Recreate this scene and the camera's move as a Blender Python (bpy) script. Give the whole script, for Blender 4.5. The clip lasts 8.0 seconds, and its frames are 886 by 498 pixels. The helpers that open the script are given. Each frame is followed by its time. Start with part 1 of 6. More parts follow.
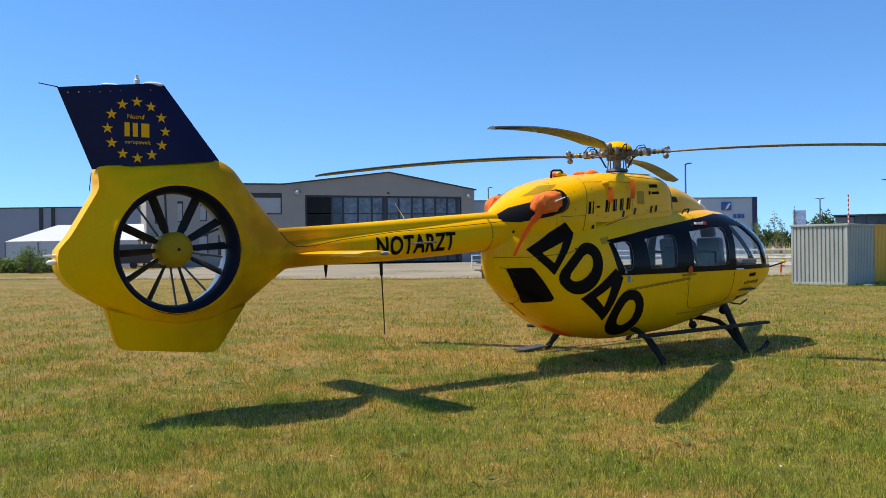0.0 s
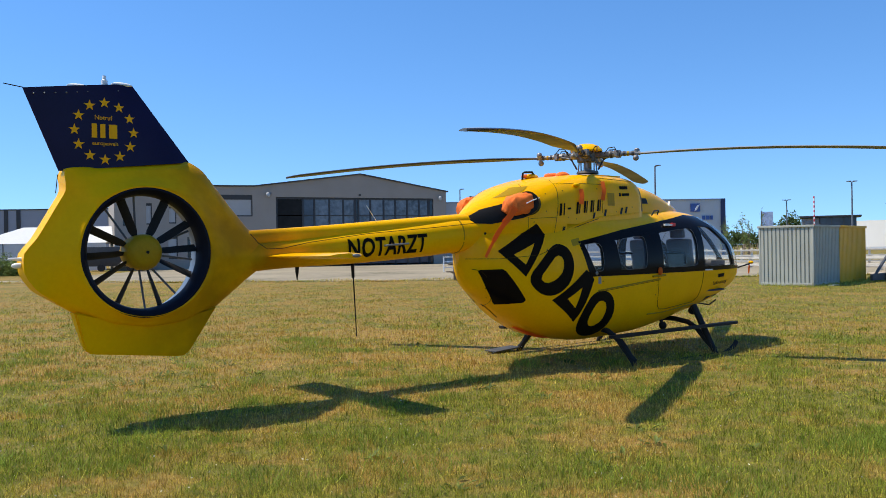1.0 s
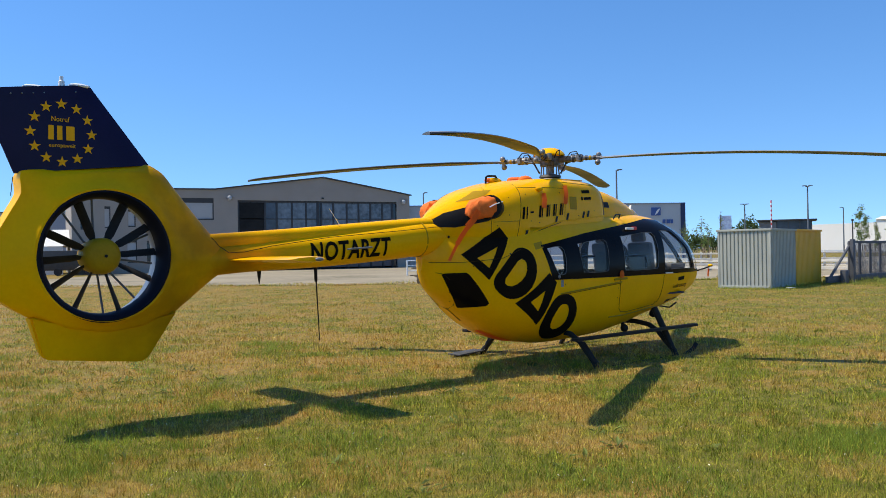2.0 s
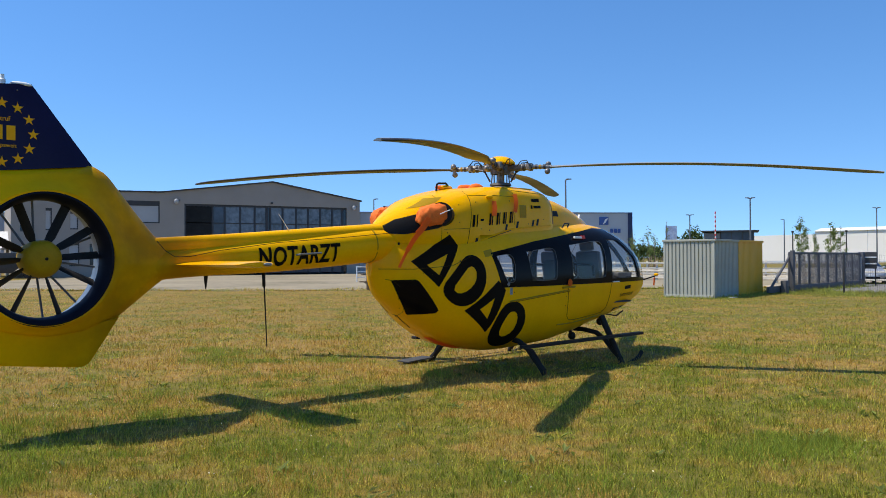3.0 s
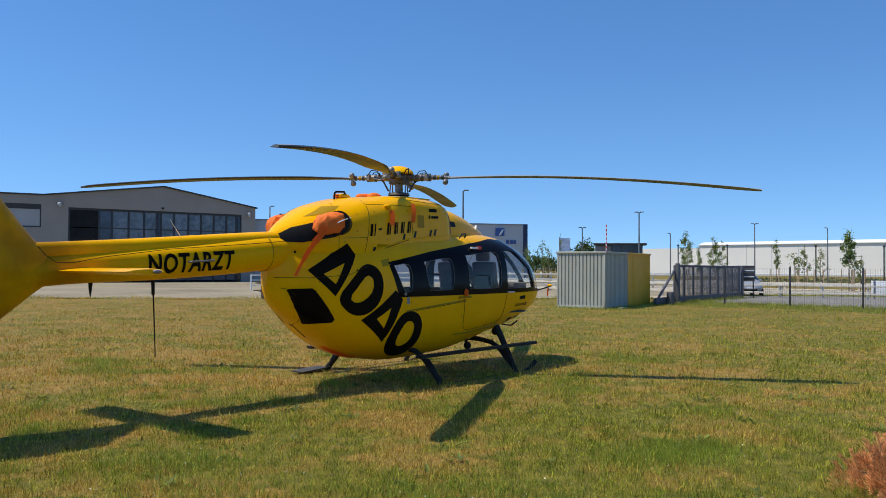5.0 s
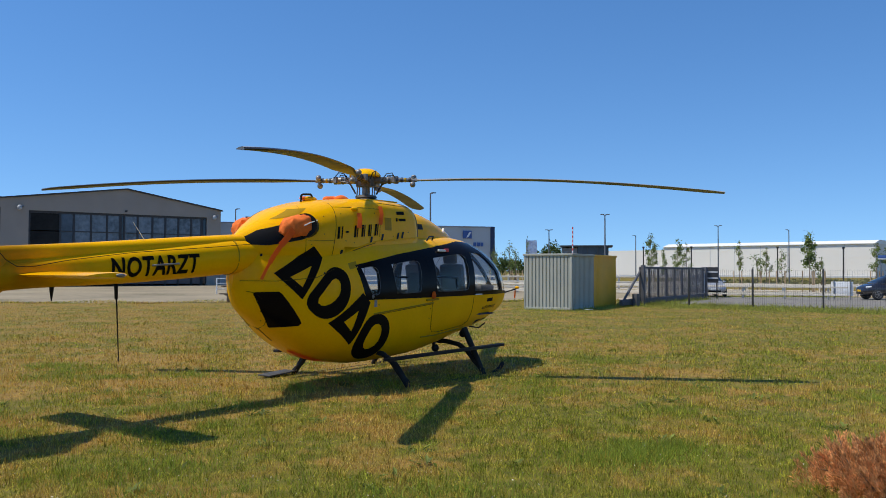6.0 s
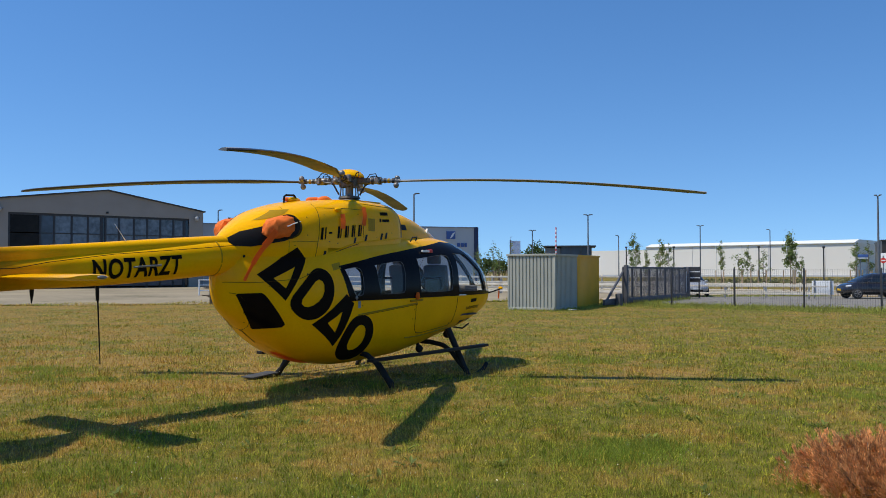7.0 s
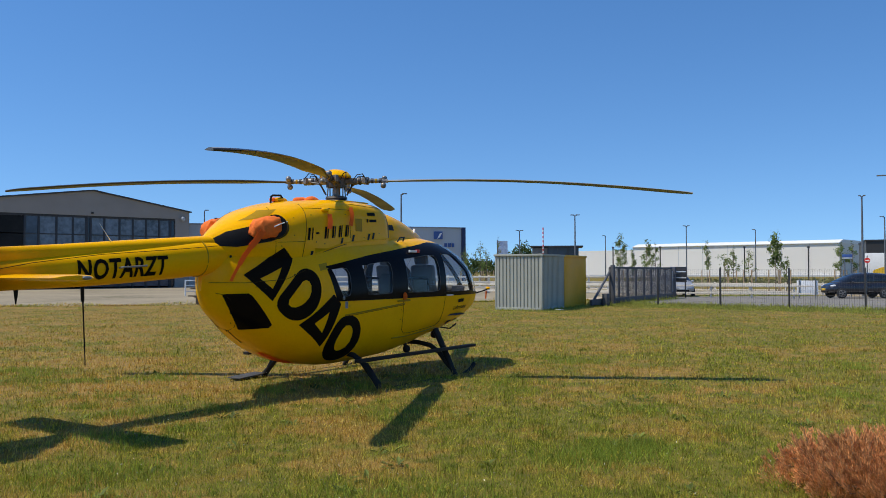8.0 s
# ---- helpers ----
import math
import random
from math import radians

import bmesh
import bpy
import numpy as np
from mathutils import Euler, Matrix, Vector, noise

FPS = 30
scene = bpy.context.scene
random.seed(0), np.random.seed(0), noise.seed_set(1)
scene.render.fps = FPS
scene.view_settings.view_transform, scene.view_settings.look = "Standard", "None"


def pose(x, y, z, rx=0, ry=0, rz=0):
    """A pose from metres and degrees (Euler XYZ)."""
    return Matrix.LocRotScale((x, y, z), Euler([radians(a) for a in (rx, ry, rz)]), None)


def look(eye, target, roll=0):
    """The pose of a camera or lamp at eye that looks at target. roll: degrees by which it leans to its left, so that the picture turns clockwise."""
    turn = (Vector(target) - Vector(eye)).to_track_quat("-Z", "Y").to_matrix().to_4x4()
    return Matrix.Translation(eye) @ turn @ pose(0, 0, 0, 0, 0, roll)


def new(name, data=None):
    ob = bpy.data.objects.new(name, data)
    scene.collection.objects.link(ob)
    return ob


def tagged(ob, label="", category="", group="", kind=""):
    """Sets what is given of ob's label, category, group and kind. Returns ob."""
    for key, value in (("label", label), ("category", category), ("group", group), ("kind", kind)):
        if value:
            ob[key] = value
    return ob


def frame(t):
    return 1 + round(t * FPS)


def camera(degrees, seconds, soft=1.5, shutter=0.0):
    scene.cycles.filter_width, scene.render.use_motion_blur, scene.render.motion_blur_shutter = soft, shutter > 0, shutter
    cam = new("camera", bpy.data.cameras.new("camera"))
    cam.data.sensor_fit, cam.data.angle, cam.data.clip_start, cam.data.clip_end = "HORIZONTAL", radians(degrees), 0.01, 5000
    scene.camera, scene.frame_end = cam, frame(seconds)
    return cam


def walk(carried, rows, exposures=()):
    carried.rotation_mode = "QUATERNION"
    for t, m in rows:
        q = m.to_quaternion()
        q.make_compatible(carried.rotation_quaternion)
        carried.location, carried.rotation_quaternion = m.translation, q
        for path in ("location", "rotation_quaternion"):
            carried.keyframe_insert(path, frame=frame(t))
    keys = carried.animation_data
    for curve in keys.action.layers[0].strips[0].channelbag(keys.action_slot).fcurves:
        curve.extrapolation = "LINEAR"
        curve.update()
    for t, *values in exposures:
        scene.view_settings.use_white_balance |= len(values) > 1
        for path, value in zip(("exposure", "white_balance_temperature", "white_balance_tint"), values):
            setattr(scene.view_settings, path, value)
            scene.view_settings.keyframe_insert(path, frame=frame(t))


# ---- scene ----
# The camera stands still at eye height and turns to the right.
cam = camera(55.3, 8.0, soft=0.9)
EYE = (0.0, 0.0, 1.70)
TURNS = [
    (0.0, 89.901, 0.700, -0.001),
    (0.5, 89.950, 0.772, -0.905),
    (1.0, 89.999, 0.848, -1.909),
    (1.5, 90.056, 1.007, -2.955),
    (3.0, 90.634, 0.264, -7.771),
    (3.5, 90.801, 0.042, -9.383),
    (4.0, 90.949, -0.240, -11.269),
    (4.5, 91.100, -0.270, -12.947),
    (5.0, 91.281, -0.348, -14.712),
    (6.5, 91.488, 0.004, -17.525),
    (7.0, 91.506, 0.069, -18.015),
    (7.5, 91.520, 0.135, -18.414),
    (8.0, 91.520, 0.123, -18.876),
]
STOPS = [(0.0, 0.0), (1.5, -0.02), (3.0, -0.10), (3.5, -0.14), (5.0, -0.30), (6.5, -0.38), (8.0, -0.40)]
walk(cam, [(t, pose(*EYE, rx, ry, rz)) for t, rx, ry, rz in TURNS], STOPS)

# ---- light ----
SUN_TO = Vector((-0.55, 0.05, 1.0)).normalized()
world = bpy.data.worlds.new("sky")
scene.world = world
world.use_nodes = True
wn = world.node_tree
sky = wn.nodes.new("ShaderNodeTexSky")
sky.sky_type = "NISHITA"
sky.sun_disc = False
sky.sun_elevation = math.asin(SUN_TO.z)
sky.sun_rotation = math.atan2(SUN_TO.x, SUN_TO.y)
sky.altitude = 500
sky.air_density = 1.0
sky.dust_density = 0.0
sky.ozone_density = 2.0
deep = wn.nodes.new("ShaderNodeHueSaturation")
deep.inputs["Saturation"].default_value = 1.2
tone = wn.nodes.new("ShaderNodeMix")
tone.data_type, tone.blend_type = "RGBA", "MULTIPLY"
tone.inputs[0].default_value = 1.0
tone.inputs[7].default_value = (0.835, 0.97, 1.10, 1)
wn.links.new(sky.outputs[0], deep.inputs["Color"])
wn.links.new(deep.outputs[0], tone.inputs[6])
wn.links.new(tone.outputs[2], wn.nodes["Background"].inputs[0])
# a clear dry day: the whitish haze band at the horizon lies below the ground line
where, lift, unit = wn.nodes.new("ShaderNodeTexCoord"), wn.nodes.new("ShaderNodeVectorMath"), wn.nodes.new("ShaderNodeVectorMath")
lift.operation, unit.operation = "ADD", "NORMALIZE"
lift.inputs[1].default_value = (0, 0, 0.10)
wn.links.new(where.outputs["Generated"], lift.inputs[0])
wn.links.new(lift.outputs[0], unit.inputs[0])
wn.links.new(unit.outputs[0], sky.inputs[0])
wn.nodes["Background"].inputs[1].default_value = 0.183
sun_data = bpy.data.lights.new("sun", "SUN")
sun_data.energy = 5.6
sun_data.angle = radians(0.53)
sun_data.color = (1.0, 0.93, 0.80)
sun = new("sun", sun_data)
sun.matrix_world = look(SUN_TO * 60, (0, 0, 0))


# ---- materials ----
def material(name, base, rough=0.6, metal=0.0, vary=0.15, scale=4.0, fine=60.0, bump=0.0, coat=0.0, spec=0.5, stain=None, obj_rand=0.0):
    """A principled material whose colour wanders at two scales, with fine relief."""
    m = bpy.data.materials.new(name)
    m.use_nodes = True
    nt = m.node_tree
    nd, ln = nt.nodes, nt.links
    bs = nd["Principled BSDF"]
    bs.inputs["Roughness"].default_value = rough
    bs.inputs["Metallic"].default_value = metal
    bs.inputs["Coat Weight"].default_value = coat
    bs.inputs["Coat Roughness"].default_value = 0.06
    bs.inputs["Specular IOR Level"].default_value = spec
    tc = nd.new("ShaderNodeTexCoord")
    big, small = nd.new("ShaderNodeTexNoise"), nd.new("ShaderNodeTexNoise")
    big.inputs["Scale"].default_value, small.inputs["Scale"].default_value = scale, fine
    big.inputs["Detail"].default_value, small.inputs["Detail"].default_value = 4, 3
    add = nd.new("ShaderNodeMath")
    add.operation = "ADD"
    half = nd.new("ShaderNodeMath")
    half.operation = "MULTIPLY"
    half.inputs[1].default_value = 0.6
    ln.new(tc.outputs["Object"], big.inputs["Vector"])
    ln.new(tc.outputs["Object"], small.inputs["Vector"])
    ln.new(small.outputs[0], half.inputs[0])
    ln.new(big.outputs[0], add.inputs[0])
    ln.new(half.outputs[0], add.inputs[1])
    ramp = nd.new("ShaderNodeValToRGB")
    ramp.color_ramp.elements[0].position, ramp.color_ramp.elements[1].position = 0.5, 1.1 - 0.01
    lo = [max(0.0, c * (1 - vary)) for c in base]
    hi = [min(1.0, c * (1 + vary)) for c in base]
    ramp.color_ramp.elements[0].color = (*(stain or lo), 1)
    ramp.color_ramp.elements[1].color = (*hi, 1)
    if stain:
        e = ramp.color_ramp.elements.new(0.68)
        e.color = (*base, 1)
    ln.new(add.outputs[0], ramp.inputs[0])
    colour = ramp.outputs[0]
    if obj_rand:
        info, mul = nd.new("ShaderNodeObjectInfo"), nd.new("ShaderNodeHueSaturation")
        mr = nd.new("ShaderNodeMapRange")
        mr.inputs[3].default_value, mr.inputs[4].default_value = 1 - obj_rand, 1 + obj_rand
        ln.new(info.outputs["Random"], mr.inputs[0])
        ln.new(mr.outputs[0], mul.inputs["Value"])
        ln.new(colour, mul.inputs["Color"])
        colour = mul.outputs[0]
    ln.new(colour, bs.inputs["Base Color"])
    if bump:
        bp = nd.new("ShaderNodeBump")
        bp.inputs["Strength"].default_value = bump
        bp.inputs["Distance"].default_value = 0.01
        ln.new(add.outputs[0], bp.inputs["Height"])
        ln.new(bp.outputs[0], bs.inputs["Normal"])
    return m


def glass_material(name, tint, rough=0.02):
    m = bpy.data.materials.new(name)
    m.use_nodes = True
    nd, ln = m.node_tree.nodes, m.node_tree.links
    nd.remove(nd["Principled BSDF"])
    tr, gl, mx, fr = nd.new("ShaderNodeBsdfTransparent"), nd.new("ShaderNodeBsdfGlossy"), nd.new("ShaderNodeMixShader"), nd.new("ShaderNodeLayerWeight")
    tr.inputs[0].default_value = (*tint, 1)
    gl.inputs["Roughness"].default_value = rough
    steep, rim = nd.new("ShaderNodeMath"), nd.new("ShaderNodeMath")
    steep.operation, rim.operation = "POWER", "MULTIPLY_ADD"
    steep.inputs[1].default_value, rim.inputs[1].default_value, rim.inputs[2].default_value = 5.0, 0.9, 0.035
    ln.new(fr.outputs["Facing"], steep.inputs[0])
    ln.new(steep.outputs[0], rim.inputs[0])
    ln.new(rim.outputs[0], mx.inputs[0])
    ln.new(tr.outputs[0], mx.inputs[1])
    ln.new(gl.outputs[0], mx.inputs[2])
    ln.new(mx.outputs[0], nd["Material Output"].inputs[0])
    return m


M = {}
M["yellow"] = material("yellow_paint", (0.98, 0.462, 0.0005), 0.22, vary=0.07, scale=1.5, fine=25, coat=0.0, bump=0.01, spec=0.11)
# a darker yellow; on the tail rotor hub it stands for shade
M["yellow_darkened"] = material("yellow_darkened", (0.40, 0.23, 0.006), 0.5, vary=0.12, scale=3, fine=40, bump=0.03, spec=0.12)
M["navy"] = material("navy_paint", (0.011, 0.007, 0.036), 0.25, vary=0.15, scale=2, spec=0.14)
M["black"] = material("black_paint", (0.012, 0.011, 0.010), 0.45, vary=0.2, spec=0.12)
M["band"] = material("black_gloss", (0.007, 0.005, 0.005), 0.12, vary=0.2, spec=0.06)
M["rubber"] = material("black_rubber", (0.02, 0.02, 0.02), 0.75, vary=0.3)
M["letter"] = material("black_letter_film", (0.011, 0.008, 0.005), 0.6, vary=0.15, spec=0.04)
M["gold"] = material("yellow_letter_film", (0.95, 0.42, 0.005), 0.5, vary=0.05, spec=0.12)
M["metal"] = material("dull_metal", (0.22, 0.21, 0.20), 0.5, 0.5, vary=0.35, scale=9, fine=50, bump=0.05)
M["steel_dark"] = material("dark_steel", (0.06, 0.06, 0.065), 0.5, 0.5, vary=0.3, bump=0.04)
M["hub"] = material("oily_hub_metal", (0.11, 0.10, 0.085), 0.5, 0.4, vary=0.45, scale=14, fine=60, bump=0.06)
M["gunmetal"] = material("grey_black_coat", (0.024, 0.021, 0.018), 0.65, vary=0.25, bump=0.03, spec=0.15)
M["lip"] = material("black_lip", (0.008, 0.008, 0.014), 0.5, vary=0.2, spec=0.1)
M["stator"] = material("grey_vane_coat", (0.10, 0.10, 0.105), 0.5, 0.2, vary=0.2)
M["duct"] = material("duct_blue_grey", (0.11, 0.14, 0.19), 0.45, vary=0.1)
M["blade"] = material("blade_olive_grey", (0.235, 0.25, 0.265), 0.75, vary=0.2, scale=2, fine=30, spec=0.2)
M["blade_edge"] = material("blade_edge_steel", (0.05, 0.05, 0.055), 0.4, 0.5, vary=0.2)
M["orange"] = material("orange_cover_cloth", (0.80, 0.16, 0.015), 0.85, vary=0.22, scale=7, fine=120, bump=0.25)
M["ribbon"] = material("orange_ribbon", (0.95, 0.19, 0.012), 0.8, vary=0.15, scale=9)
nd, ln = M["ribbon"].node_tree.nodes, M["ribbon"].node_tree.links
thin, both_ways = nd.new("ShaderNodeBsdfTranslucent"), nd.new("ShaderNodeMixShader")
thin.inputs[0].default_value = (0.95, 0.25, 0.015, 1)
both_ways.inputs[0].default_value = 0.5
ln.new(nd["Principled BSDF"].outputs[0], both_ways.inputs[1])
ln.new(thin.outputs[0], both_ways.inputs[2])
ln.new(both_ways.outputs[0], nd["Material Output"].inputs[0])
M["white"] = material("white_paint", (0.78, 0.78, 0.76), 0.5, vary=0.06)
M["seat"] = material("dark_grey_fabric", (0.16, 0.155, 0.15), 0.9, vary=0.25, fine=150, bump=0.2)
M["cabin"] = material("grey_cabin_lining", (0.05, 0.048, 0.045), 0.8, vary=0.15, spec=0.2)
M["gap"] = material("shaded_panel_gap", (0.055, 0.035, 0.004), 0.7, vary=0.2, spec=0.1)
M["seal_tan"] = material("tan_rubber_seal", (0.34, 0.20, 0.06), 0.7, vary=0.2)
M["seal"] = material("grey_window_seal", (0.14, 0.14, 0.14), 0.6, vary=0.15)
M["red"] = material("red_plastic", (0.65, 0.03, 0.02), 0.5, vary=0.1)
M["glass"] = glass_material("tinted_glass", (0.93, 0.94, 0.94))
M["glass_clear"] = glass_material("clear_glass", (0.96, 0.97, 0.97))


# ---- mesh helpers ----
def part(name, bm, mat, parent=None, label="", smooth=True, m=None):
    """Links a bmesh as one mesh object, under parent where one is given."""
    me = bpy.data.meshes.new(name)
    bmesh.ops.recalc_face_normals(bm, faces=bm.faces[:])
    bm.to_mesh(me)
    bm.free()
    for mt in mat if isinstance(mat, (list, tuple)) else [mat]:
        me.materials.append(mt)
    if smooth:
        me.polygons.foreach_set("use_smooth", [True] * len(me.polygons))
        me.set_sharp_from_angle(angle=radians(38))
    ob = new(name, me)
    if parent is not None:
        ob.parent = parent
    if m is not None:
        ob.matrix_local = m
    if label:
        tagged(ob, label)
    return ob


def thing(name, m, label, category, group="", kind=""):
    ob = new(name)
    ob.empty_display_size = 0.2
    ob.matrix_world = m
    return tagged(ob, label, category, group, kind)


def box(bm, lo, hi, bevel=0.0, m=None):
    """A box from corner to corner, its edges bevelled."""
    lo, hi = Vector(lo), Vector(hi)
    r = bmesh.ops.create_cube(bm, size=1.0, matrix=(m or Matrix()) @ Matrix.Translation((lo + hi) / 2) @ Matrix.Diagonal((*(hi - lo), 1)))
    if bevel:
        edges = list({e for v in r["verts"] for e in v.link_edges})
        bmesh.ops.bevel(bm, geom=edges, offset=bevel, segments=2, affect="EDGES", profile=0.6)
    return bm


def loft(bm, rings, cap=True):
    """Skins rings of points that run alike."""
    vs = [[bm.verts.new(p) for p in ring] for ring in rings]
    n = len(vs[0])
    for a, b in zip(vs, vs[1:]):
        for i in range(n):
            bm.faces.new((a[i], a[(i + 1) % n], b[(i + 1) % n], b[i]))
    if cap:
        bm.faces.new(vs[0][::-1])
        bm.faces.new(vs[-1])
    return bm


def tube(bm, pts, radius, seg=10, cap=True, flat=1.0):
    """A round tube along points; radius one number or one for each point."""
    pts = [Vector(p) for p in pts]
    rad = radius if isinstance(radius, (list, tuple)) else [radius] * len(pts)
    rings, side = [], None
    for i, p in enumerate(pts):
        d = (pts[min(i + 1, len(pts) - 1)] - pts[max(i - 1, 0)]).normalized()
        if side is None:
            side = d.cross(Vector((0, 0, 1)) if abs(d.z) < 0.9 else Vector((1, 0, 0))).normalized()
        side = (side - d * side.dot(d)).normalized()
        up = side.cross(d)
        rings.append([p + rad[i] * (math.cos(a) * side + flat * math.sin(a) * up) for a in (2 * math.pi * k / seg for k in range(seg))])
    return loft(bm, rings, cap)


def ball(bm, c, r, squash=(1, 1, 1), seg=14):
    bmesh.ops.create_uvsphere(bm, u_segments=seg, v_segments=max(6, seg // 2), radius=r, matrix=Matrix.Translation(c) @ Matrix.Diagonal((*squash, 1)))
    return bm


def prism(bm, poly, y0, y1):
    """A polygon in x and z drawn out along y."""
    a = [bm.verts.new((x, y0, z)) for x, z in poly]
    b = [bm.verts.new((x, y1, z)) for x, z in poly]
    n = len(poly)
    bm.faces.new(a)
    bm.faces.new(b[::-1])
    for i in range(n):
        bm.faces.new((a[i], b[i], b[(i + 1) % n], a[(i + 1) % n]))
    return bm


def curve_at(xs, ys, x):
    """A smooth curve through stations."""
    x = min(max(x, xs[0]), xs[-1])
    i = max(0, min(len(xs) - 2, next((k for k in range(len(xs) - 1) if x <= xs[k + 1]), len(xs) - 2)))

    def slope(k):
        if k == 0:
            return (ys[1] - ys[0]) / (xs[1] - xs[0])
        if k == len(xs) - 1:
            return (ys[-1] - ys[-2]) / (xs[-1] - xs[-2])
        a, b = (ys[k] - ys[k - 1]) / (xs[k] - xs[k - 1]), (ys[k + 1] - ys[k]) / (xs[k + 1] - xs[k])
        return 0.0 if a * b <= 0 else 2 * a * b / (a + b)

    h = xs[i + 1] - xs[i]
    u = (x - xs[i]) / h
    return (ys[i] * (2 * u**3 - 3 * u**2 + 1) + slope(i) * h * (u**3 - 2 * u**2 + u)
            + ys[i + 1] * (3 * u**2 - 2 * u**3) + slope(i + 1) * h * (u**3 - u**2))


class Hull:
    """A body drawn through stations of x, bottom, top, half width and squareness."""

    def __init__(self, stations):
        self.cols = list(zip(*stations))

    def at(self, x):
        return [curve_at(self.cols[0], col, x) for col in self.cols[1:]]

    def ring(self, x, n=56, inset=0.0, floor=None):
        zb, zt, hw, p = self.at(x)
        zb, zt, hw = zb + inset, zt - inset, max(hw - inset, 0.01)
        zc, hz = (zb + zt) / 2, (zt - zb) / 2
        out = []
        for k in range(n):
            a = 2 * math.pi * k / n
            c, s = math.cos(a), math.sin(a)
            y = hw * math.copysign(abs(c) ** (2 / p), c)
            z = zc + hz * math.copysign(abs(s) ** (2 / p), s)
            out.append((x, y, max(z, floor) if floor is not None else z))
        return out

    def side(self, x, z):
        zb, zt, hw, p = self.at(x)
        q = min(1.0, abs((z - (zb + zt) / 2) / ((zt - zb) / 2)))
        return hw * (1 - q**p) ** (1 / p)

    def mesh(self, steps=64, x0=None, x1=None, **kw):
        x0 = self.cols[0][0] if x0 is None else x0
        x1 = self.cols[0][-1] if x1 is None else x1
        return loft(bmesh.new(), [self.ring(x0 + (x1 - x0) * k / steps, **kw) for k in range(steps + 1)])


def patch(src, poly, side, off=0.004, thick=0.0, hole=()):
    """The piece of a skin that lies within a polygon of x and z, less a hole, on one side (-1 starboard, 1 port, 0 both), lifted a little."""
    from mathutils.geometry import tessellate_polygon
    pts = [Vector((x, 0, z)) for x, z in [*poly, *hole]]
    out = bmesh.new()
    loops = [[Vector((x, z, 0)) for x, z in ring] for ring in (poly, hole) if ring]
    for tri in tessellate_polygon(loops):
        t = [pts[i] for i in tri]
        if (t[1] - t[0]).cross(t[2] - t[0]).y < 0:
            t.reverse()
        bm = src.copy()
        if side:
            bmesh.ops.delete(bm, geom=[v for v in bm.verts if v.co.y * side < -0.02], context="VERTS")
        for a, b in zip(t, t[1:] + t[:1]):
            no = (b - a).cross(Vector((0, 1, 0))).normalized()
            mid = (t[0] + t[1] + t[2]) / 3
            if (mid - a).dot(no) > 0:
                no = -no
            bmesh.ops.bisect_plane(bm, geom=bm.verts[:] + bm.edges[:] + bm.faces[:], plane_co=a, plane_no=no, clear_outer=True, dist=1e-6)
        bm.normal_update()
        me = bpy.data.meshes.new("tmp")
        bm.to_mesh(me)
        bm.free()
        out.from_mesh(me)
        bpy.data.meshes.remove(me)
    bmesh.ops.remove_doubles(out, verts=out.verts[:], dist=0.0008)
    out.normal_update()
    moves = [(v, v.normal.copy()) for v in out.verts]
    for v, no in moves:
        v.co += no * off
    if thick:
        bmesh.ops.solidify(out, geom=out.faces[:], thickness=thick)
    return out


def cut(ob, cutters):
    """Takes the cutters' volumes out of a mesh object for good."""
    for cb in cutters:
        md = ob.modifiers.new("cut", "BOOLEAN")
        md.operation, md.solver, md.object = "DIFFERENCE", "EXACT", cb
    dg = bpy.context.evaluated_depsgraph_get()
    me = bpy.data.meshes.new_from_object(ob.evaluated_get(dg))
    ob.modifiers.clear()
    ob.data = me
    for cb in cutters:
        bpy.data.objects.remove(cb)


def writing(text, size, m_place, bold=0.0, spacing=1.0):
    """Flat letters in the built-in font, centred, as a bmesh; m_place takes x, y of the page to the world."""
    cu = bpy.data.curves.new("tmp_text", "FONT")
    cu.body, cu.size, cu.align_x, cu.align_y, cu.offset = text, size, "CENTER", "CENTER", bold
    cu.resolution_u, cu.space_character = 3, spacing
    ob = new("tmp_text", cu)
    dg = bpy.context.evaluated_depsgraph_get()
    me = bpy.data.meshes.new_from_object(ob.evaluated_get(dg))
    bm = bmesh.new()
    bm.from_mesh(me)
    bpy.data.objects.remove(ob)
    bpy.data.curves.remove(cu)
    bpy.data.meshes.remove(me)
    ys = [v.co.y for v in bm.verts]
    for k in range(1, 8):
        y = min(ys) + (max(ys) - min(ys)) * k / 8
        bmesh.ops.bisect_plane(bm, geom=bm.verts[:] + bm.edges[:] + bm.faces[:], plane_co=(0, y, 0), plane_no=(0, 1, 0), dist=1e-6)
    for v in bm.verts:
        v.co = m_place(v.co.x, v.co.y)
    return bm


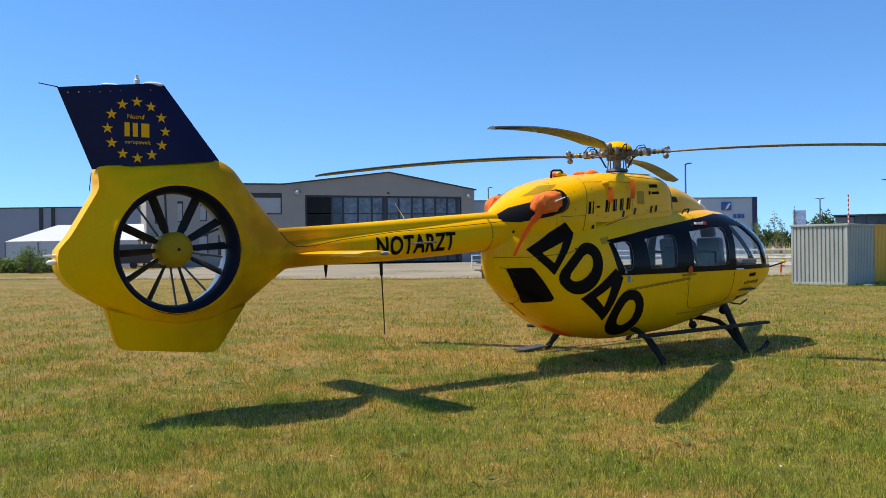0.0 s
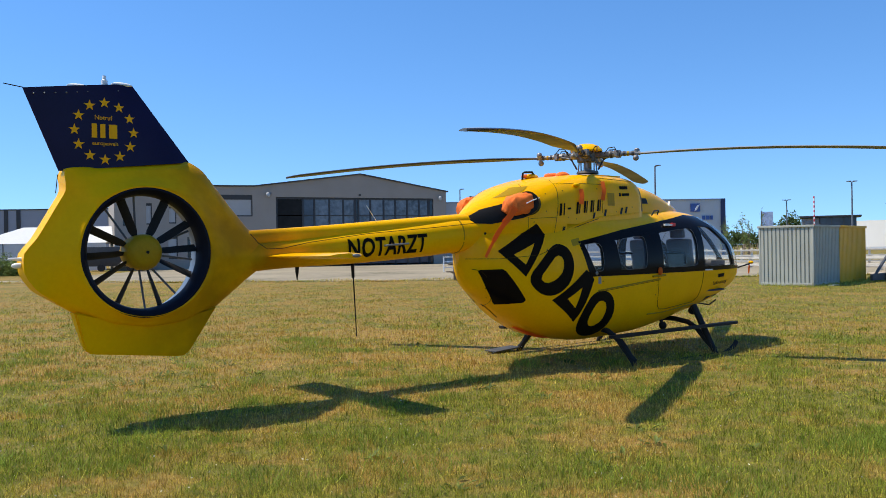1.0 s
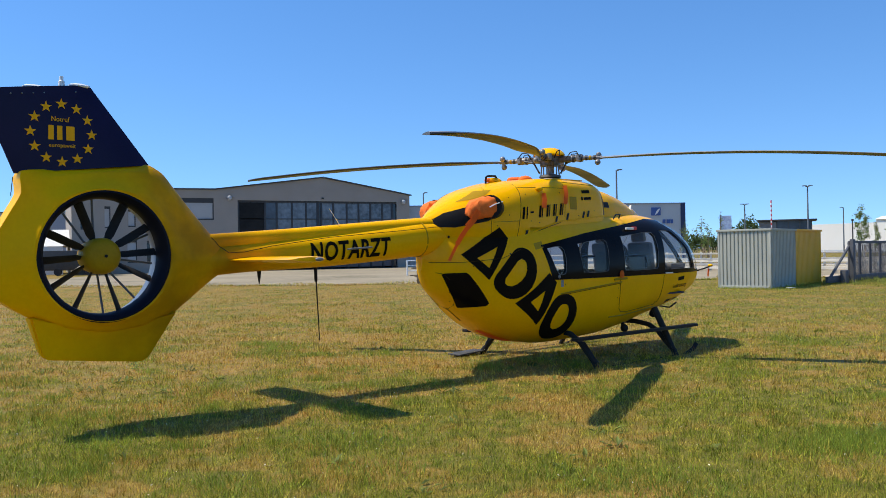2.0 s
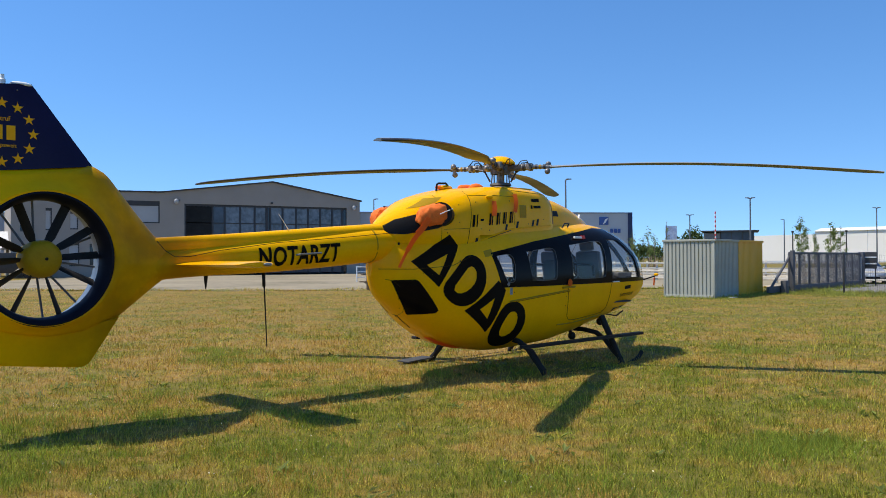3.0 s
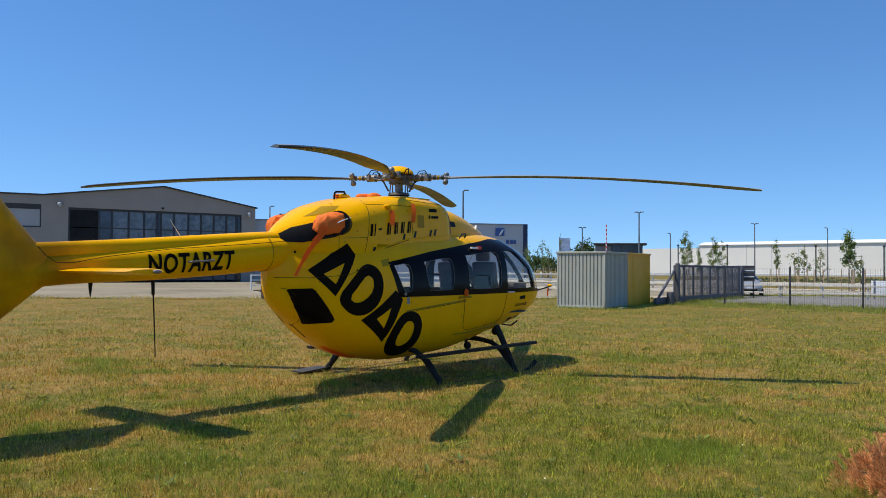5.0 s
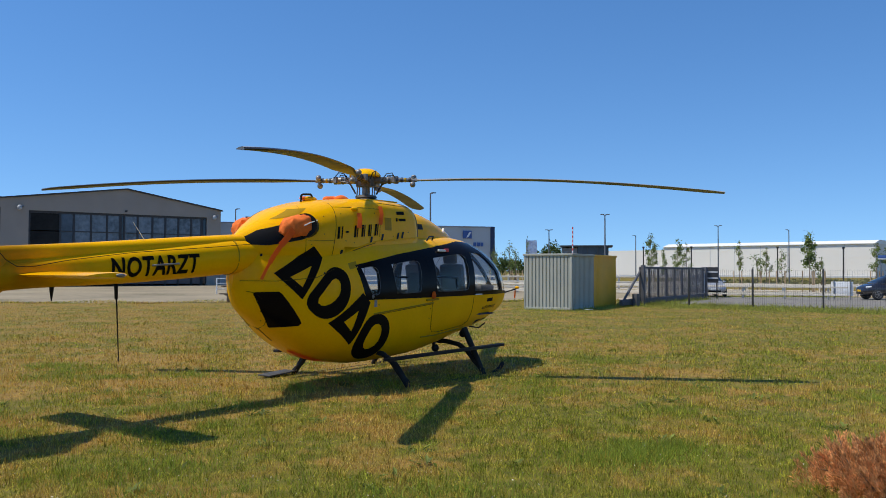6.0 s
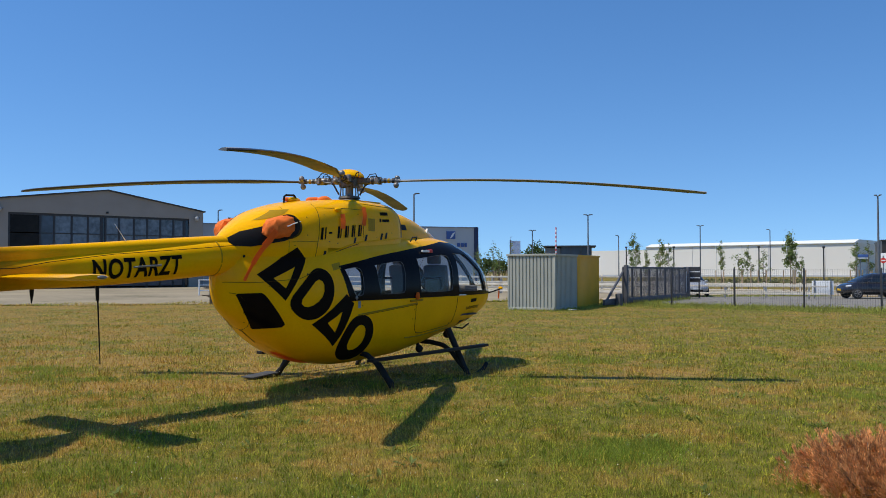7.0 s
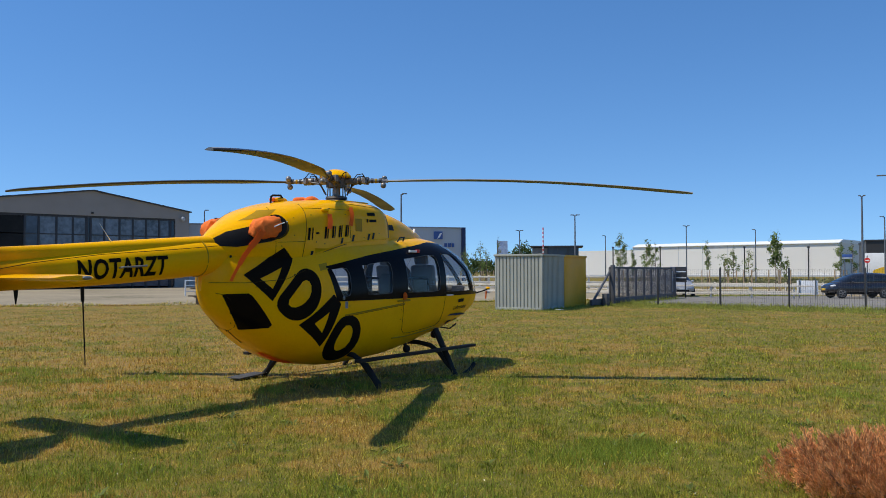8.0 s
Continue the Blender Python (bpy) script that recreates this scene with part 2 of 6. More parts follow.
# ---- ground ----
def turf_material(name, blades):
    """Patchy turf: green where it is moist, straw where it dried out, each blade a little different."""
    m = bpy.data.materials.new(name)
    m.use_nodes = True
    nd, ln = m.node_tree.nodes, m.node_tree.links
    bs = nd["Principled BSDF"]
    bs.inputs["Roughness"].default_value = 0.8
    bs.inputs["Specular IOR Level"].default_value = 0.2
    tc = nd.new("ShaderNodeTexCoord")

    def cloud(scale, detail):
        n = nd.new("ShaderNodeTexNoise")
        n.inputs["Scale"].default_value, n.inputs["Detail"].default_value = scale, detail
        ln.new(tc.outputs["Object"], n.inputs["Vector"])
        return n.outputs[0]

    def mixed(a, b, fac):
        n = nd.new("ShaderNodeMix")
        n.data_type = "RGBA"
        for k, v in ((6, a), (7, b)):
            if isinstance(v, tuple):
                n.inputs[k].default_value = (*v, 1)
            else:
                ln.new(v, n.inputs[k])
        ln.new(fac, n.inputs[0])
        return n.outputs[2]

    def ranged(v, lo, hi):
        n = nd.new("ShaderNodeMapRange")
        n.inputs[1].default_value, n.inputs[2].default_value = lo, hi
        ln.new(v, n.inputs[0])
        return n.outputs[0]

    if blades:
        dry = mixed((0.425, 0.262, 0.058), (0.285, 0.168, 0.032), ranged(cloud(9, 4), 0.35, 0.65))
        green = mixed((0.235, 0.225, 0.027), (0.105, 0.132, 0.012), ranged(cloud(5, 3), 0.35, 0.65))
    else:
        dry = mixed((0.335, 0.21, 0.052), (0.215, 0.13, 0.03), ranged(cloud(9, 4), 0.35, 0.65))
        green = mixed((0.20, 0.165, 0.026), (0.115, 0.106, 0.015), ranged(cloud(5, 3), 0.35, 0.65))
    patch_fac = ranged(cloud(0.85, 6), 0.40, 0.58)
    tuft = ranged(cloud(3.4, 4), 0.42, 0.58)
    both = nd.new("ShaderNodeMath")
    both.operation = "MULTIPLY_ADD"
    ln.new(tuft, both.inputs[0])
    both.inputs[1].default_value = 0.5
    half = nd.new("ShaderNodeMath")
    half.operation = "MULTIPLY"
    half.inputs[1].default_value = 0.8
    ln.new(patch_fac, half.inputs[0])
    ln.new(half.outputs[0], both.inputs[2])
    # the meadow is greener towards the viewer and by the fence, drier towards the yard
    sep = nd.new("ShaderNodeSeparateXYZ")
    ln.new(tc.outputs["Object"], sep.inputs[0])
    near = nd.new("ShaderNodeMapRange")
    near.inputs[1].default_value, near.inputs[2].default_value = 6.5, 13.0
    near.inputs[3].default_value, near.inputs[4].default_value = 0.30, -0.25
    ln.new(sep.outputs[1], near.inputs[0])
    right = nd.new("ShaderNodeMapRange")
    right.inputs[1].default_value, right.inputs[2].default_value = 2.0, 14.0
    right.inputs[3].default_value, right.inputs[4].default_value = -0.04, 0.34
    ln.new(sep.outputs[0], right.inputs[0])
    lush = nd.new("ShaderNodeMath")
    ln.new(near.outputs[0], lush.inputs[0])
    ln.new(right.outputs[0], lush.inputs[1])
    # broad worn and lush areas, several metres across
    broad = nd.new("ShaderNodeMapRange")
    broad.inputs[1].default_value, broad.inputs[2].default_value = 0.36, 0.64
    broad.inputs[3].default_value, broad.inputs[4].default_value = -0.30, 0.34
    ln.new(cloud(0.33, 3), broad.inputs[0])
    area = nd.new("ShaderNodeMath")
    ln.new(both.outputs[0], area.inputs[0])
    ln.new(broad.outputs[0], area.inputs[1])
    wet = nd.new("ShaderNodeMath")
    wet.operation, wet.use_clamp = "ADD", True
    ln.new(area.outputs[0], wet.inputs[0])
    ln.new(lush.outputs[0], wet.inputs[1])
    col = mixed(dry, green, wet.outputs[0])
    if blades:
        geo = nd.new("ShaderNodeNewGeometry")
        hs = nd.new("ShaderNodeHueSaturation")
        mr = nd.new("ShaderNodeFloatCurve")
        pts = mr.mapping.curves[0].points
        pts[0].location, pts[1].location = (0.0, 0.16), (1.0, 0.84)
        pts.new(0.65, 0.42)
        mr.mapping.update()
        big = nd.new("ShaderNodeMath")
        big.operation = "MULTIPLY"
        big.inputs[1].default_value = 4.6
        ln.new(geo.outputs["Random Per Island"], mr.inputs["Value"])
        ln.new(mr.outputs[0], big.inputs[0])
        ln.new(big.outputs[0], hs.inputs["Value"])
        ln.new(col, hs.inputs["Color"])
        cap = nd.new("ShaderNodeMix")
        cap.data_type, cap.blend_type = "RGBA", "DARKEN"
        cap.inputs[0].default_value = 1.0
        cap.inputs[7].default_value = (0.74, 0.58, 0.24, 1)
        ln.new(hs.outputs[0], cap.inputs[6])
        col = cap.outputs[2]
    else:
        bp = nd.new("ShaderNodeBump")
        bp.inputs["Strength"].default_value, bp.inputs["Distance"].default_value = 0.7, 0.04
        ln.new(cloud(28, 6), bp.inputs["Height"])
        ln.new(bp.outputs[0], bs.inputs["Normal"])
    ln.new(col, bs.inputs["Base Color"])
    if blades:
        tl, mx = nd.new("ShaderNodeBsdfTranslucent"), nd.new("ShaderNodeMixShader")
        mx.inputs[0].default_value = 0.35
        ln.new(col, tl.inputs[0])
        ln.new(bs.outputs[0], mx.inputs[1])
        ln.new(tl.outputs[0], mx.inputs[2])
        ln.new(mx.outputs[0], nd["Material Output"].inputs[0])
    return m


M["turf"] = turf_material("turf", False)
M["blades"] = turf_material("grass_blades", True)


def sooty_shaded():
    """Yellow paint with brown exhaust soot and painted-in shade round the boom's end."""
    m = material("yellow_paint_with_soot_and_shade", (0.98, 0.462, 0.0005), 0.36, vary=0.07, scale=1.5, fine=25, spec=0.06)
    nd, ln = m.node_tree.nodes, m.node_tree.links
    bs = nd["Principled BSDF"]
    src = bs.inputs["Base Color"].links[0].from_socket
    tc, sp, mr, nz, mul, mx = (nd.new("ShaderNode" + k) for k in ("TexCoord", "SeparateXYZ", "MapRange", "TexNoise", "Math", "Mix"))
    ln.new(tc.outputs["Object"], sp.inputs[0])
    rise = nd.new("ShaderNodeMapRange")
    rise.interpolation_type = mr.interpolation_type = "SMOOTHSTEP"
    rise.inputs[1].default_value, rise.inputs[2].default_value = -7.7, -6.3
    mr.inputs[1].default_value, mr.inputs[2].default_value = -4.7, -5.9
    ln.new(sp.outputs[0], rise.inputs[0])
    ln.new(sp.outputs[0], mr.inputs[0])
    both = nd.new("ShaderNodeMath")
    both.operation = "MULTIPLY"
    ln.new(rise.outputs[0], both.inputs[0])
    ln.new(mr.outputs[0], both.inputs[1])
    dirt_and_shade = nd.new("ShaderNodeMapRange")
    dirt_and_shade.inputs[1].default_value, dirt_and_shade.inputs[2].default_value = 0.25, 0.6
    dirt_and_shade.inputs[3].default_value, dirt_and_shade.inputs[4].default_value = 0.2, 0.75
    nz.inputs["Scale"].default_value, nz.inputs["Detail"].default_value = 2.2, 5
    ln.new(tc.outputs["Object"], nz.inputs["Vector"])
    mul.operation = "MULTIPLY"
    ln.new(nz.outputs[0], dirt_and_shade.inputs[0])
    ln.new(both.outputs[0], mul.inputs[0])
    ln.new(dirt_and_shade.outputs[0], mul.inputs[1])
    mx.data_type = "RGBA"
    # one amber brown for both the soot and the shroud's shade
    mx.inputs[7].default_value = (0.27, 0.125, 0.004, 1)
    ln.new(mul.outputs[0], mx.inputs[0])
    ln.new(src, mx.inputs[6])
    ln.new(mx.outputs[2], bs.inputs["Base Color"])
    return m


M["yellow_soot_shade"] = sooty_shaded()
M["gravel"] = material("pale_gravel", (0.33, 0.265, 0.18), 0.95, vary=0.4, scale=0.16, fine=1.6, bump=0.6, stain=(0.15, 0.125, 0.06))
M["asphalt"] = material("worn_asphalt", (0.19, 0.175, 0.15), 0.9, vary=0.2, scale=0.6, fine=30, bump=0.3)

g = bmesh.new()
rings_r = [0.5, 2, 5, 9, 14, 20, 30, 45, 70, 110, 180, 320, 700, 1800, 4500]
seg = 72
prev = None
for r in rings_r:
    row = []
    for k in range(seg):
        a = 2 * math.pi * k / seg
        x, y = r * math.cos(a), r * math.sin(a)
        row.append(g.verts.new((x, y, 0.0)))
    if prev is None:
        g.faces.new(row)
    else:
        for k in range(seg):
            g.faces.new((prev[k], row[k], row[(k + 1) % seg], prev[(k + 1) % seg]))
    prev = row
tagged(part("ground", g, M["turf"], smooth=False), "patchy mown meadow, half green and half dried out", "ground", kind="structure")


def slab(name, poly, z, mat, label, category):
    bm = bmesh.new()
    top = [bm.verts.new((x, y, z)) for x, y in poly]
    low = [bm.verts.new((x, y, -0.05)) for x, y in poly]
    bm.faces.new(top)
    for i in range(len(poly)):
        j = (i + 1) % len(poly)
        bm.faces.new((top[i], low[i], low[j], top[j]))
    return tagged(part(name, bm, mat, smooth=False), label, category, kind="structure")


M["yard"] = material("weedy_yard_gravel", (0.235, 0.193, 0.122), 0.95, vary=0.4, scale=0.14, fine=1.6, bump=0.6, stain=(0.14, 0.12, 0.05))
slab("gravel_yard", [(-26, 52.5), (-2.6, 45.9), (20, 44), (30, 50), (33, 62), (30, 105), (-26, 89)], 0.02, M["yard"], "pale gravel yard before the hangar", "yard")
slab("gravel_path", [(-80, 60.5), (-26, 55.2), (-26, 56.6), (-80, 63)], 0.02, M["gravel"], "narrow pale gravel path", "path")
slab("parking_ground", [(24.5, 44.5), (29.8, 50.5), (34, 49.4), (44, 46.3), (60, 27), (66, 34), (50, 55), (40, 66), (26, 70)], 0.015, M["gravel"], "pale gravel parking ground behind the road", "parking ground")
slab("road", [(24.3, 38.2), (28.8, 30.3), (40, 11), (58, 24), (41, 46.5), (31, 49)], 0.02, M["asphalt"], "grey worn asphalt road behind the fence", "road")

# ---- the helicopter ----
HELI = pose(2.8455, 13.2746, 0, 0, 0, 37.856)
heli = thing("rescue_helicopter", HELI, "yellow rescue helicopter with navy tail fin parked on the grass", "helicopter")

HULL = Hull([
    (-2.88, 1.45, 1.76, 0.04, 2.0),
    (-2.83, 1.30, 1.90, 0.14, 2.1),
    (-2.72, 1.15, 2.00, 0.27, 2.2),
    (-2.50, 0.985, 2.10, 0.41, 2.2),
    (-2.20, 0.76, 2.20, 0.585, 2.3),
    (-1.80, 0.54, 2.25, 0.745, 2.4),
    (-1.40, 0.40, 2.26, 0.835, 2.6),
    (-0.70, 0.30, 2.27, 0.865, 2.8),
    (0.30, 0.335, 2.29, 0.865, 2.8),
    (1.00, 0.42, 2.31, 0.855, 2.7),
    (1.60, 0.54, 2.30, 0.835, 2.7),
    (2.10, 0.63, 2.26, 0.80, 2.6),
    (2.60, 0.73, 2.13, 0.735, 2.5),
    (3.00, 0.84, 1.93, 0.63, 2.4),
    (3.30, 0.94, 1.70, 0.49, 2.3),
    (3.50, 1.03, 1.50, 0.35, 2.2),
    (3.62, 1.11, 1.37, 0.21, 2.1),
    (3.68, 1.18, 1.27, 0.07, 2.0),
])
skin = HULL.mesh(72)
W_REAR = [(-1.20, 1.73), (-0.92, 1.765), (-0.83, 1.68), (-0.83, 1.38), (-0.90, 1.34), (-1.02, 1.36)]
W_DOOR = [(-0.52, 1.79), (0.12, 1.865), (0.20, 1.79), (0.18, 1.40), (0.12, 1.36), (-0.44, 1.355)]
W_CREW = [(0.58, 1.90), (1.45, 1.985), (1.56, 1.90), (1.56, 1.42), (1.50, 1.37), (0.60, 1.36)]
W_QUARTER = [(1.74, 2.01), (2.15, 2.00), (2.62, 1.70), (2.82, 1.36), (1.76, 1.35)]
SHIELD = [(2.26, 2.02), (2.02, 2.13), (2.02, 2.6), (4.2, 2.6), (4.2, 1.33), (2.96, 1.33), (2.72, 1.72)]

body = part("fuselage", skin.copy(), [M["yellow"], M["cabin"]], heli)


def second(bm):
    """Marks all faces for the second material."""
    for f in bm.faces:
        f.material_index = 1
    return bm



cutters = []
cabin = HULL.mesh(40, x0=-1.45, x1=3.45, inset=0.05, floor=0.92)
bmesh.ops.remove_doubles(cabin, verts=cabin.verts[:], dist=1e-5)
cutters.append(part("tmp_cut", second(cabin), [M["yellow"], M["cabin"]], heli))
for poly in (W_REAR, W_DOOR, W_CREW, W_QUARTER, SHIELD):
    bm = bmesh.new()
    if poly is SHIELD:
        prism(bm, poly, -0.035 - 1.2, -0.03)
        prism(bm, poly, 0.03, 1.235)
    else:
        prism(bm, poly, -1.3, 1.3)
    bmesh.ops.recalc_face_normals(bm, faces=bm.faces[:])
    cutters.append(part("tmp_cut", second(bm), [M["yellow"], M["cabin"]], heli))
cut(body, cutters)


def hull_normals(ob, hull):
    """Shades cut faces of a skin by the smooth hull they were cut from."""
    def level(p):
        zb, zt, hw, q = hull.at(p[0])
        return (abs(p[1]) / hw) ** q + (abs(p[2] - (zb + zt) / 2) / ((zt - zb) / 2)) ** q

    me, cache, out = ob.data, {}, []
    for f in me.polygons:
        for vi in f.vertices:
            if vi not in cache:
                c, e = me.vertices[vi].co, 0.004
                cache[vi] = Vector([level([c[j] + (e if j == k else 0) for j in range(3)]) - level([c[j] - (e if j == k else 0) for j in range(3)]) for k in range(3)]).normalized()
            n = cache[vi]
            out.append(n if n.dot(f.normal) > 0.9 else f.normal.copy())
    for f in me.polygons:
        f.use_smooth = True
    me.normals_split_custom_set(out)


hull_normals(body, HULL)

# black band round the windows, with the same openings
BAND = [(-1.31, 1.775), (-1.12, 1.275), (0.0, 1.275), (3.55, 1.29), (3.58, 1.42), (3.3, 1.75), (2.7, 2.10), (2.2, 2.19), (1.6, 2.20), (1.1, 2.13), (-0.3, 1.945)]
for side in (-1, 1):
    ob = part("window_band", patch(skin, BAND, side, 0.004, 0.02), M["band"], heli, "glossy black band round the cabin windows")
    cc = []
    for poly in (W_REAR, W_DOOR, W_CREW, W_QUARTER, SHIELD):
        bm = prism(bmesh.new(), poly, -1.3, 1.3)
        bmesh.ops.recalc_face_normals(bm, faces=bm.faces[:])
        cc.append(part("tmp_cut", bm, M["band"], heli))
    cut(ob, cc)
    hull_normals(ob, HULL)
    for poly, mt in ((W_REAR, "glass"), (W_DOOR, "glass"), (W_CREW, "glass_clear"), (W_QUARTER, "glass_clear")):
        grown = [((x - sum(p[0] for p in poly) / len(poly)) * 1.04 + sum(p[0] for p in poly) / len(poly), (z - sum(p[1] for p in poly) / len(poly)) * 1.05 + sum(p[1] for p in poly) / len(poly)) for x, z in poly]
        ob = part("cabin_window", patch(skin, grown, side, -0.012), M[mt], heli, "tinted acrylic cabin window")
        ob.visible_shadow = False
    ob = part("windshield", patch(skin, SHIELD, side, -0.006), M["glass_clear"], heli, "large curved windshield half")
    ob.visible_shadow = False

# cabin floor, seats, panel
bm = box(bmesh.new(), (-1.4, -0.72, 0.93), (2.5, 0.72, 0.96))
part("cabin_floor", bm, M["cabin"], heli)
for y in (-0.38, 0.38):
    bm = bmesh.new()
    box(bm, (1.78, y - 0.23, 1.02), (2.25, y + 0.23, 1.20), 0.05)
    box(bm, (0, -0.23, 0), (0.12, 0.23, 0.66), 0.05, Matrix.Translation((1.74, y, 1.15)) @ Matrix.Rotation(radians(-10), 4, "Y"))
    box(bm, (0, -0.13, 0.67), (0.09, 0.13, 0.84), 0.04, Matrix.Translation((1.74, y, 1.15)) @ Matrix.Rotation(radians(-10), 4, "Y"))
    part("crew_seat", bm, M["seat"], heli, "dark grey crew seat with headrest")
for x, y in ((0.62, -0.50), (-1.05, 0.35)):
    bm = bmesh.new()
    box(bm, (x, y - 0.22, 1.0), (x + 0.4, y + 0.22, 1.15), 0.04)
    box(bm, (x - 0.05, y - 0.22, 1.1), (x + 0.05, y + 0.22, 1.66), 0.04)
    part("cabin_seat", bm, M["seat"], heli)
bm = bmesh.new()
box(bm, (2.62, -0.40, 1.0), (2.9, 0.40, 1.40), 0.05)
box(bm, (2.55, -0.44, 1.36), (3.0, 0.44, 1.44), 0.03)
part("instrument_panel", bm, M["seat"], heli)

# engine and gearbox cowling
COWL = Hull([
    (-2.85, 1.85, 2.14, 0.06, 2.0),
    (-2.72, 1.80, 2.24, 0.19, 2.1),
    (-2.50, 1.72, 2.38, 0.36, 2.2),
    (-2.20, 1.62, 2.54, 0.53, 2.4),
    (-1.90, 1.52, 2.63, 0.64, 2.6),
    (-1.50, 1.45, 2.715, 0.70, 3.0),
    (-1.10, 1.40, 2.755, 0.695, 3.6),
    (-0.76, 1.38, 2.785, 0.665, 4.4),
    (-0.52, 1.38, 2.79, 0.65, 5.2),
    (-0.20, 1.36, 2.785, 0.635, 5.4),
    (0.20, 1.36, 2.775, 0.615, 5.2),
    (0.38, 1.38, 2.755, 0.60, 4.4),
    (0.46, 1.42, 2.70, 0.57, 3.8),
])
cowl_skin = COWL.mesh(56)


def open_below(bm, x0, z0):
    """A copy without the faces that would hang down into the cabin."""
    bm = bm.copy()
    bmesh.ops.bisect_plane(bm, geom=bm.verts[:] + bm.edges[:] + bm.faces[:], plane_co=(0, 0, z0), plane_no=(0, 0, 1), dist=1e-6)
    bmesh.ops.delete(bm, geom=[f for f in bm.faces if f.calc_center_median().x > x0 and f.calc_center_median().z < z0], context="FACES")
    return bm


part("engine_cowling", open_below(cowl_skin, -1.45, 2.03), M["yellow"], heli)
NOSECOWL = Hull([
    (0.35, 1.5, 2.68, 0.51, 2.6), (0.80, 1.5, 2.685, 0.48, 2.5), (1.20, 1.55, 2.62, 0.42, 2.4),
    (1.60, 1.65, 2.50, 0.34, 2.3), (1.90, 1.75, 2.395, 0.25, 2.2), (2.15, 1.9, 2.28, 0.1, 2.0),
])
front_skin = NOSECOWL.mesh(30)
part("front_fairing", open_below(front_skin, 0.0, 2.05), M["yellow"], heli)

# tail boom with its drive-shaft cover
BOOM = Hull([(-6.20, 1.45, 1.80, 0.13, 2.1), (-5.6, 1.50, 1.84, 0.16, 2.1), (-4.5, 1.54, 1.95, 0.20, 2.1), (-3.4, 1.61, 2.07, 0.235, 2.1), (-2.9, 1.65, 2.12, 0.25, 2.1), (-2.3, 1.66, 2.14, 0.25, 2.1)])
COVER = Hull([(-6.15, 1.72, 1.93, 0.08, 2.4), (-5.0, 1.75, 2.005, 0.10, 2.5), (-3.8, 1.85, 2.10, 0.13, 2.5), (-2.75, 1.92, 2.18, 0.15, 2.5)])
part("tail_boom", BOOM.mesh(24), M["yellow_soot_shade"], heli)
part("drive_shaft_cover", COVER.mesh(24), M["yellow_soot_shade"], heli)
bm = tube(bmesh.new(), [(-2.965, 0, 1.885), (-2.945, 0, 1.886)], 0.252, 28)
part("boom_collar", bm, M["yellow_darkened"], heli)

# shrouded tail rotor
FX, FZ, FR = -7.205, 1.712, 0.625
OUTLINE = [(-7.98, 2.54), (-6.68, 2.68), (-6.52, 2.59), (-6.22, 2.22), (-5.98, 1.94), (-5.75, 1.80), (-5.75, 1.56), (-5.93, 1.46), (-6.40, 1.10), (-6.75, 0.95), (-7.15, 0.92), (-7.55, 0.98), (-7.89, 1.13), (-8.232, 1.355), (-8.343, 1.52), (-8.346, 1.713), (-8.226, 1.85), (-7.95, 2.33)]


def outline_r(a):
    d = Vector((math.cos(a), math.sin(a)))
    best = 0.7
    for (x0, z0), (x1, z1) in zip(OUTLINE, OUTLINE[1:] + OUTLINE[:1]):
        ex, ez = x1 - x0, z1 - z0
        den = d.x * ez - d.y * ex
        if abs(den) < 1e-9:
            continue
        t = ((x0 - FX) * ez - (z0 - FZ) * ex) / den
        u = ((x0 - FX) * d.y - (z0 - FZ) * d.x) / den
        if t > 0 and -1e-6 <= u <= 1 + 1e-6:
            best = t
    return best


NA = 120
prof = [(0.0, 0.17), (0.02, 0.215), (0.06, 0.245), (0.13, 0.25), (0.26, 0.22), (0.40, 0.18), (0.56, 0.15), (0.70, 0.132), (0.76, 0.122), (0.90, 0.065), (0.98, 0.03), (1.0, 0.012)]
radii = []
for k in range(NA):
    a = 2 * math.pi * k / NA
    radii.append(sum(outline_r(a + d) * w for d, w in ((-0.035, 0.25), (0, 0.5), (0.035, 0.25))))


def blunt(k):
    """How flat the shroud's rim is: a facet at the back, a thin edge elsewhere."""
    a = 360 * k / NA
    return min(1.0, max(0.0, (a - 118) / 16)) * min(1.0, max(0.0, (222 - a) / 22))


bm = bmesh.new()
loops = []
for sgn in (-1, 1):
    seq = prof if sgn < 0 else prof[::-1]
    for s, h in seq:
        loops.append([bm.verts.new((FX + (FR + 0.01 + (radii[k] - FR - 0.01) * s) * math.cos(2 * math.pi * k / NA), sgn * (h + blunt(k) * max(0.0, 0.118 - h)), FZ + (FR + 0.01 + (radii[k] - FR - 0.01) * s) * math.sin(2 * math.pi * k / NA))) for k in range(NA)])
loops.append(loops[0])
for la, lb in zip(loops, loops[1:]):
    for k in range(NA):
        bm.faces.new((la[k], la[(k + 1) % NA], lb[(k + 1) % NA], lb[k]))
shroud = part("tail_shroud", bm, M["yellow_soot_shade"], heli, "yellow tail rotor shroud")
bm = bmesh.new()
loops = []
for r, y in ((FR + 0.04, -0.243), (FR + 0.012, -0.254), (FR - 0.03, -0.21), (FR - 0.048, -0.12), (FR - 0.048, -0.07), (FR + 0.004, -0.07), (FR + 0.02, -0.2)):
    loops.append([bm.verts.new((FX + r * math.cos(2 * math.pi * k / 72), y, FZ + r * math.sin(2 * math.pi * k / 72))) for k in range(72)])
for la, lb in zip(loops, loops[1:] + loops[:1]):
    for k in range(72):
        bm.faces.new((la[k], la[(k + 1) % 72], lb[(k + 1) % 72], lb[k]))
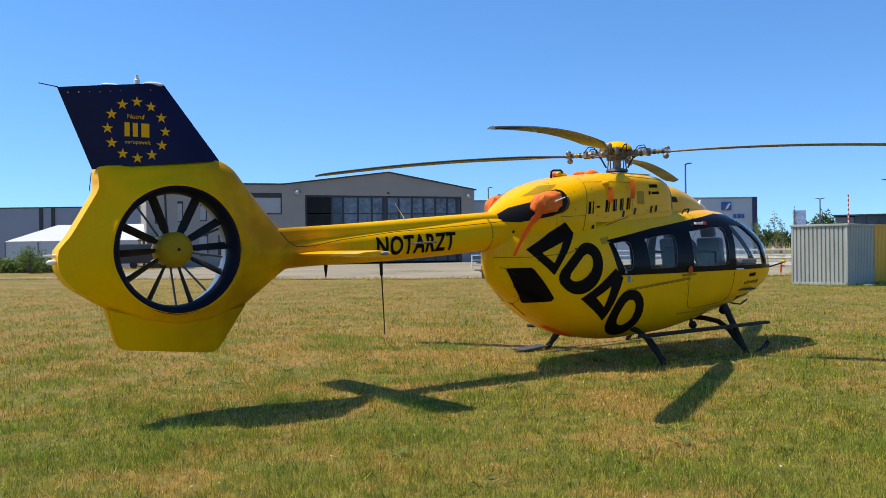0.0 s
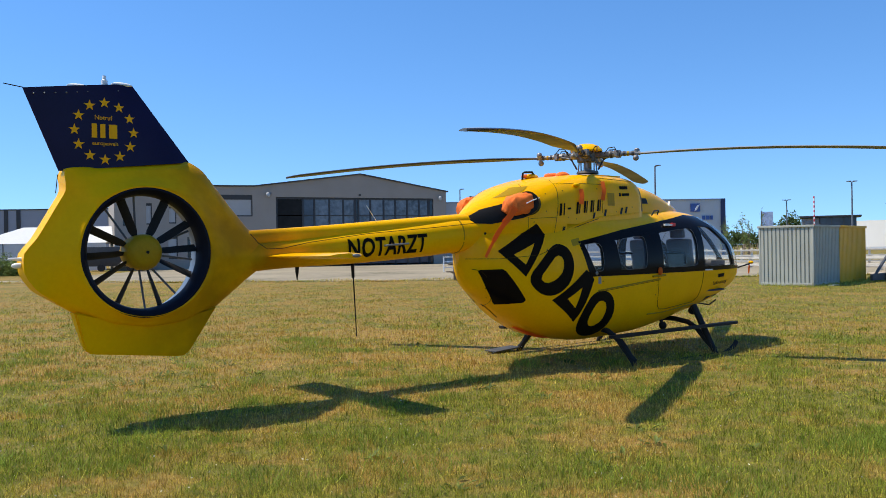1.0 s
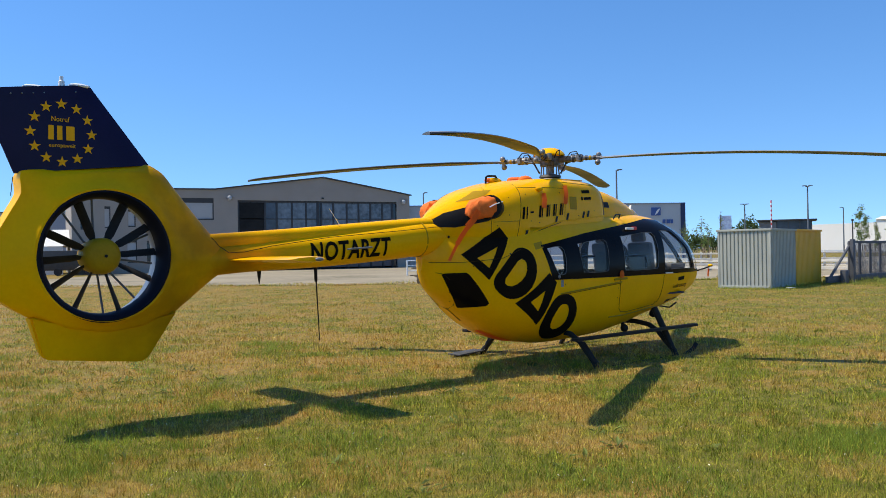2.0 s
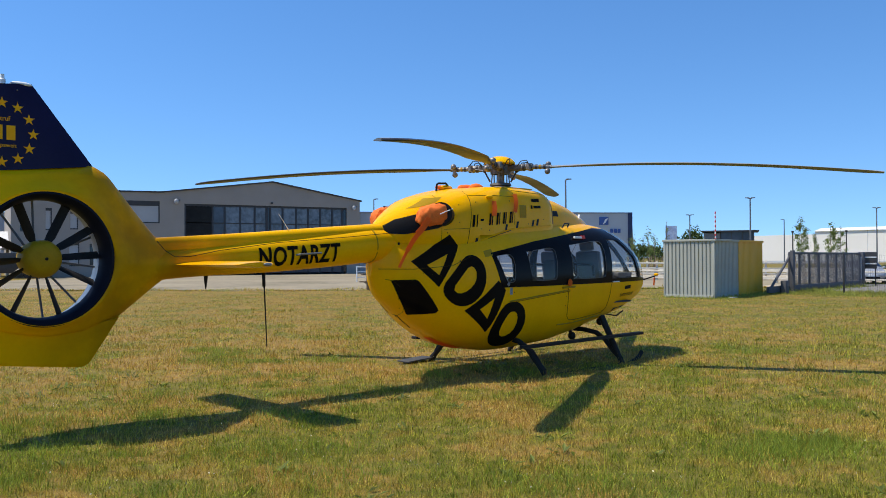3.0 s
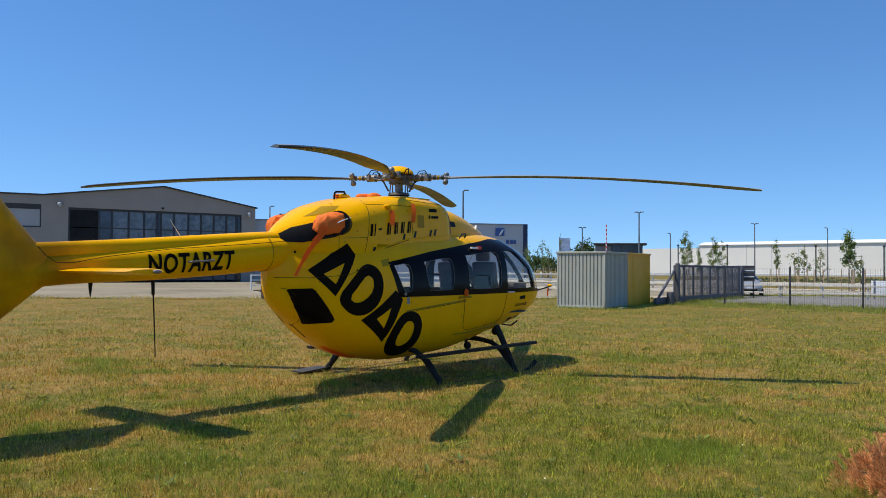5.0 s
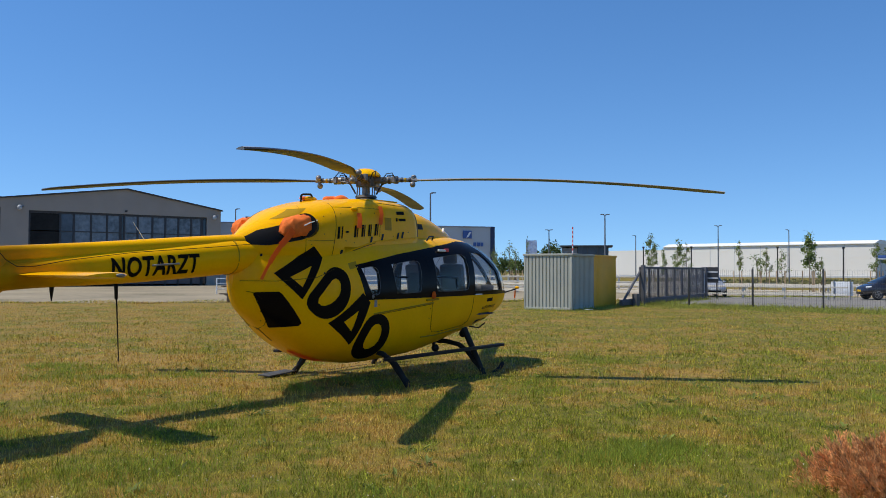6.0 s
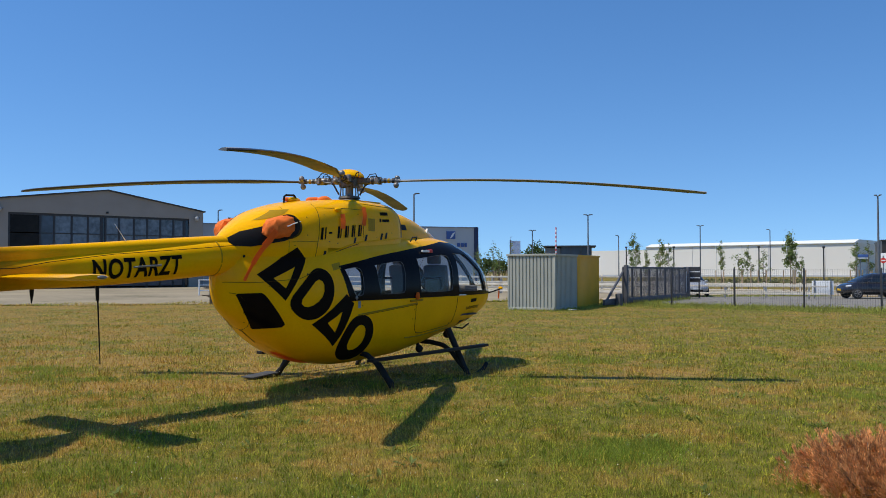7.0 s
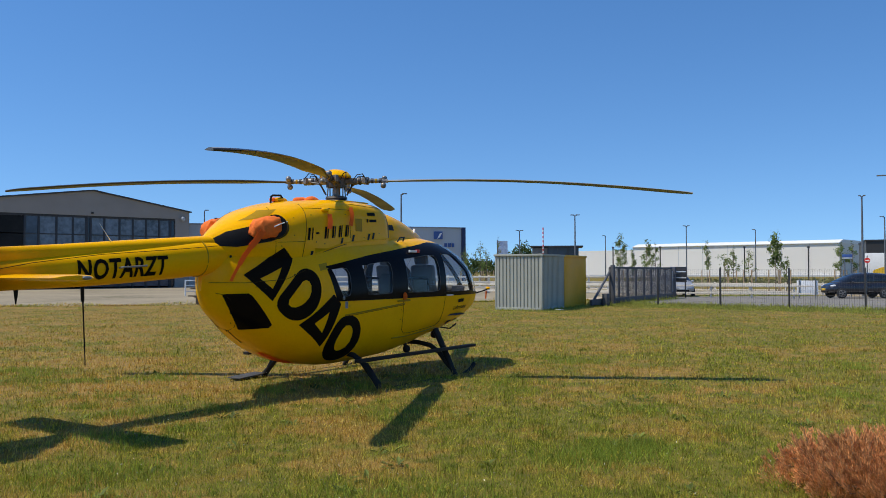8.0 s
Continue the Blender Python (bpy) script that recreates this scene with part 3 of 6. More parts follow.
part("duct_lip", bm, M["lip"], shroud, "black lip of the tail rotor duct")
bm = bmesh.new()
loops = []
for r, y in ((FR - 0.03, -0.075), (FR - 0.025, 0.0), (FR + 0.0, 0.17), (FR + 0.03, 0.215), (FR + 0.02, 0.1), (FR + 0.01, -0.1)):
    loops.append([bm.verts.new((FX + r * math.cos(2 * math.pi * k / 72), y, FZ + r * math.sin(2 * math.pi * k / 72))) for k in range(72)])
for la, lb in zip(loops, loops[1:] + loops[:1]):
    for k in range(72):
        bm.faces.new((la[k], la[(k + 1) % 72], lb[(k + 1) % 72], lb[k]))
part("duct", bm, M["duct"], shroud, "pale blue-grey inner duct")
bm = bmesh.new()
hub_prof = [(0.0, -0.215), (0.06, -0.213), (0.12, -0.20), (0.165, -0.17), (0.185, -0.12), (0.185, 0.0), (0.17, 0.12), (0.10, 0.17), (0.0, 0.18)]
for (r0, y0), (r1, y1) in zip(hub_prof, hub_prof[1:]):
    for k in range(32):
        a0, a1 = 2 * math.pi * k / 32, 2 * math.pi * (k + 1) / 32
        q = [(r0, y0, a0), (r0, y0, a1), (r1, y1, a1), (r1, y1, a0)]
        vs = [bm.verts.new((FX + r * math.cos(a), y, FZ + r * math.sin(a))) for r, y, a in q]
        bm.faces.new(vs)
bmesh.ops.remove_doubles(bm, verts=bm.verts[:], dist=1e-5)
# the hub's shade inside the duct is put into its darkened yellow
tail_hub = part("tail_rotor_hub", bm, M["yellow_darkened"], heli, "yellow tail rotor hub cover, darkened to its shade in the duct")
part("hub_plug", tube(bmesh.new(), [(FX, -0.222, FZ), (FX, -0.21, FZ)], 0.016), M["black"], tail_hub)
for a in (4, 31, 64, 111, 155, 184, 213, 244, 289, 335):
    m = Matrix.Translation((FX, 0, FZ)) @ Matrix.Rotation(radians(-a), 4, "Y")
    bm = bmesh.new()
    rings = []
    for r, ch, tw in ((0.17, 0.05, 50), (0.24, 0.085, 42), (0.42, 0.085, 34), (0.59, 0.085, 26)):
        c, s = math.cos(radians(tw)), math.sin(radians(tw))
        rings.append([m @ Vector((r, -0.03 + u * s * ch * 0.8 - v * c * 0.009, u * c * ch * 0.5 + v * s * 0.009)) for u, v in ((-1, 0), (-0.4, 1), (0.5, 0.8), (1, 0), (0.5, -0.8), (-0.4, -1))])
    part("tail_rotor_blade", loft(bm, rings), M["gunmetal"], heli, "dark grey tail rotor blade")
for a in (22, 62, 93, 126, 151, 186, 216, 277, 312, 352):
    m = Matrix.Translation((FX, 0, FZ)) @ Matrix.Rotation(radians(-a), 4, "Y")
    bm = tube(bmesh.new(), [m @ Vector((0.16, 0.10, 0)), m @ Vector((0.6, 0.08, 0.0))], 0.0095, 8, flat=1.25)
    part("stator_vane", bm, M["stator"], heli, "slim grey stator vane")

# fin, bumper fin, stabiliser
bm = bmesh.new()
rings = []
for k in range(9):
    u = k / 8
    xr, xf, z = -7.99 + (-8.306 + 7.99) * u, -6.66 + (-7.27 + 6.66) * u, 0.0
    ring = []
    for s, t in ((0, 0.006), (0.15, 0.035), (0.4, 0.07), (0.7, 0.085), (0.9, 0.06), (1.0, 0.0)):
        ring.append((xr + (xf - xr) * s, -t * (1 - 0.3 * u), 2.515 + 0.15 * s + (3.298 + 0.14 * s - 2.515 - 0.15 * s) * u))
    for s, t in ((0.9, 0.06), (0.7, 0.085), (0.4, 0.07), (0.15, 0.035), (0, 0.006)):
        ring.append((xr + (xf - xr) * s, t * (1 - 0.3 * u), 2.515 + 0.15 * s + (3.298 + 0.14 * s - 2.515 - 0.15 * s) * u))
    rings.append(ring)
loft(bm, rings)
fin = part("tail_fin", bm, M["navy"], heli, "navy blue swept tail fin")
bm = bmesh.new()
poly = [(-7.89, 1.14), (-7.785, 0.77), (-7.74, 0.715), (-7.69, 0.70), (-6.80, 0.60), (-6.73, 0.615), (-6.68, 0.67), (-6.40, 1.12), (-6.8, 1.0), (-7.15, 0.96), (-7.5, 1.02)]
prism(bm, poly, -0.05, 0.05)
bmesh.ops.bevel(bm, geom=bm.edges[:], offset=0.018, segments=2, affect="EDGES")
for v in bm.verts:
    v.co.y *= 0.3 + 1.9 * (v.co.z - 0.6) / 0.54
# the browned paint also puts the bumper's shade into its colour
part("bumper_fin", bm, M["yellow_soot_shade"], heli, "yellow lower tail bumper")
bm = bmesh.new()
rings = []
for y in (-1.32, -1.28, -0.6, 0.0, 0.6, 1.28, 1.32):
    e = 0.75 if abs(y) > 1.3 else 1.0
    rings.append([(-5.56 + 0.26 * e * u, y, 1.645 + 0.034 * e * v) for u, v in ((-1, 0), (-0.5, 0.6), (0.3, 1), (0.85, 0.7), (1, 0), (0.85, -0.7), (0.3, -1), (-0.5, -0.6))])
part("stabiliser", loft(bm, rings), M["yellow"], heli, "yellow horizontal stabiliser")
part("navigation_light", ball(bmesh.new(), (-5.42, -1.34, 1.645), 0.026, (2.0, 0.8, 0.8)), M["metal"], heli)
part("navigation_light", ball(bmesh.new(), (-5.42, 1.34, 1.645), 0.035, (2.0, 0.8, 0.8)), M["red"], heli)

# main rotor
fixed = set(heli.children)
bm = loft(bmesh.new(), [[(-0.02 + r * math.cos(2 * math.pi * k / 32), r * math.sin(2 * math.pi * k / 32), z) for k in range(32)] for r, z in ((0.20, 3.20), (0.245, 3.205), (0.25, 3.22), (0.235, 3.25), (0.19, 3.29), (0.115, 3.322), (0.035, 3.335))])
part("rotor_cap", bm, M["yellow"], heli, "yellow dome cap on the rotor head")
bm = tube(bmesh.new(), [(0, 0, 2.78), (0, 0, 2.84), (0, 0, 2.86), (0, 0, 3.1)], [0.24, 0.20, 0.065, 0.06], 20)
part("rotor_mast", bm, M["metal"], heli)
bm = bmesh.new()
tube(bm, [(0, 0, 2.855), (0, 0, 2.87), (0, 0, 2.90), (0, 0, 2.915)], [0.15, 0.175, 0.165, 0.10], 24)
tube(bm, [(0, 0, 3.05), (0, 0, 3.06), (0, 0, 3.09), (0, 0, 3.10)], [0.10, 0.13, 0.13, 0.10], 20)
part("swashplate", bm, M["hub"], heli)
bm = bmesh.new()
for k in range(4):
    a = radians(30 + 90 * k)
    box(bm, (0.10, -0.07, 3.105), (0.34, 0.07, 3.195), 0.02, Matrix.Rotation(a, 4, "Z"))
tube(bm, [(0, 0, 3.05), (0, 0, 3.21)], 0.16, 20)
part("rotor_hub", bm, M["hub"], heli, "dark forged rotor hub")
for k in range(6):
    a = radians(22 + 60 * k)
    part("control_rod", tube(bmesh.new(), [(0.15 * math.cos(a), 0.15 * math.sin(a), 2.88), (0.13 * math.cos(a + 0.2), 0.13 * math.sin(a + 0.2), 3.12)], 0.010, 8), M["metal"], heli)
for k in range(8):
    a = radians(8 + 45 * k)
    c, q = math.cos(a), math.sin(a)
    pts = [(0.30 * c, 0.30 * q, 3.15), (0.36 * c - 0.03 * q, 0.36 * q + 0.03 * c, 3.24), (0.45 * c - 0.05 * q, 0.45 * q + 0.05 * c, 3.25), (0.52 * c - 0.03 * q, 0.52 * q + 0.03 * c, 3.16)]
    part("hose", tube(bmesh.new(), pts, 0.008, 6), M["black"], heli)
BLADES = ((-62.26, 2.898), (118.39, 3.051), (-151.62, 2.866), (28.06, 3.085))
for az, ztip in BLADES:
    d, n = Vector((math.cos(radians(az)), math.sin(radians(az)), 0)), Vector((-math.sin(radians(az)), math.cos(radians(az)), 0))
    bm = bmesh.new()
    rings, edge = [], []
    tops = []
    for k in range(25):
        u = k / 24
        r = 0.80 + (5.5 - 0.80) * u
        z = 3.14 + 0.045 * math.sin(math.pi * min(1, u * 1.0)) + (ztip - 3.14) * u**1.6
        ch = 0.16 * min(1.0, 0.22 + u * 5) * (1 - 0.72 * max(0, (u - 0.93) / 0.07) ** 1.6)
        tw = radians(4 - 4 * u)
        sweep = -0.03 * max(0, (u - 0.9) / 0.1) ** 1.5
        tops.append((r, z, ch, tw, sweep))
        ring = []
        for a, b in ((1, 0), (0.8, 0.55), (0.4, 0.9), (-0.2, 0.75), (-1, 0.05), (-1, -0.05), (-0.2, -0.5), (0.4, -0.65), (0.8, -0.5)):
            q = a * ch + sweep
            ring.append(d * r + n * (q * math.cos(tw)) + Vector((0, 0, z + q * math.sin(tw) + b * 0.024)))
        rings.append(ring)
    blade = part("rotor_blade", loft(bm, rings), M["blade"], heli, "long drooping olive-grey rotor blade")
    bm = bmesh.new()
    rings = []
    for r, z, ch, tw, sweep in tops:
        rings.append([d * r + n * ((a * ch + sweep) * math.cos(tw)) + Vector((0, 0, z + (a * ch + sweep) * math.sin(tw) + b * 0.027)) for a, b in ((1.015, 0), (0.8, 0.56), (0.78, 0.3), (0.78, -0.3), (0.8, -0.56))])
    part("blade_edge", loft(bm, rings), M["blade_edge"], blade, "steel erosion strip on the leading edge")
    bm = bmesh.new()
    tube(bm, [d * 0.12 + Vector((0, 0, 3.14)), d * 0.30 + Vector((0, 0, 3.15)), d * 0.34 + Vector((0, 0, 3.15)), d * 0.5 + Vector((0, 0, 3.15)), d * 0.55 + Vector((0, 0, 3.15)), d * 0.82 + Vector((0, 0, 3.145))], [0.05, 0.05, 0.052, 0.05, 0.034, 0.028], 12)
    root = part("blade_root", bm, M["metal"], heli, "grey metal blade root fitting")
    for r in (0.36, 0.48, 0.56, 0.69):
        part("collar", tube(bmesh.new(), [d * r + Vector((0, 0, 3.15)), d * (r + 0.035) + Vector((0, 0, 3.15))], 0.062 if r < 0.55 else 0.04, 14), M["steel_dark"], root)
    for s in (-1, 1):
        part("bolt_block", box(bmesh.new(), (-0.03, -0.03, 3.1), (0.03, 0.03, 3.2), 0.008, Matrix.Translation(d * 0.47 + n * 0.09 * s)), M["metal"], root)
    part("brass_bush", tube(bmesh.new(), [d * 0.62 + Vector((0, 0, 3.148)), d * 0.65 + Vector((0, 0, 3.148))], 0.037, 12), M["yellow_darkened"], root)
    bm = bmesh.new()
    tube(bm, [d * 0.15 + n * 0.08 + Vector((0, 0, 2.93)), d * 0.24 + n * 0.10 + Vector((0, 0, 3.10)), d * 0.40 + n * 0.05 + Vector((0, 0, 3.13))], 0.014, 8)
    ball(bm, d * 0.24 + n * 0.10 + Vector((0, 0, 3.10)), 0.026)
    part("pitch_link", bm, M["steel_dark"], root)
    bm = bmesh.new()
    for s in (-1, 1):
        ball(bm, d * 0.76 + n * 0.05 * s + Vector((0, 0, 3.13 + 0.06 * s)), 0.046)
    tube(bm, [d * 0.76 + Vector((0, 0, 3.06)), d * 0.76 + Vector((0, 0, 3.21))], 0.026, 8)
    part("pendulum_absorber", bm, M["metal"], root)
# the mast stands a little behind the origin
for ob in heli.children:
    if ob not in fixed:
        ob.location += Vector((-0.15, 0, -0.02))

# landing gear
M["plate_grey"] = material("worn_plate_grey", (0.07, 0.068, 0.065), 0.7, spec=0.1, vary=0.25, scale=6)
for x in (1.46, -0.56):
    half = [(x, 0, 0.50), (x, 0.45, 0.50), (x, 0.72, 0.46), (x, 0.90, 0.36), (x, 1.05, 0.20), (x, 1.22, 0.06)]
    pts = [(a - 0.05 * b, -b, c) for a, b, c in half[:0:-1]] + [(a + 0.05 * b, b, c) for a, b, c in half]
    part("cross_tube", tube(bmesh.new(), pts, 0.04, 12), M["gunmetal"], heli, "black landing gear cross tube")
for s in (-1, 1):
    pts = [(-1.2, s * 1.23, -0.03), (1.62, s * 1.23, -0.028), (1.80, s * 1.23, 0.01), (1.93, s * 1.23, 0.07), (2.0, s * 1.23, 0.13)]
    part("skid", tube(bmesh.new(), pts, 0.036, 12), M["gunmetal"], heli, "black landing skid")
    bm = box(bmesh.new(), (-1.0, s * 1.12 - 0.06, 0.405), (2.16, s * 1.12 + 0.06, 0.45), 0.012)
    part("boarding_step", bm, M["gunmetal"], heli, "black boarding step bar")
    for x in (1.46 + s * 0.06, -0.56 + s * 0.06):
        bm = bmesh.new()
        tube(bm, [(x, s * (0.84 if x > 0 else 0.96), 0.74 if x > 0 else 0.34), (x, s * 1.04, 0.36 if x > 0 else 0.25), (x, s * 1.23, 0.0)], [0.052, 0.05, 0.042] if x > 0 else [0.045, 0.045, 0.04], 12)
        part("leg_fairing", bm, M["gunmetal"], heli)
    if s < 0:
        continue
    bm = box(bmesh.new(), (-0.29, -0.14, 0), (0.29, 0.14, 0.02), 0.006, Matrix.Translation((-0.79, s * 1.30, 0.04)) @ Matrix.Rotation(radians(-3), 4, "Y"))
    part("skid_plate", bm, M["plate_grey"], heli, "flat grey skid plate in the grass")

# livery and fittings
def rounded(pts, times=2):
    """Rounds a polygon's corners off."""
    for k in range(times):
        out = []
        for i, (x, z) in enumerate(pts):
            (x0, z0), (x1, z1) = pts[i - 1], pts[(i + 1) % len(pts)]
            out += [(x + (x0 - x) * 0.25, z + (z0 - z) * 0.25), (x + (x1 - x) * 0.25, z + (z1 - z) * 0.25)]
        pts = out
    return pts


# the livery's big slanted emblem: two triangle frames and two oval rings
MARKS = [
    ([(-1.967, 2.03), (-1.83, 1.88), (-2.158, 1.305), (-2.50, 1.66)], [(-2.02, 1.76), (-2.16, 1.47), (-2.31, 1.61)]),
    (rounded([(-1.73, 1.77), (-1.50, 1.70), (-1.42, 1.45), (-1.50, 1.20), (-1.70, 1.03), (-1.93, 1.04), (-2.15, 1.27), (-1.93, 1.55)]),
     rounded([(-1.71, 1.60), (-1.61, 1.55), (-1.61, 1.38), (-1.73, 1.25), (-1.88, 1.20), (-1.97, 1.28), (-1.84, 1.45)], 1)),
    ([(-1.197, 1.38), (-1.045, 1.24), (-1.31, 0.64), (-1.76, 0.97)], [(-1.28, 1.13), (-1.37, 0.84), (-1.53, 0.98)]),
    (rounded([(-1.05, 1.06), (-0.74, 1.07), (-0.57, 0.90), (-0.56, 0.62), (-0.70, 0.40), (-1.00, 0.40), (-1.24, 0.56), (-1.22, 0.82)]),
     rounded([(-0.95, 0.92), (-0.80, 0.92), (-0.74, 0.80), (-0.78, 0.62), (-0.93, 0.54), (-1.05, 0.60), (-1.06, 0.74)], 1)),
]
for outer, inner in MARKS:
    part("livery_mark", patch(skin, outer, -1, 0.004, hole=inner), M["letter"], heli, "large slanted black livery shape")
part("livery_mark", patch(cowl_skin, MARKS[0][0], -1, 0.004, hole=MARKS[0][1]), M["letter"], heli, "large slanted black livery shape")
VENT = [(-2.72, 1.39), (-2.70, 1.41), (-2.44, 1.415), (-2.40, 1.385), (-2.10, 0.985), (-2.12, 0.945), (-2.375, 0.925), (-2.40, 0.945), (-2.49, 1.05), (-2.585, 1.165), (-2.66, 1.28)]
EXHAUST = [(-2.83, 2.10), (-2.62, 2.23), (-2.28, 2.33), (-2.01, 2.42), (-1.94, 2.40), (-1.93, 2.20), (-2.14, 2.11), (-2.54, 2.03), (-2.75, 2.04)]
for side in (-1, 1):
    part("rear_door_window", patch(skin, VENT, side, 0.005), M["band"], heli, "dark glass in the rear door")
    part("exhaust_surround", patch(cowl_skin, EXHAUST, side, 0.005), M["black"], heli, "matt black exhaust surround")
    part("air_grille", patch(cowl_skin, [(-0.47, 2.50), (-0.30, 2.50), (-0.30, 2.31), (-0.47, 2.31)], side, 0.004), M["yellow_darkened"], heli)
    part("air_grille", patch(cowl_skin, [(-2.42, 2.385), (-2.12, 2.54), (-1.90, 2.56), (-2.12, 2.44)], side, 0.004), M["yellow_darkened"], heli)
    for x, z in ((-0.81, 2.15), (-0.53, 2.20), (-0.13, 2.235), (-0.01, 2.25), (-1.50, 1.94)):
        part("vent_slot", patch(cowl_skin, [(x - 0.045, z - 0.05), (x + 0.005, z - 0.05), (x + 0.04, z + 0.05), (x - 0.01, z + 0.05)], side, 0.006), M["black"], heli)
    part("fairing_window", patch(front_skin, [(0.60, 2.37), (0.76, 2.37), (0.76, 2.46), (0.60, 2.46)], side, 0.004), M["black"], heli)
    # exhaust pipe with its wrinkled cloth cover
    bm = tube(bmesh.new(), [(-1.92, side * 0.46, 2.29), (-2.12, side * 0.60, 2.31)], 0.165, 20)
    part("exhaust_pipe", bm, M["black"], heli)
    bm = bmesh.new()
    bmesh.ops.create_uvsphere(bm, u_segments=36, v_segments=18, radius=1.0)
    for v in bm.verts:
        c = v.co
        w = 1 + 0.05 * math.sin(9 * c.x + 4 * c.z) * math.cos(7 * c.y) + 0.10 * noise.noise(c * 3.1) + 0.06 * noise.noise(c * 7.0)
        c = Vector([math.copysign(abs(q) ** 0.8, q) for q in c])
        v.co = Vector((-2.19 + 0.235 * c.x * w, side * (0.53 + 0.13 * c.y * w + 0.06 * c.x), 2.30 + 0.145 * c.z * w + 0.05 * c.x))
    cover = part("exhaust_cover", bm, M["orange"], heli, "wrinkled orange cloth exhaust cover")
    part("cover_strap", tube(bmesh.new(), [(-2.22, side * 0.69, 2.30), (-2.12, side * 0.70, 2.34), (-1.98, side * 0.70, 2.38)], 0.008, 6), M["white"], cover)


def ribbon(pts, width, name="warning_ribbon"):
    """A narrow cloth strip along points, facing starboard."""
    bm = bmesh.new()
    rows = []
    for i, p in enumerate(pts):
        p = Vector(p)
        d = (Vector(pts[min(i + 1, len(pts) - 1)]) - Vector(pts[max(i - 1, 0)])).normalized()
        n = d.cross(Vector((-0.5, -0.85, 0))).normalized() * width / 2
        k = Vector((-0.5, -0.85, 0)).normalized() * 0.002
        rows.append([p - n - k, p + n - k, p + n + k, p - n + k])
    loft(bm, rows)
    part(name, bm, M["ribbon"], heli, "orange warning ribbon")


ribbon([(-2.36, -0.62, 2.24), (-2.46, -0.62, 2.13), (-2.54, -0.58, 2.03)], 0.085)
ribbon([(-2.52, -0.59, 2.05), (-2.60, -0.54, 1.92), (-2.66, -0.50, 1.80)], 0.062)
ribbon([(-2.655, -0.505, 1.81), (-2.70, -0.47, 1.70), (-2.76, -0.45, 1.58)], 0.04)
ribbon([(-1.11, -0.69, 2.53), (-1.13, -0.73, 2.43), (-1.16, -0.74, 2.31)], 0.065)
ribbon([(-0.60, -0.66, 2.66), (-0.62, -0.71, 2.54), (-0.65, -0.71, 2.38)], 0.06)
part("warning_flag", patch(skin, rounded([(-1.92, 0.60), (-1.74, 0.52), (-1.48, 0.43), (-1.22, 0.37), (-1.34, 0.32), (-1.66, 0.34), (-1.93, 0.46)], 1), -1, 0.012), M["ribbon"], heli, "orange warning flag under the belly")
part("step_knob", ball(bmesh.new(), (-1.14, -0.63, 2.59), 0.045, (1.5, 1, 0.7)), M["yellow"], heli)
for k, (x, y, r) in enumerate(((-0.86, -0.12, 0.085), (-0.78, 0.16, 0.09), (-0.95, 0.05, 0.07))):
    bm = ball(bmesh.new(), (x, y, 2.77), r, (1.7, 1.1, 0.7), 18)
    for v in bm.verts:
        v.co.z += 0.02 * noise.noise(v.co * 9 + Vector((k, 0, 0)))
    part("intake_cover", bm, M["orange"], heli, "orange cloth air intake cover")
part("grab_handle", tube(bmesh.new(), [(-1.70, -0.1, 2.68), (-1.69, -0.1, 2.77), (-1.66, -0.1, 2.79), (-1.50, -0.1, 2.80), (-1.46, -0.1, 2.76)], 0.015, 8), M["black"], heli)
part("cowling_bump", ball(bmesh.new(), (-1.47, -0.06, 2.735), 0.075, (1.7, 1, 0.6)), M["yellow"], heli)
part("handle_cover", ball(bmesh.new(), (-1.56, -0.03, 2.74), 0.055, (1.5, 1, 0.6)), M["orange"], heli, "small orange plug cover")
part("gearbox_plate", box(bmesh.new(), (-0.46, -0.36, 2.775), (0.20, 0.36, 2.797), 0.008), M["yellow"], heli)


def seam(points, hull, mat, r=0.004, name="panel_seam", sides=(-1, 1)):
    for side in sides:
        pts = []
        for (x0, z0), (x1, z1) in zip(points, points[1:]):
            n = max(2, int(math.hypot(x1 - x0, z1 - z0) / 0.06))
            for k in range(n):
                x, z = x0 + (x1 - x0) * k / n, z0 + (z1 - z0) * k / n
                pts.append((x, side * (hull.side(x, z) + 0.001), z))
        x, z = points[-1]
        pts.append((x, side * (hull.side(x, z) + 0.001), z))
        part(name, tube(bmesh.new(), pts, r, 6), mat, heli)


seam([(0.46, 1.26), (0.47, 0.90), (0.50, 0.78), (0.58, 0.72), (0.75, 0.71), (1.6, 0.78), (1.70, 0.84), (1.73, 1.26)], HULL, M["gap"])
seam([(0.30, 0.655), (0.7, 0.66), (1.72, 0.745)], HULL, M["yellow_darkened"], 0.012, "door_sill")
seam([(-0.96, 1.07), (0.50, 1.195)], HULL, M["yellow_darkened"], 0.012, "door_rail")
seam([(-0.96, 1.05), (0.50, 1.175)], HULL, M["gap"], 0.004)
seam([(-2.84, 1.56), (-2.47, 1.555), (-1.97, 1.60), (-1.68, 1.72)], HULL, M["gap"])
seam([(-2.78, 1.42), (-2.70, 1.40), (-2.62, 1.32), (-2.40, 0.90), (-2.15, 0.72)], HULL, M["gap"])
seam([(-1.50, 2.66), (-1.57, 2.40), (-1.63, 2.10), (-1.68, 1.85)], COWL, M["gap"])
seam([(-0.56, 2.74), (-0.58, 2.45), (-0.60, 2.20)], COWL, M["gap"], 0.003)
seam([(-2.08, 2.12), (-2.08, 1.90)], COWL, M["gap"], 0.003)
seam([(-2.05, 2.10), (-1.62, 2.12)], COWL, M["gap"], 0.003)
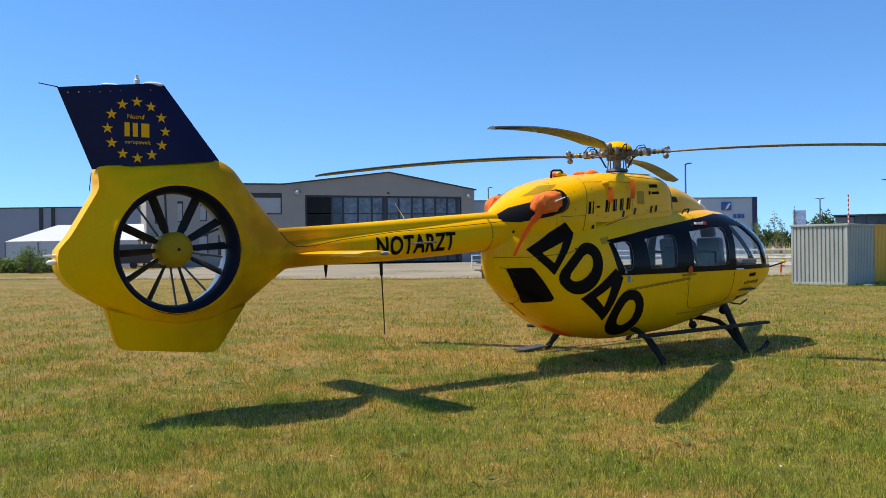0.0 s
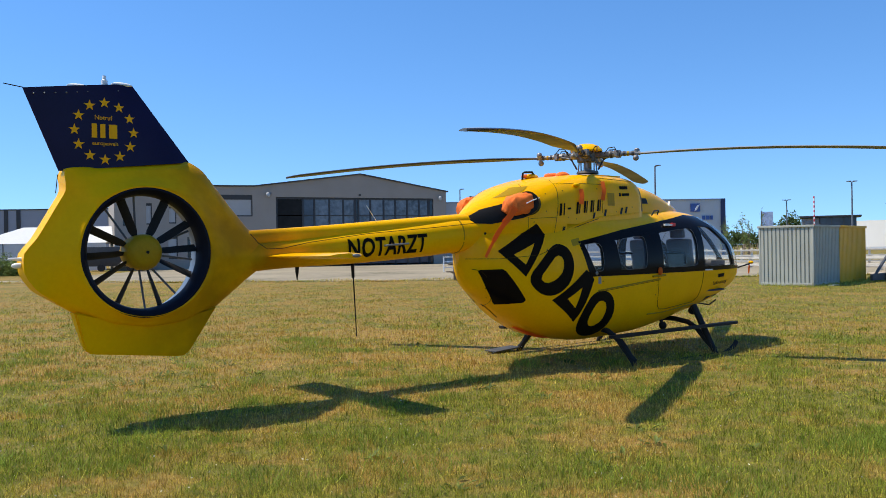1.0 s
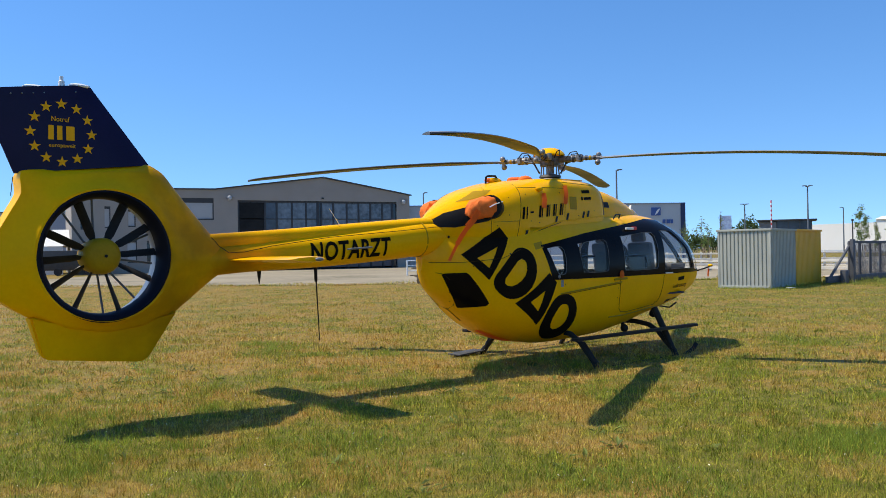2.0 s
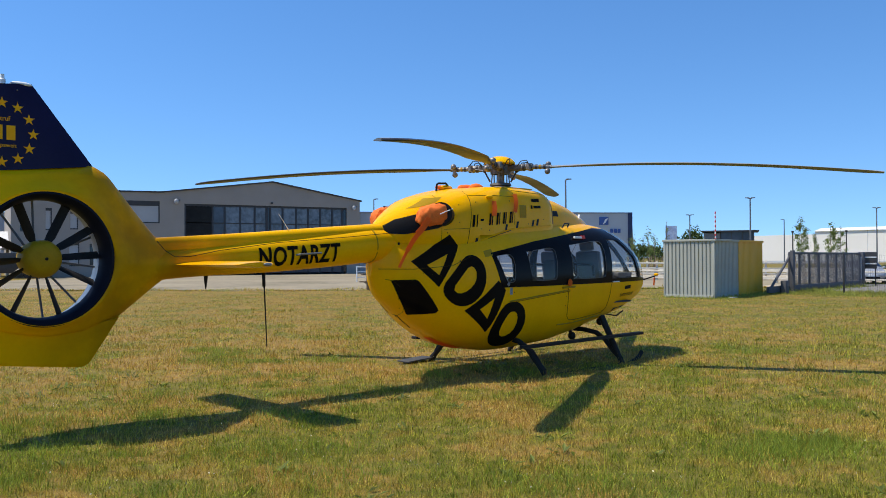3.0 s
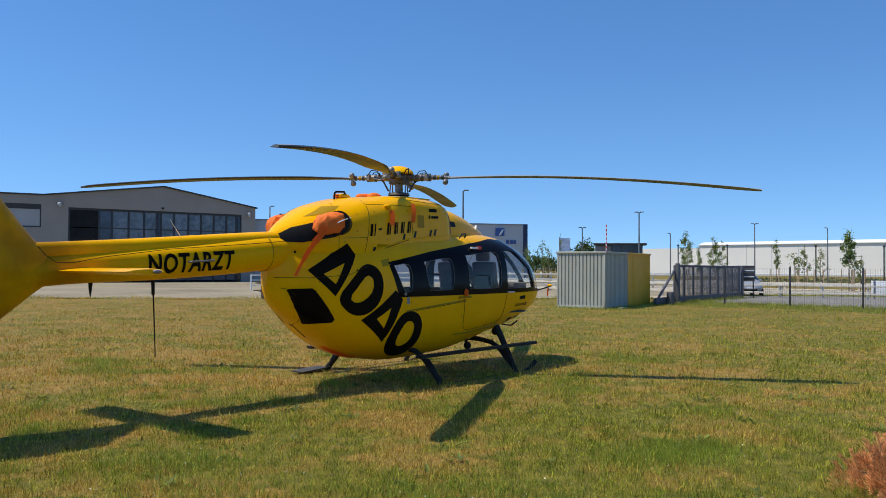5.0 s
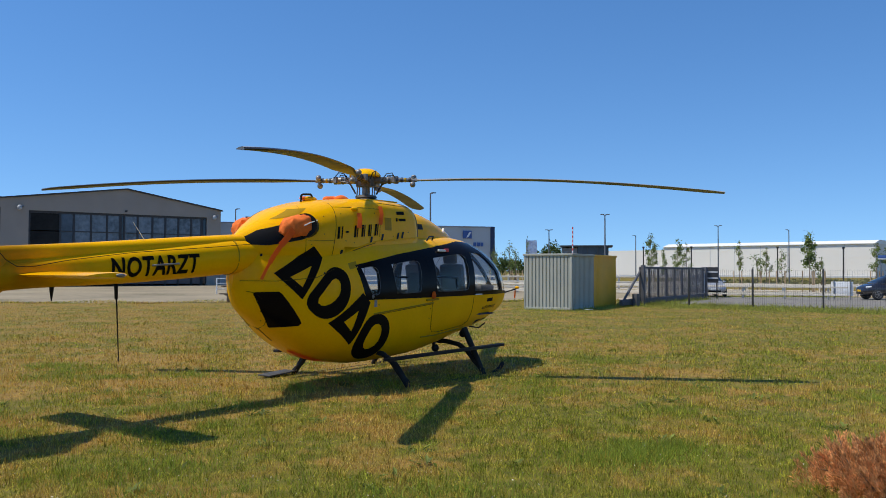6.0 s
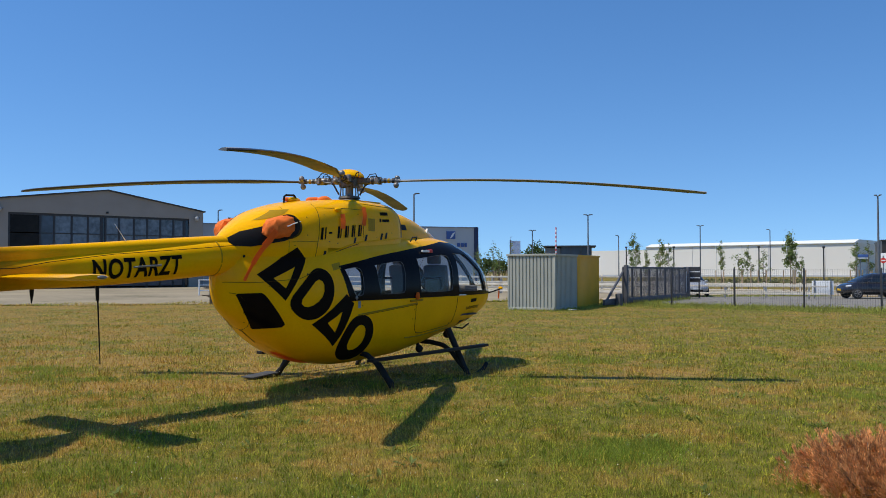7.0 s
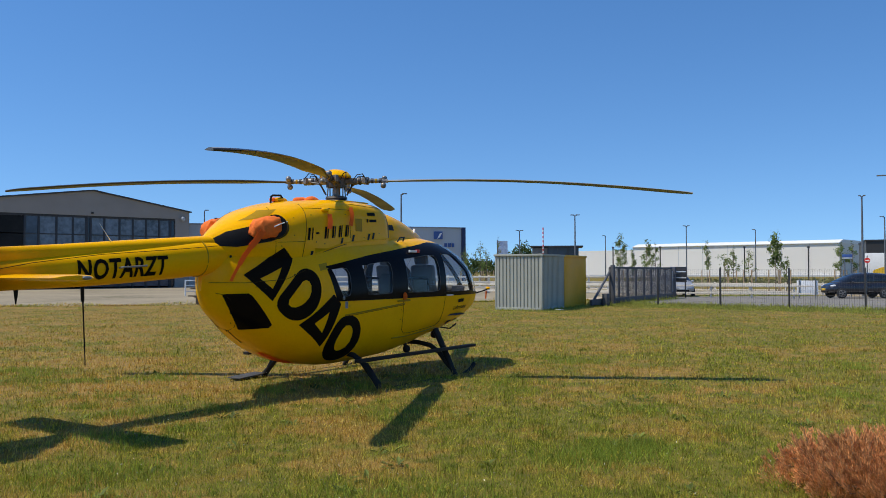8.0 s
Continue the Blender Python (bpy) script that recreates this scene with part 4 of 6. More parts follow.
seam([(-1.50, 2.60), (-1.0, 2.62), (-0.56, 2.62)], COWL, M["gap"], 0.003)
seam([(-0.56, 2.72), (0.30, 2.70)], COWL, M["gap"], 0.003)
seam([(-2.02, 2.50), (-1.98, 2.56), (-1.94, 2.60)], COWL, M["gap"], 0.003)
seam([(0.42, 2.66), (0.44, 2.45), (0.44, 2.24)], COWL, M["seal_tan"], 0.014, "cowl_seal")


def fasteners(points, hull, mat, r=0.009):
    """Flush screw heads on a skin, one mesh each."""
    for x, z in points:
        part("fastener", ball(bmesh.new(), (x, -hull.side(x, z) - 0.001, z), r, (1, 0.4, 1), 8), mat, heli)


fasteners([(-2.36 + 0.115 * k, 1.50 - 0.02 * k) for k in range(3)] + [(-2.66, 1.30), (-2.58, 1.15), (-2.50, 1.02), (-2.42, 0.90), (-0.60, 1.10), (0.30, 1.17), (0.40, 0.95), (1.62, 0.82), (-0.86, 1.20), (0.42, 1.10)], HULL, M["gap"])
fasteners([(-1.44, 2.50), (-1.47, 2.30), (-1.40, 2.12), (-1.22, 2.10), (-0.70, 2.55), (-0.25, 2.22), (0.15, 2.30), (-1.80, 2.20), (-1.75, 2.45), (-2.00, 2.05), (-0.64, 2.30)], COWL, M["gap"])
part("placard", patch(skin, [(-0.96, 1.27), (-0.90, 1.27), (-0.90, 1.17), (-0.96, 1.17)], -1, 0.004), M["metal"], heli, "small grey placard")
part("access_panel", patch(skin, [(-1.44, 1.80), (-1.28, 1.83), (-1.27, 1.74), (-1.43, 1.71)], -1, 0.004), M["yellow_darkened"], heli)
for x, z, r in ((-2.49, 1.85, 0.028), (-2.60, 1.90, 0.022), (-1.85, 1.66, 0.015), (-0.99, 1.32, 0.03)):
    y = -max(HULL.side(x, z), COWL.side(x, z) if x > -2.85 and z > 1.85 else 0)
    part("filler_cap", ball(bmesh.new(), (x, y, z), r, (1, 0.5, 1), 12), M["metal"] if r == 0.03 else M["black"], heli)
for poly in (W_REAR, W_DOOR, W_CREW):
    seam(rounded(poly, 1) + rounded(poly, 1)[:1], HULL, M["seal"], 0.0045, "window_seal", (-1,))
seam([(-1.72, 1.80), (-1.58, 1.90), (-1.36, 1.97), (-1.00, 2.065), (-0.70, 2.13), (-0.15, 2.175), (0.40, 2.225)], COWL, M["yellow"], 0.011, "roof_edge")
seam([(-1.72, 1.785), (-1.58, 1.885), (-1.36, 1.95), (-1.00, 2.045), (-0.70, 2.11)], COWL, M["gap"], 0.005)
for y in (-0.62, 0.30):
    part("stretcher_rail", tube(bmesh.new(), [(0.60, y, 1.40), (0.60, y, 1.56), (0.64, y, 1.60), (1.50, y, 1.58), (1.52, y, 1.40)], 0.022, 8), M["black"], heli)
part("cabin_post", box(bmesh.new(), (-0.20, 0.42, 0.95), (-0.10, 0.56, 2.1), 0.02), M["cabin"], heli)
part("cap_tag", ball(bmesh.new(), (0.48, -0.885, 1.31), 0.055, (1, 0.35, 1.15)), M["ribbon"], heli, "round orange tag below the window")
part("door_handle", tube(bmesh.new(), [(0.30, -0.875, 1.235), (0.62, -0.875, 1.245)], 0.016, 8), M["yellow_darkened"], heli)
part("red_tag", box(bmesh.new(), (0.98, -0.755, 2.005), (1.08, -0.72, 2.06), 0.01), M["red"], heli, "small red tag")
part("white_tag", box(bmesh.new(), (0.78, -0.77, 2.01), (0.97, -0.735, 2.045), 0.006), M["white"], heli)
part("roof_handle", tube(bmesh.new(), [(0.66, -0.60, 2.18), (0.70, -0.62, 2.25), (0.86, -0.59, 2.26), (0.88, -0.55, 2.20)], 0.012, 8), M["black"], heli)
part("roof_aerial", tube(bmesh.new(), [(1.55, -0.25, 2.28), (1.63, -0.25, 2.44)], [0.035, 0.02], 8, flat=0.4), M["white"], heli, "white blade aerial on the roof")
part("windshield_post", tube(bmesh.new(), [(x, 0, HULL.at(x)[1] - 0.005) for x in (2.0, 2.3, 2.6, 2.9, 3.15, 3.35, 3.5, 3.6)], 0.028, 8), M["band"], heli)
part("mirror_arm", tube(bmesh.new(), [(3.35, -0.42, 1.28), (3.50, -0.52, 1.33), (3.66, -0.52, 1.35)], 0.012, 8), M["black"], heli)
part("nose_mirror", ball(bmesh.new(), (3.70, -0.52, 1.38), 0.034, (0.8, 1.5, 0.8)), M["yellow"], heli)
ribbon([(3.64, -0.52, 1.33), (3.61, -0.53, 1.25), (3.58, -0.54, 1.18)], 0.03)
part("landing_light", ball(bmesh.new(), (1.02, -0.52, 0.42), 0.065), M["gunmetal"], heli, "round black lamp under the belly")
part("lamp_bracket", tube(bmesh.new(), [(1.02, -0.50, 0.47), (1.02, -0.45, 0.58)], 0.03, 8), M["gunmetal"], heli)
part("belly_lamp", ball(bmesh.new(), (1.95, -0.45, 0.60), 0.07), M["gunmetal"], heli)
part("wire_cutter", tube(bmesh.new(), [(2.35, -0.3, 0.70), (2.62, -0.34, 0.66), (2.80, -0.36, 0.74)], 0.014, 6), M["gunmetal"], heli)
for s in (-1, 1):
    part("navigation_strip", box(bmesh.new(), (1.75, s * 0.845 - 0.01, 1.285), (1.95, s * 0.845 + 0.01, 1.305), 0.004), M["white"], heli)

# tail fittings
part("whip_aerial", tube(bmesh.new(), [(-4.58, 0, 1.55), (-4.575, 0, 1.38), (-4.57, 0, 1.35), (-4.535, 0, 0.64)], [0.022, 0.02, 0.009, 0.006], 8), M["black"], heli, "long black whip aerial under the boom")
part("whip_aerial", tube(bmesh.new(), [(-5.36, 0, 1.52), (-5.36, 0, 1.45), (-5.36, 0, 1.36)], [0.025, 0.02, 0.005], 8), M["black"], heli)
part("top_aerial", tube(bmesh.new(), [(-4.20, 0, 2.05), (-4.36, 0, 2.26)], [0.006, 0.003], 6), M["white"], heli)
part("boom_handle", tube(bmesh.new(), [(-4.25, -0.19, 1.75), (-4.22, -0.24, 1.755), (-3.90, -0.255, 1.775), (-3.87, -0.21, 1.78)], 0.012, 8), M["metal"], heli)
part("anti_collision_light", tube(bmesh.new(), [(-7.54, 0, 3.38), (-7.54, 0, 3.45), (-7.54, 0, 3.46), (-7.54, 0, 3.50)], [0.03, 0.03, 0.02, 0.018], 10), M["white"], heli, "white beacon on top of the fin")
part("fin_cap", ball(bmesh.new(), (-7.80, 0, 3.365), 0.07, (1.5, 0.7, 0.35)), M["white"], heli)
part("fin_cap", ball(bmesh.new(), (-7.37, 0, 3.425), 0.07, (1.5, 0.7, 0.35)), M["white"], heli)
part("static_wick", tube(bmesh.new(), [(-8.30, 0, 3.30), (-8.47, 0, 3.32)], 0.005, 6), M["black"], heli)
part("static_wick", tube(bmesh.new(), [(-8.0, 0, 2.48), (-8.02, 0, 2.30)], 0.004, 6), M["black"], heli)
part("tail_light", ball(bmesh.new(), (-8.37, 0, 1.60), 0.035, (1.6, 1, 0.8)), M["white"], heli)
part("tail_probe", tube(bmesh.new(), [(-8.32, -0.03, 1.66), (-8.46, -0.03, 1.665)], [0.022, 0.008], 8), M["white"], heli)
seam([(-2.72, 2.045), (-3.4, 1.985), (-4.5, 1.90), (-5.3, 1.80), (-5.65, 1.735), (-5.84, 1.73), (-5.95, 1.80), (-6.02, 1.90)], Hull([(-6.2, 1.45, 1.96, 0.175, 2.1), (-4.5, 1.54, 2.06, 0.213, 2.2), (-2.7, 1.65, 2.2, 0.26, 2.2)]), M["black"], 0.004)
for i in range(9):
    x = -8.22 + i * 0.10
    part("rivet", ball(bmesh.new(), (x, -0.05, 3.245 + i * 0.0135), 0.008, seg=8), M["metal"], fin)


def fitted(text, width, height, put, bold=0.0, spacing=1.0):
    """Letters scaled to a width and height, centred; put takes page x and y to a place."""
    bm = writing(text, 1.0, lambda a, b: Vector((a, b, 0)), bold, spacing)
    xs, ys = [v.co.x for v in bm.verts], [v.co.y for v in bm.verts]
    cx, cy = (max(xs) + min(xs)) / 2, (max(ys) + min(ys)) / 2
    sx, sy = width / (max(xs) - min(xs)), height / (max(ys) - min(ys))
    for v in bm.verts:
        v.co = put((v.co.x - cx) * sx, (v.co.y - cy) * sy)
    return bm


def fin_y(x, z):
    u = (z - 2.6) / 0.78
    xr, xf = -7.99 - 0.316 * u, -6.66 - 0.61 * u
    s = (x - xr) / (xf - xr)
    t = np.interp(s, (0, 0.15, 0.4, 0.7, 0.9, 1.0), (0.006, 0.035, 0.07, 0.085, 0.06, 0))
    return -float(t) * (1 - 0.3 * min(max(u, 0), 1)) - 0.006


def on_fin(a, b):
    return Vector((-7.565 + a, fin_y(-7.565 + a, 2.93 + b), 2.93 + b))


def on_boom(a, b):
    x, z = -4.16 + a, 1.762 + b + a * 0.06
    return Vector((x, -max(BOOM.side(x, z), COVER.side(x, z), 0.12) - 0.007, z))


def on_nose(a, b):
    x, z = 2.36 + a, 1.085 + b + a * 0.05
    return Vector((x, -HULL.side(x, z) - 0.005, z))


part("lettering", fitted("NOTARZT", 1.185, 0.24, lambda a, b: on_boom(a - 0.01, b - 0.01), 0.028, 1.08), M["letter"], heli, "bold black lettering on the tail boom", smooth=False)
part("lettering", fitted("Luftrettung", 0.52, 0.085, lambda a, b: on_nose(a, b - 0.02), 0.006), M["letter"], heli, "small black lettering", smooth=False)
part("lettering", fitted("Notruf", 0.17, 0.048, lambda a, b: on_fin(a - 0.01, b + 0.135), 0.004), M["gold"], fin, "small yellow lettering", smooth=False)
part("lettering", fitted("europaweit", 0.25, 0.05, lambda a, b: on_fin(a + 0.005, b - 0.13), 0.004), M["gold"], fin, "small yellow lettering", smooth=False)


def bars(rects, put, mat, label):
    """Plain bars in place of characters."""
    for x0, z0, x1, z1, lean in rects:
        bm = bmesh.new()
        n = 4
        rows = [[bm.verts.new(put(x + lean * z, z)) for x in (x0, x1)] for z in (z0 + (z1 - z0) * k / n for k in range(n + 1))]
        for a, b in zip(rows, rows[1:]):
            bm.faces.new((a[0], a[1], b[1], b[0]))
        part("bar", bm, mat, heli, label, smooth=False)


bars([(-0.125, -0.07, -0.075, 0.07, 0), (-0.045, -0.07, 0.005, 0.07, 0), (0.04, -0.07, 0.12, 0.07, 0)], on_fin, M["gold"], "yellow bars inside the ring of stars")


def on_cowl(cx, cz, slope):
    return lambda a, b: Vector((cx + a, -COWL.side(cx + a, cz + b + a * slope) - 0.005, cz + b + a * slope))


bars([(-0.43 + 0.165 * k + (0.02 if k else 0), -0.085, -0.385 + 0.165 * k + (0.02 if k else 0), 0.085, 0.18) for k in range(6) if k != 1] + [(-0.27, -0.012, -0.20, 0.015, 0)] + [(-0.43 + 0.165 * k + 0.08, -0.085, -0.405 + 0.165 * k + 0.08, 0.085, 0.18) for k in range(6) if k != 1], on_cowl(-1.14, 2.265, 0.09), M["letter"], "slanted black bars on the cowling")
bars([(-0.10, 0.03, 0.11, 0.08, 0), (-0.06, -0.07, 0.13, -0.03, 0), (-0.13, -0.075, -0.085, -0.02, 0)], on_cowl(-0.05, 2.535, 0.05), M["letter"], "small dark bars on the cowling")
bars([(-0.13, 0.075, 0.10, 0.135, 0), (-0.30, -0.30, 0.20, -0.235, 0.0)], on_nose, M["letter"], "small black bars under the windshield")
for k in range(12):
    a0 = math.pi / 2 + 2 * math.pi * k / 12
    cx, cz = 0.285 * math.cos(a0), 0.285 * math.sin(a0)
    bm = bmesh.new()
    ring = [bm.verts.new(on_fin(cx + (0.058 if j % 2 == 0 else 0.023) * math.cos(math.pi / 2 + math.pi * j / 5), cz + (0.058 if j % 2 == 0 else 0.023) * math.sin(math.pi / 2 + math.pi * j / 5))) for j in range(10)]
    mid = bm.verts.new(on_fin(cx, cz))
    for j in range(10):
        bm.faces.new((mid, ring[j], ring[(j + 1) % 10]))
    part("star", bm, M["gold"], fin, smooth=False)
skin.free()
cowl_skin.free()
front_skin.free()

# ---- the surroundings ----
M["wall_grey"] = material("taupe_render", (0.325, 0.285, 0.24), 0.9, vary=0.07, scale=0.5, fine=20, bump=0.1)
M["wall_blue"] = material("blue_grey_cladding", (0.30, 0.32, 0.36), 0.7, vary=0.06, scale=0.3, fine=8)
M["wall_pale"] = material("pale_grey_cladding", (0.50, 0.51, 0.52), 0.7, vary=0.05, scale=0.2, fine=6)
M["wall_white"] = material("white_hall_cladding", (0.76, 0.73, 0.665), 0.75, vary=0.04, scale=0.1, fine=4)
M["trim_dark"] = material("anthracite_trim", (0.034, 0.032, 0.031), 0.5, vary=0.2)
M["trim_blue"] = material("dark_blue_corner", (0.02, 0.03, 0.09), 0.5, vary=0.15)
M["pane_dark"] = material("dark_hangar_glass", (0.012, 0.016, 0.024), 0.08, vary=0.3, scale=0.5, spec=0.6)
# near-black pane painted as the unlit hall behind the open bay
M["pane_deep"] = material("dark_bay_pane", (0.014, 0.013, 0.012), 0.3, vary=0.6, scale=0.6, fine=2, spec=0.12)
M["pane_haze"] = material("hazy_hangar_glass", (0.045, 0.055, 0.075), 0.15, vary=0.4, scale=0.35, fine=2, spec=0.5)
M["pane_pale"] = material("pale_hangar_glass", (0.10, 0.115, 0.135), 0.12, vary=0.6, scale=0.5, fine=3, spec=0.5)
M["lamp_grey"] = material("grey_lamp_housing", (0.42, 0.42, 0.41), 0.5, vary=0.1)
M["shadow_room"] = material("unlit_hall_inside", (0.03, 0.03, 0.03), 0.9, vary=0.3)
M["blind"] = material("grey_roller_blind", (0.42, 0.42, 0.41), 0.7, vary=0.06, scale=1)
M["container"] = material("grey_corrugated_steel", (0.40, 0.40, 0.335), 0.7, 0.0, spec=0.08, vary=0.10, scale=1.2, fine=18, bump=0.04, stain=(0.34, 0.345, 0.31))
M["container_yellow"] = material("yellow_container_steel", (0.72, 0.38, 0.01), 0.55, vary=0.10, scale=1.2, fine=18, bump=0.04)
M["gate"] = material("dark_grey_gate_steel", (0.10, 0.102, 0.112), 0.6, 0.0, spec=0.2, vary=0.15)
M["pole"] = material("galvanised_pole", (0.16, 0.17, 0.18), 0.55, 0.4, vary=0.15)
M["bark"] = material("young_bark", (0.16, 0.12, 0.08), 0.9, vary=0.3, scale=8)
M["stake"] = material("raw_wood_stake", (0.38, 0.28, 0.17), 0.85, vary=0.2, scale=6)
M["rail"] = material("weathered_timber_rail", (0.66, 0.60, 0.49), 0.85, vary=0.15, scale=3)
M["tent"] = material("white_tent_sheet", (0.55, 0.55, 0.54), 0.7, vary=0.06)
M["car_paint"] = material("dark_navy_car_paint", (0.016, 0.016, 0.022), 0.25, vary=0.1, coat=0.6)
M["silver"] = material("silver_car_paint", (0.42, 0.43, 0.44), 0.35, 0.4, vary=0.08)
M["plate"] = material("yellow_plate", (0.75, 0.45, 0.02), 0.5, vary=0.05)
M["lamp_glass"] = material("headlamp_glass", (0.65, 0.66, 0.68), 0.15, vary=0.1)
M["sign_blue"] = material("blue_sign_sheet", (0.05, 0.11, 0.32), 0.5, vary=0.05)
M["banner"] = material("blue_white_banner", (0.55, 0.63, 0.97), 0.7, vary=0.35, scale=2.5, fine=9)
nd, ln = M["banner"].node_tree.nodes, M["banner"].node_tree.links
thin, both_ways = nd.new("ShaderNodeBsdfTranslucent"), nd.new("ShaderNodeMixShader")
ln.new(nd["Principled BSDF"].inputs["Base Color"].links[0].from_socket, thin.inputs[0])
both_ways.inputs[0].default_value = 0.5
ln.new(nd["Principled BSDF"].outputs[0], both_ways.inputs[1])
ln.new(thin.outputs[0], both_ways.inputs[2])
ln.new(both_ways.outputs[0], nd["Material Output"].inputs[0])


def leaf_material(name, base):
    m = material(name, base, 0.65, vary=0.35, scale=2, fine=12, spec=0.3)
    nd, ln = m.node_tree.nodes, m.node_tree.links
    bs = nd["Principled BSDF"]
    geo, hs, mr = nd.new("ShaderNodeNewGeometry"), nd.new("ShaderNodeHueSaturation"), nd.new("ShaderNodeMapRange")
    mr.inputs[3].default_value, mr.inputs[4].default_value = 0.55, 1.5
    ln.new(geo.outputs["Random Per Island"], mr.inputs[0])
    ln.new(mr.outputs[0], hs.inputs["Value"])
    src = bs.inputs["Base Color"].links[0].from_socket
    ln.new(src, hs.inputs["Color"])
    ln.new(hs.outputs[0], bs.inputs["Base Color"])
    tl, mx = nd.new("ShaderNodeBsdfTranslucent"), nd.new("ShaderNodeMixShader")
    mx.inputs[0].default_value = 0.35
    ln.new(hs.outputs[0], tl.inputs[0])
    ln.new(bs.outputs[0], mx.inputs[1])
    ln.new(tl.outputs[0], mx.inputs[2])
    ln.new(mx.outputs[0], nd["Material Output"].inputs[0])
    return m


M["leaf"] = leaf_material("fresh_leaves", (0.15, 0.20, 0.05))
M["verge"] = leaf_material("lush_verge_grass", (0.30, 0.32, 0.06))
M["hedge"] = leaf_material("bank_leaves", (0.14, 0.185, 0.045))
M["dull_verge"] = leaf_material("dull_olive_grass", (0.185, 0.18, 0.075))
M["lush"] = leaf_material("bright_green_grass", (0.22, 0.28, 0.03))
M["leaf_dark"] = leaf_material("dark_leaves", (0.065, 0.10, 0.028))
M["needle_dry"] = leaf_material("dry_brown_needles", (0.64, 0.31, 0.115))


def leaves(n, place, size, rng, up=0.0):
    """A mesh of n small four-cornered leaves; place gives each one's centre."""
    vs, fs = [], []
    for i in range(n):
        c = place(rng)
        a = Vector((rng.gauss(0, 1), rng.gauss(0, 1), rng.gauss(0, 1) + up)).normalized()
        b = a.orthogonal().normalized()
        b.rotate(Matrix.Rotation(rng.uniform(0, 6.28), 3, a))
        s = size * rng.uniform(0.6, 1.4)
        d = a.cross(b)
        k = len(vs)
        vs += [c - b * s, c + d * s * 0.5, c + b * s, c - d * s * 0.5 + a * s * 0.15]
        fs.append((k, k + 1, k + 2, k + 3))
    me = bpy.data.meshes.new("leaves")
    me.from_pydata(vs, [], fs)
    return me


def young_tree(x, y, height, spread, seed, stakes=True, leaf=1.0, clear=0.42):
    rng = random.Random(seed)
    t = thing("young_tree", pose(x, y, 0), "slender young street tree with sparse fresh leaves" + (" and timber stakes" if stakes else ""), "tree", "young trees along the road")
    pts = [(rng.uniform(-0.04, 0.04), rng.uniform(-0.04, 0.04), height * k / 6) for k in range(7)]
    part("trunk", tube(bmesh.new(), pts, [0.045 * (1 - 0.8 * k / 6) for k in range(7)], 7), M["bark"], t)
    tips = []
    bm = bmesh.new()
    for k in range(9):
        z = height * (clear + (0.93 - clear) * k / 9)
        a, ln_ = rng.uniform(0, 6.28), spread * rng.uniform(0.5, 1.0) * (1.05 - 0.7 * k / 9)
        end = Vector((math.cos(a) * ln_, math.sin(a) * ln_, z + ln_ * 0.8))
        tube(bm, [(0, 0, z), (end.x * 0.5, end.y * 0.5, z + ln_ * 0.3), end], [0.018, 0.013, 0.005], 5)
        tips += [Vector((end.x * f, end.y * f, z + (end.z - z) * f)) for f in (0.55, 0.8, 1.0)]
    tips.append(Vector((0, 0, height)))
    part("limbs", bm, M["bark"], t)

    def place(r):
        c = r.choice(tips)
        return c + Vector((r.gauss(0, 0.10), r.gauss(0, 0.10), r.gauss(0, 0.12))) * (spread / 0.7)

    me = leaves(int(760 * leaf), place, 0.065 * max(0.8, spread / 0.7), rng)
    me.materials.append(M["leaf"])
    ob = new("crown", me)
    ob.parent = t
    if stakes:
        for k in range(3):
            a = 2.1 * k + 0.4
            part("stake", tube(bmesh.new(), [(0.42 * math.cos(a), 0.42 * math.sin(a), 0), (0.42 * math.cos(a), 0.42 * math.sin(a), 1.75)], 0.04, 8), M["stake"], t)
    return t


def street_lamp(x, y, height, arms, yaw, reach=0.4, label="tall grey street lamp with a flat head"):
    t = thing("street_lamp", pose(x, y, 0, 0, 0, yaw), label, "street lamp", "street lamps")
    part("pole", tube(bmesh.new(), [(0, 0, 0), (0, 0, height * 0.5), (0, 0, height)], [0.085, 0.07, 0.05], 10), M["pole"], t)
    for s in arms:
        part("arm", tube(bmesh.new(), [(0, 0, height - 0.05), (s * reach * 0.6, 0, height + 0.03)], 0.03, 8), M["pole"], t)
        part("lamp_head", box(bmesh.new(), (min(s * 0.06, s * reach), -0.11, height - 0.0), (max(s * 0.06, s * reach), 0.11, height + 0.07), 0.02), M["pole"], t)
    return t


# hangar: its front runs away to the right
hangar = thing("hangar", pose(-16.7, 90.0, 0, 0, 0, 21), "taupe rendered hangar with a low gable and dark glazed folding doors", "hangar")
bm = bmesh.new()
HOLES = [(-4.7, -0.38, 5.43, 7.70), (-13.2, -12.7, 4.45, 5.9), (-11.0, -10.45, 4.6, 6.75), (-8.8, -8.1, 4.7, 6.5), (-8.9, -8.0, 1.1, 3.4), (-7.05, -6.1, 1.1, 3.3), (-3.3, -2.2, 0.6, 3.0)]
DOOR_L, DOOR_R, DOOR_TOP = 2.1, 20.25, 7.52
prism(bm, [(-14.0, -0.3), (21.85, -0.3), (21.85, 8.3), (11.5, 10.08), (-0.2, 8.58), (-14.0, 8.45)], 0, 0.4)
wall = part("wall", bm, M["wall_grey"], hangar, smooth=False)
cc = []
for x0, x1, z0, z1 in HOLES + [(DOOR_L, DOOR_R, -0.5, DOOR_TOP)]:
    cc.append(part("tmp_cut", box(bmesh.new(), (x0, -1, z0), (x1, 1, z1)), M["wall_grey"], hangar))
cut(wall, cc)
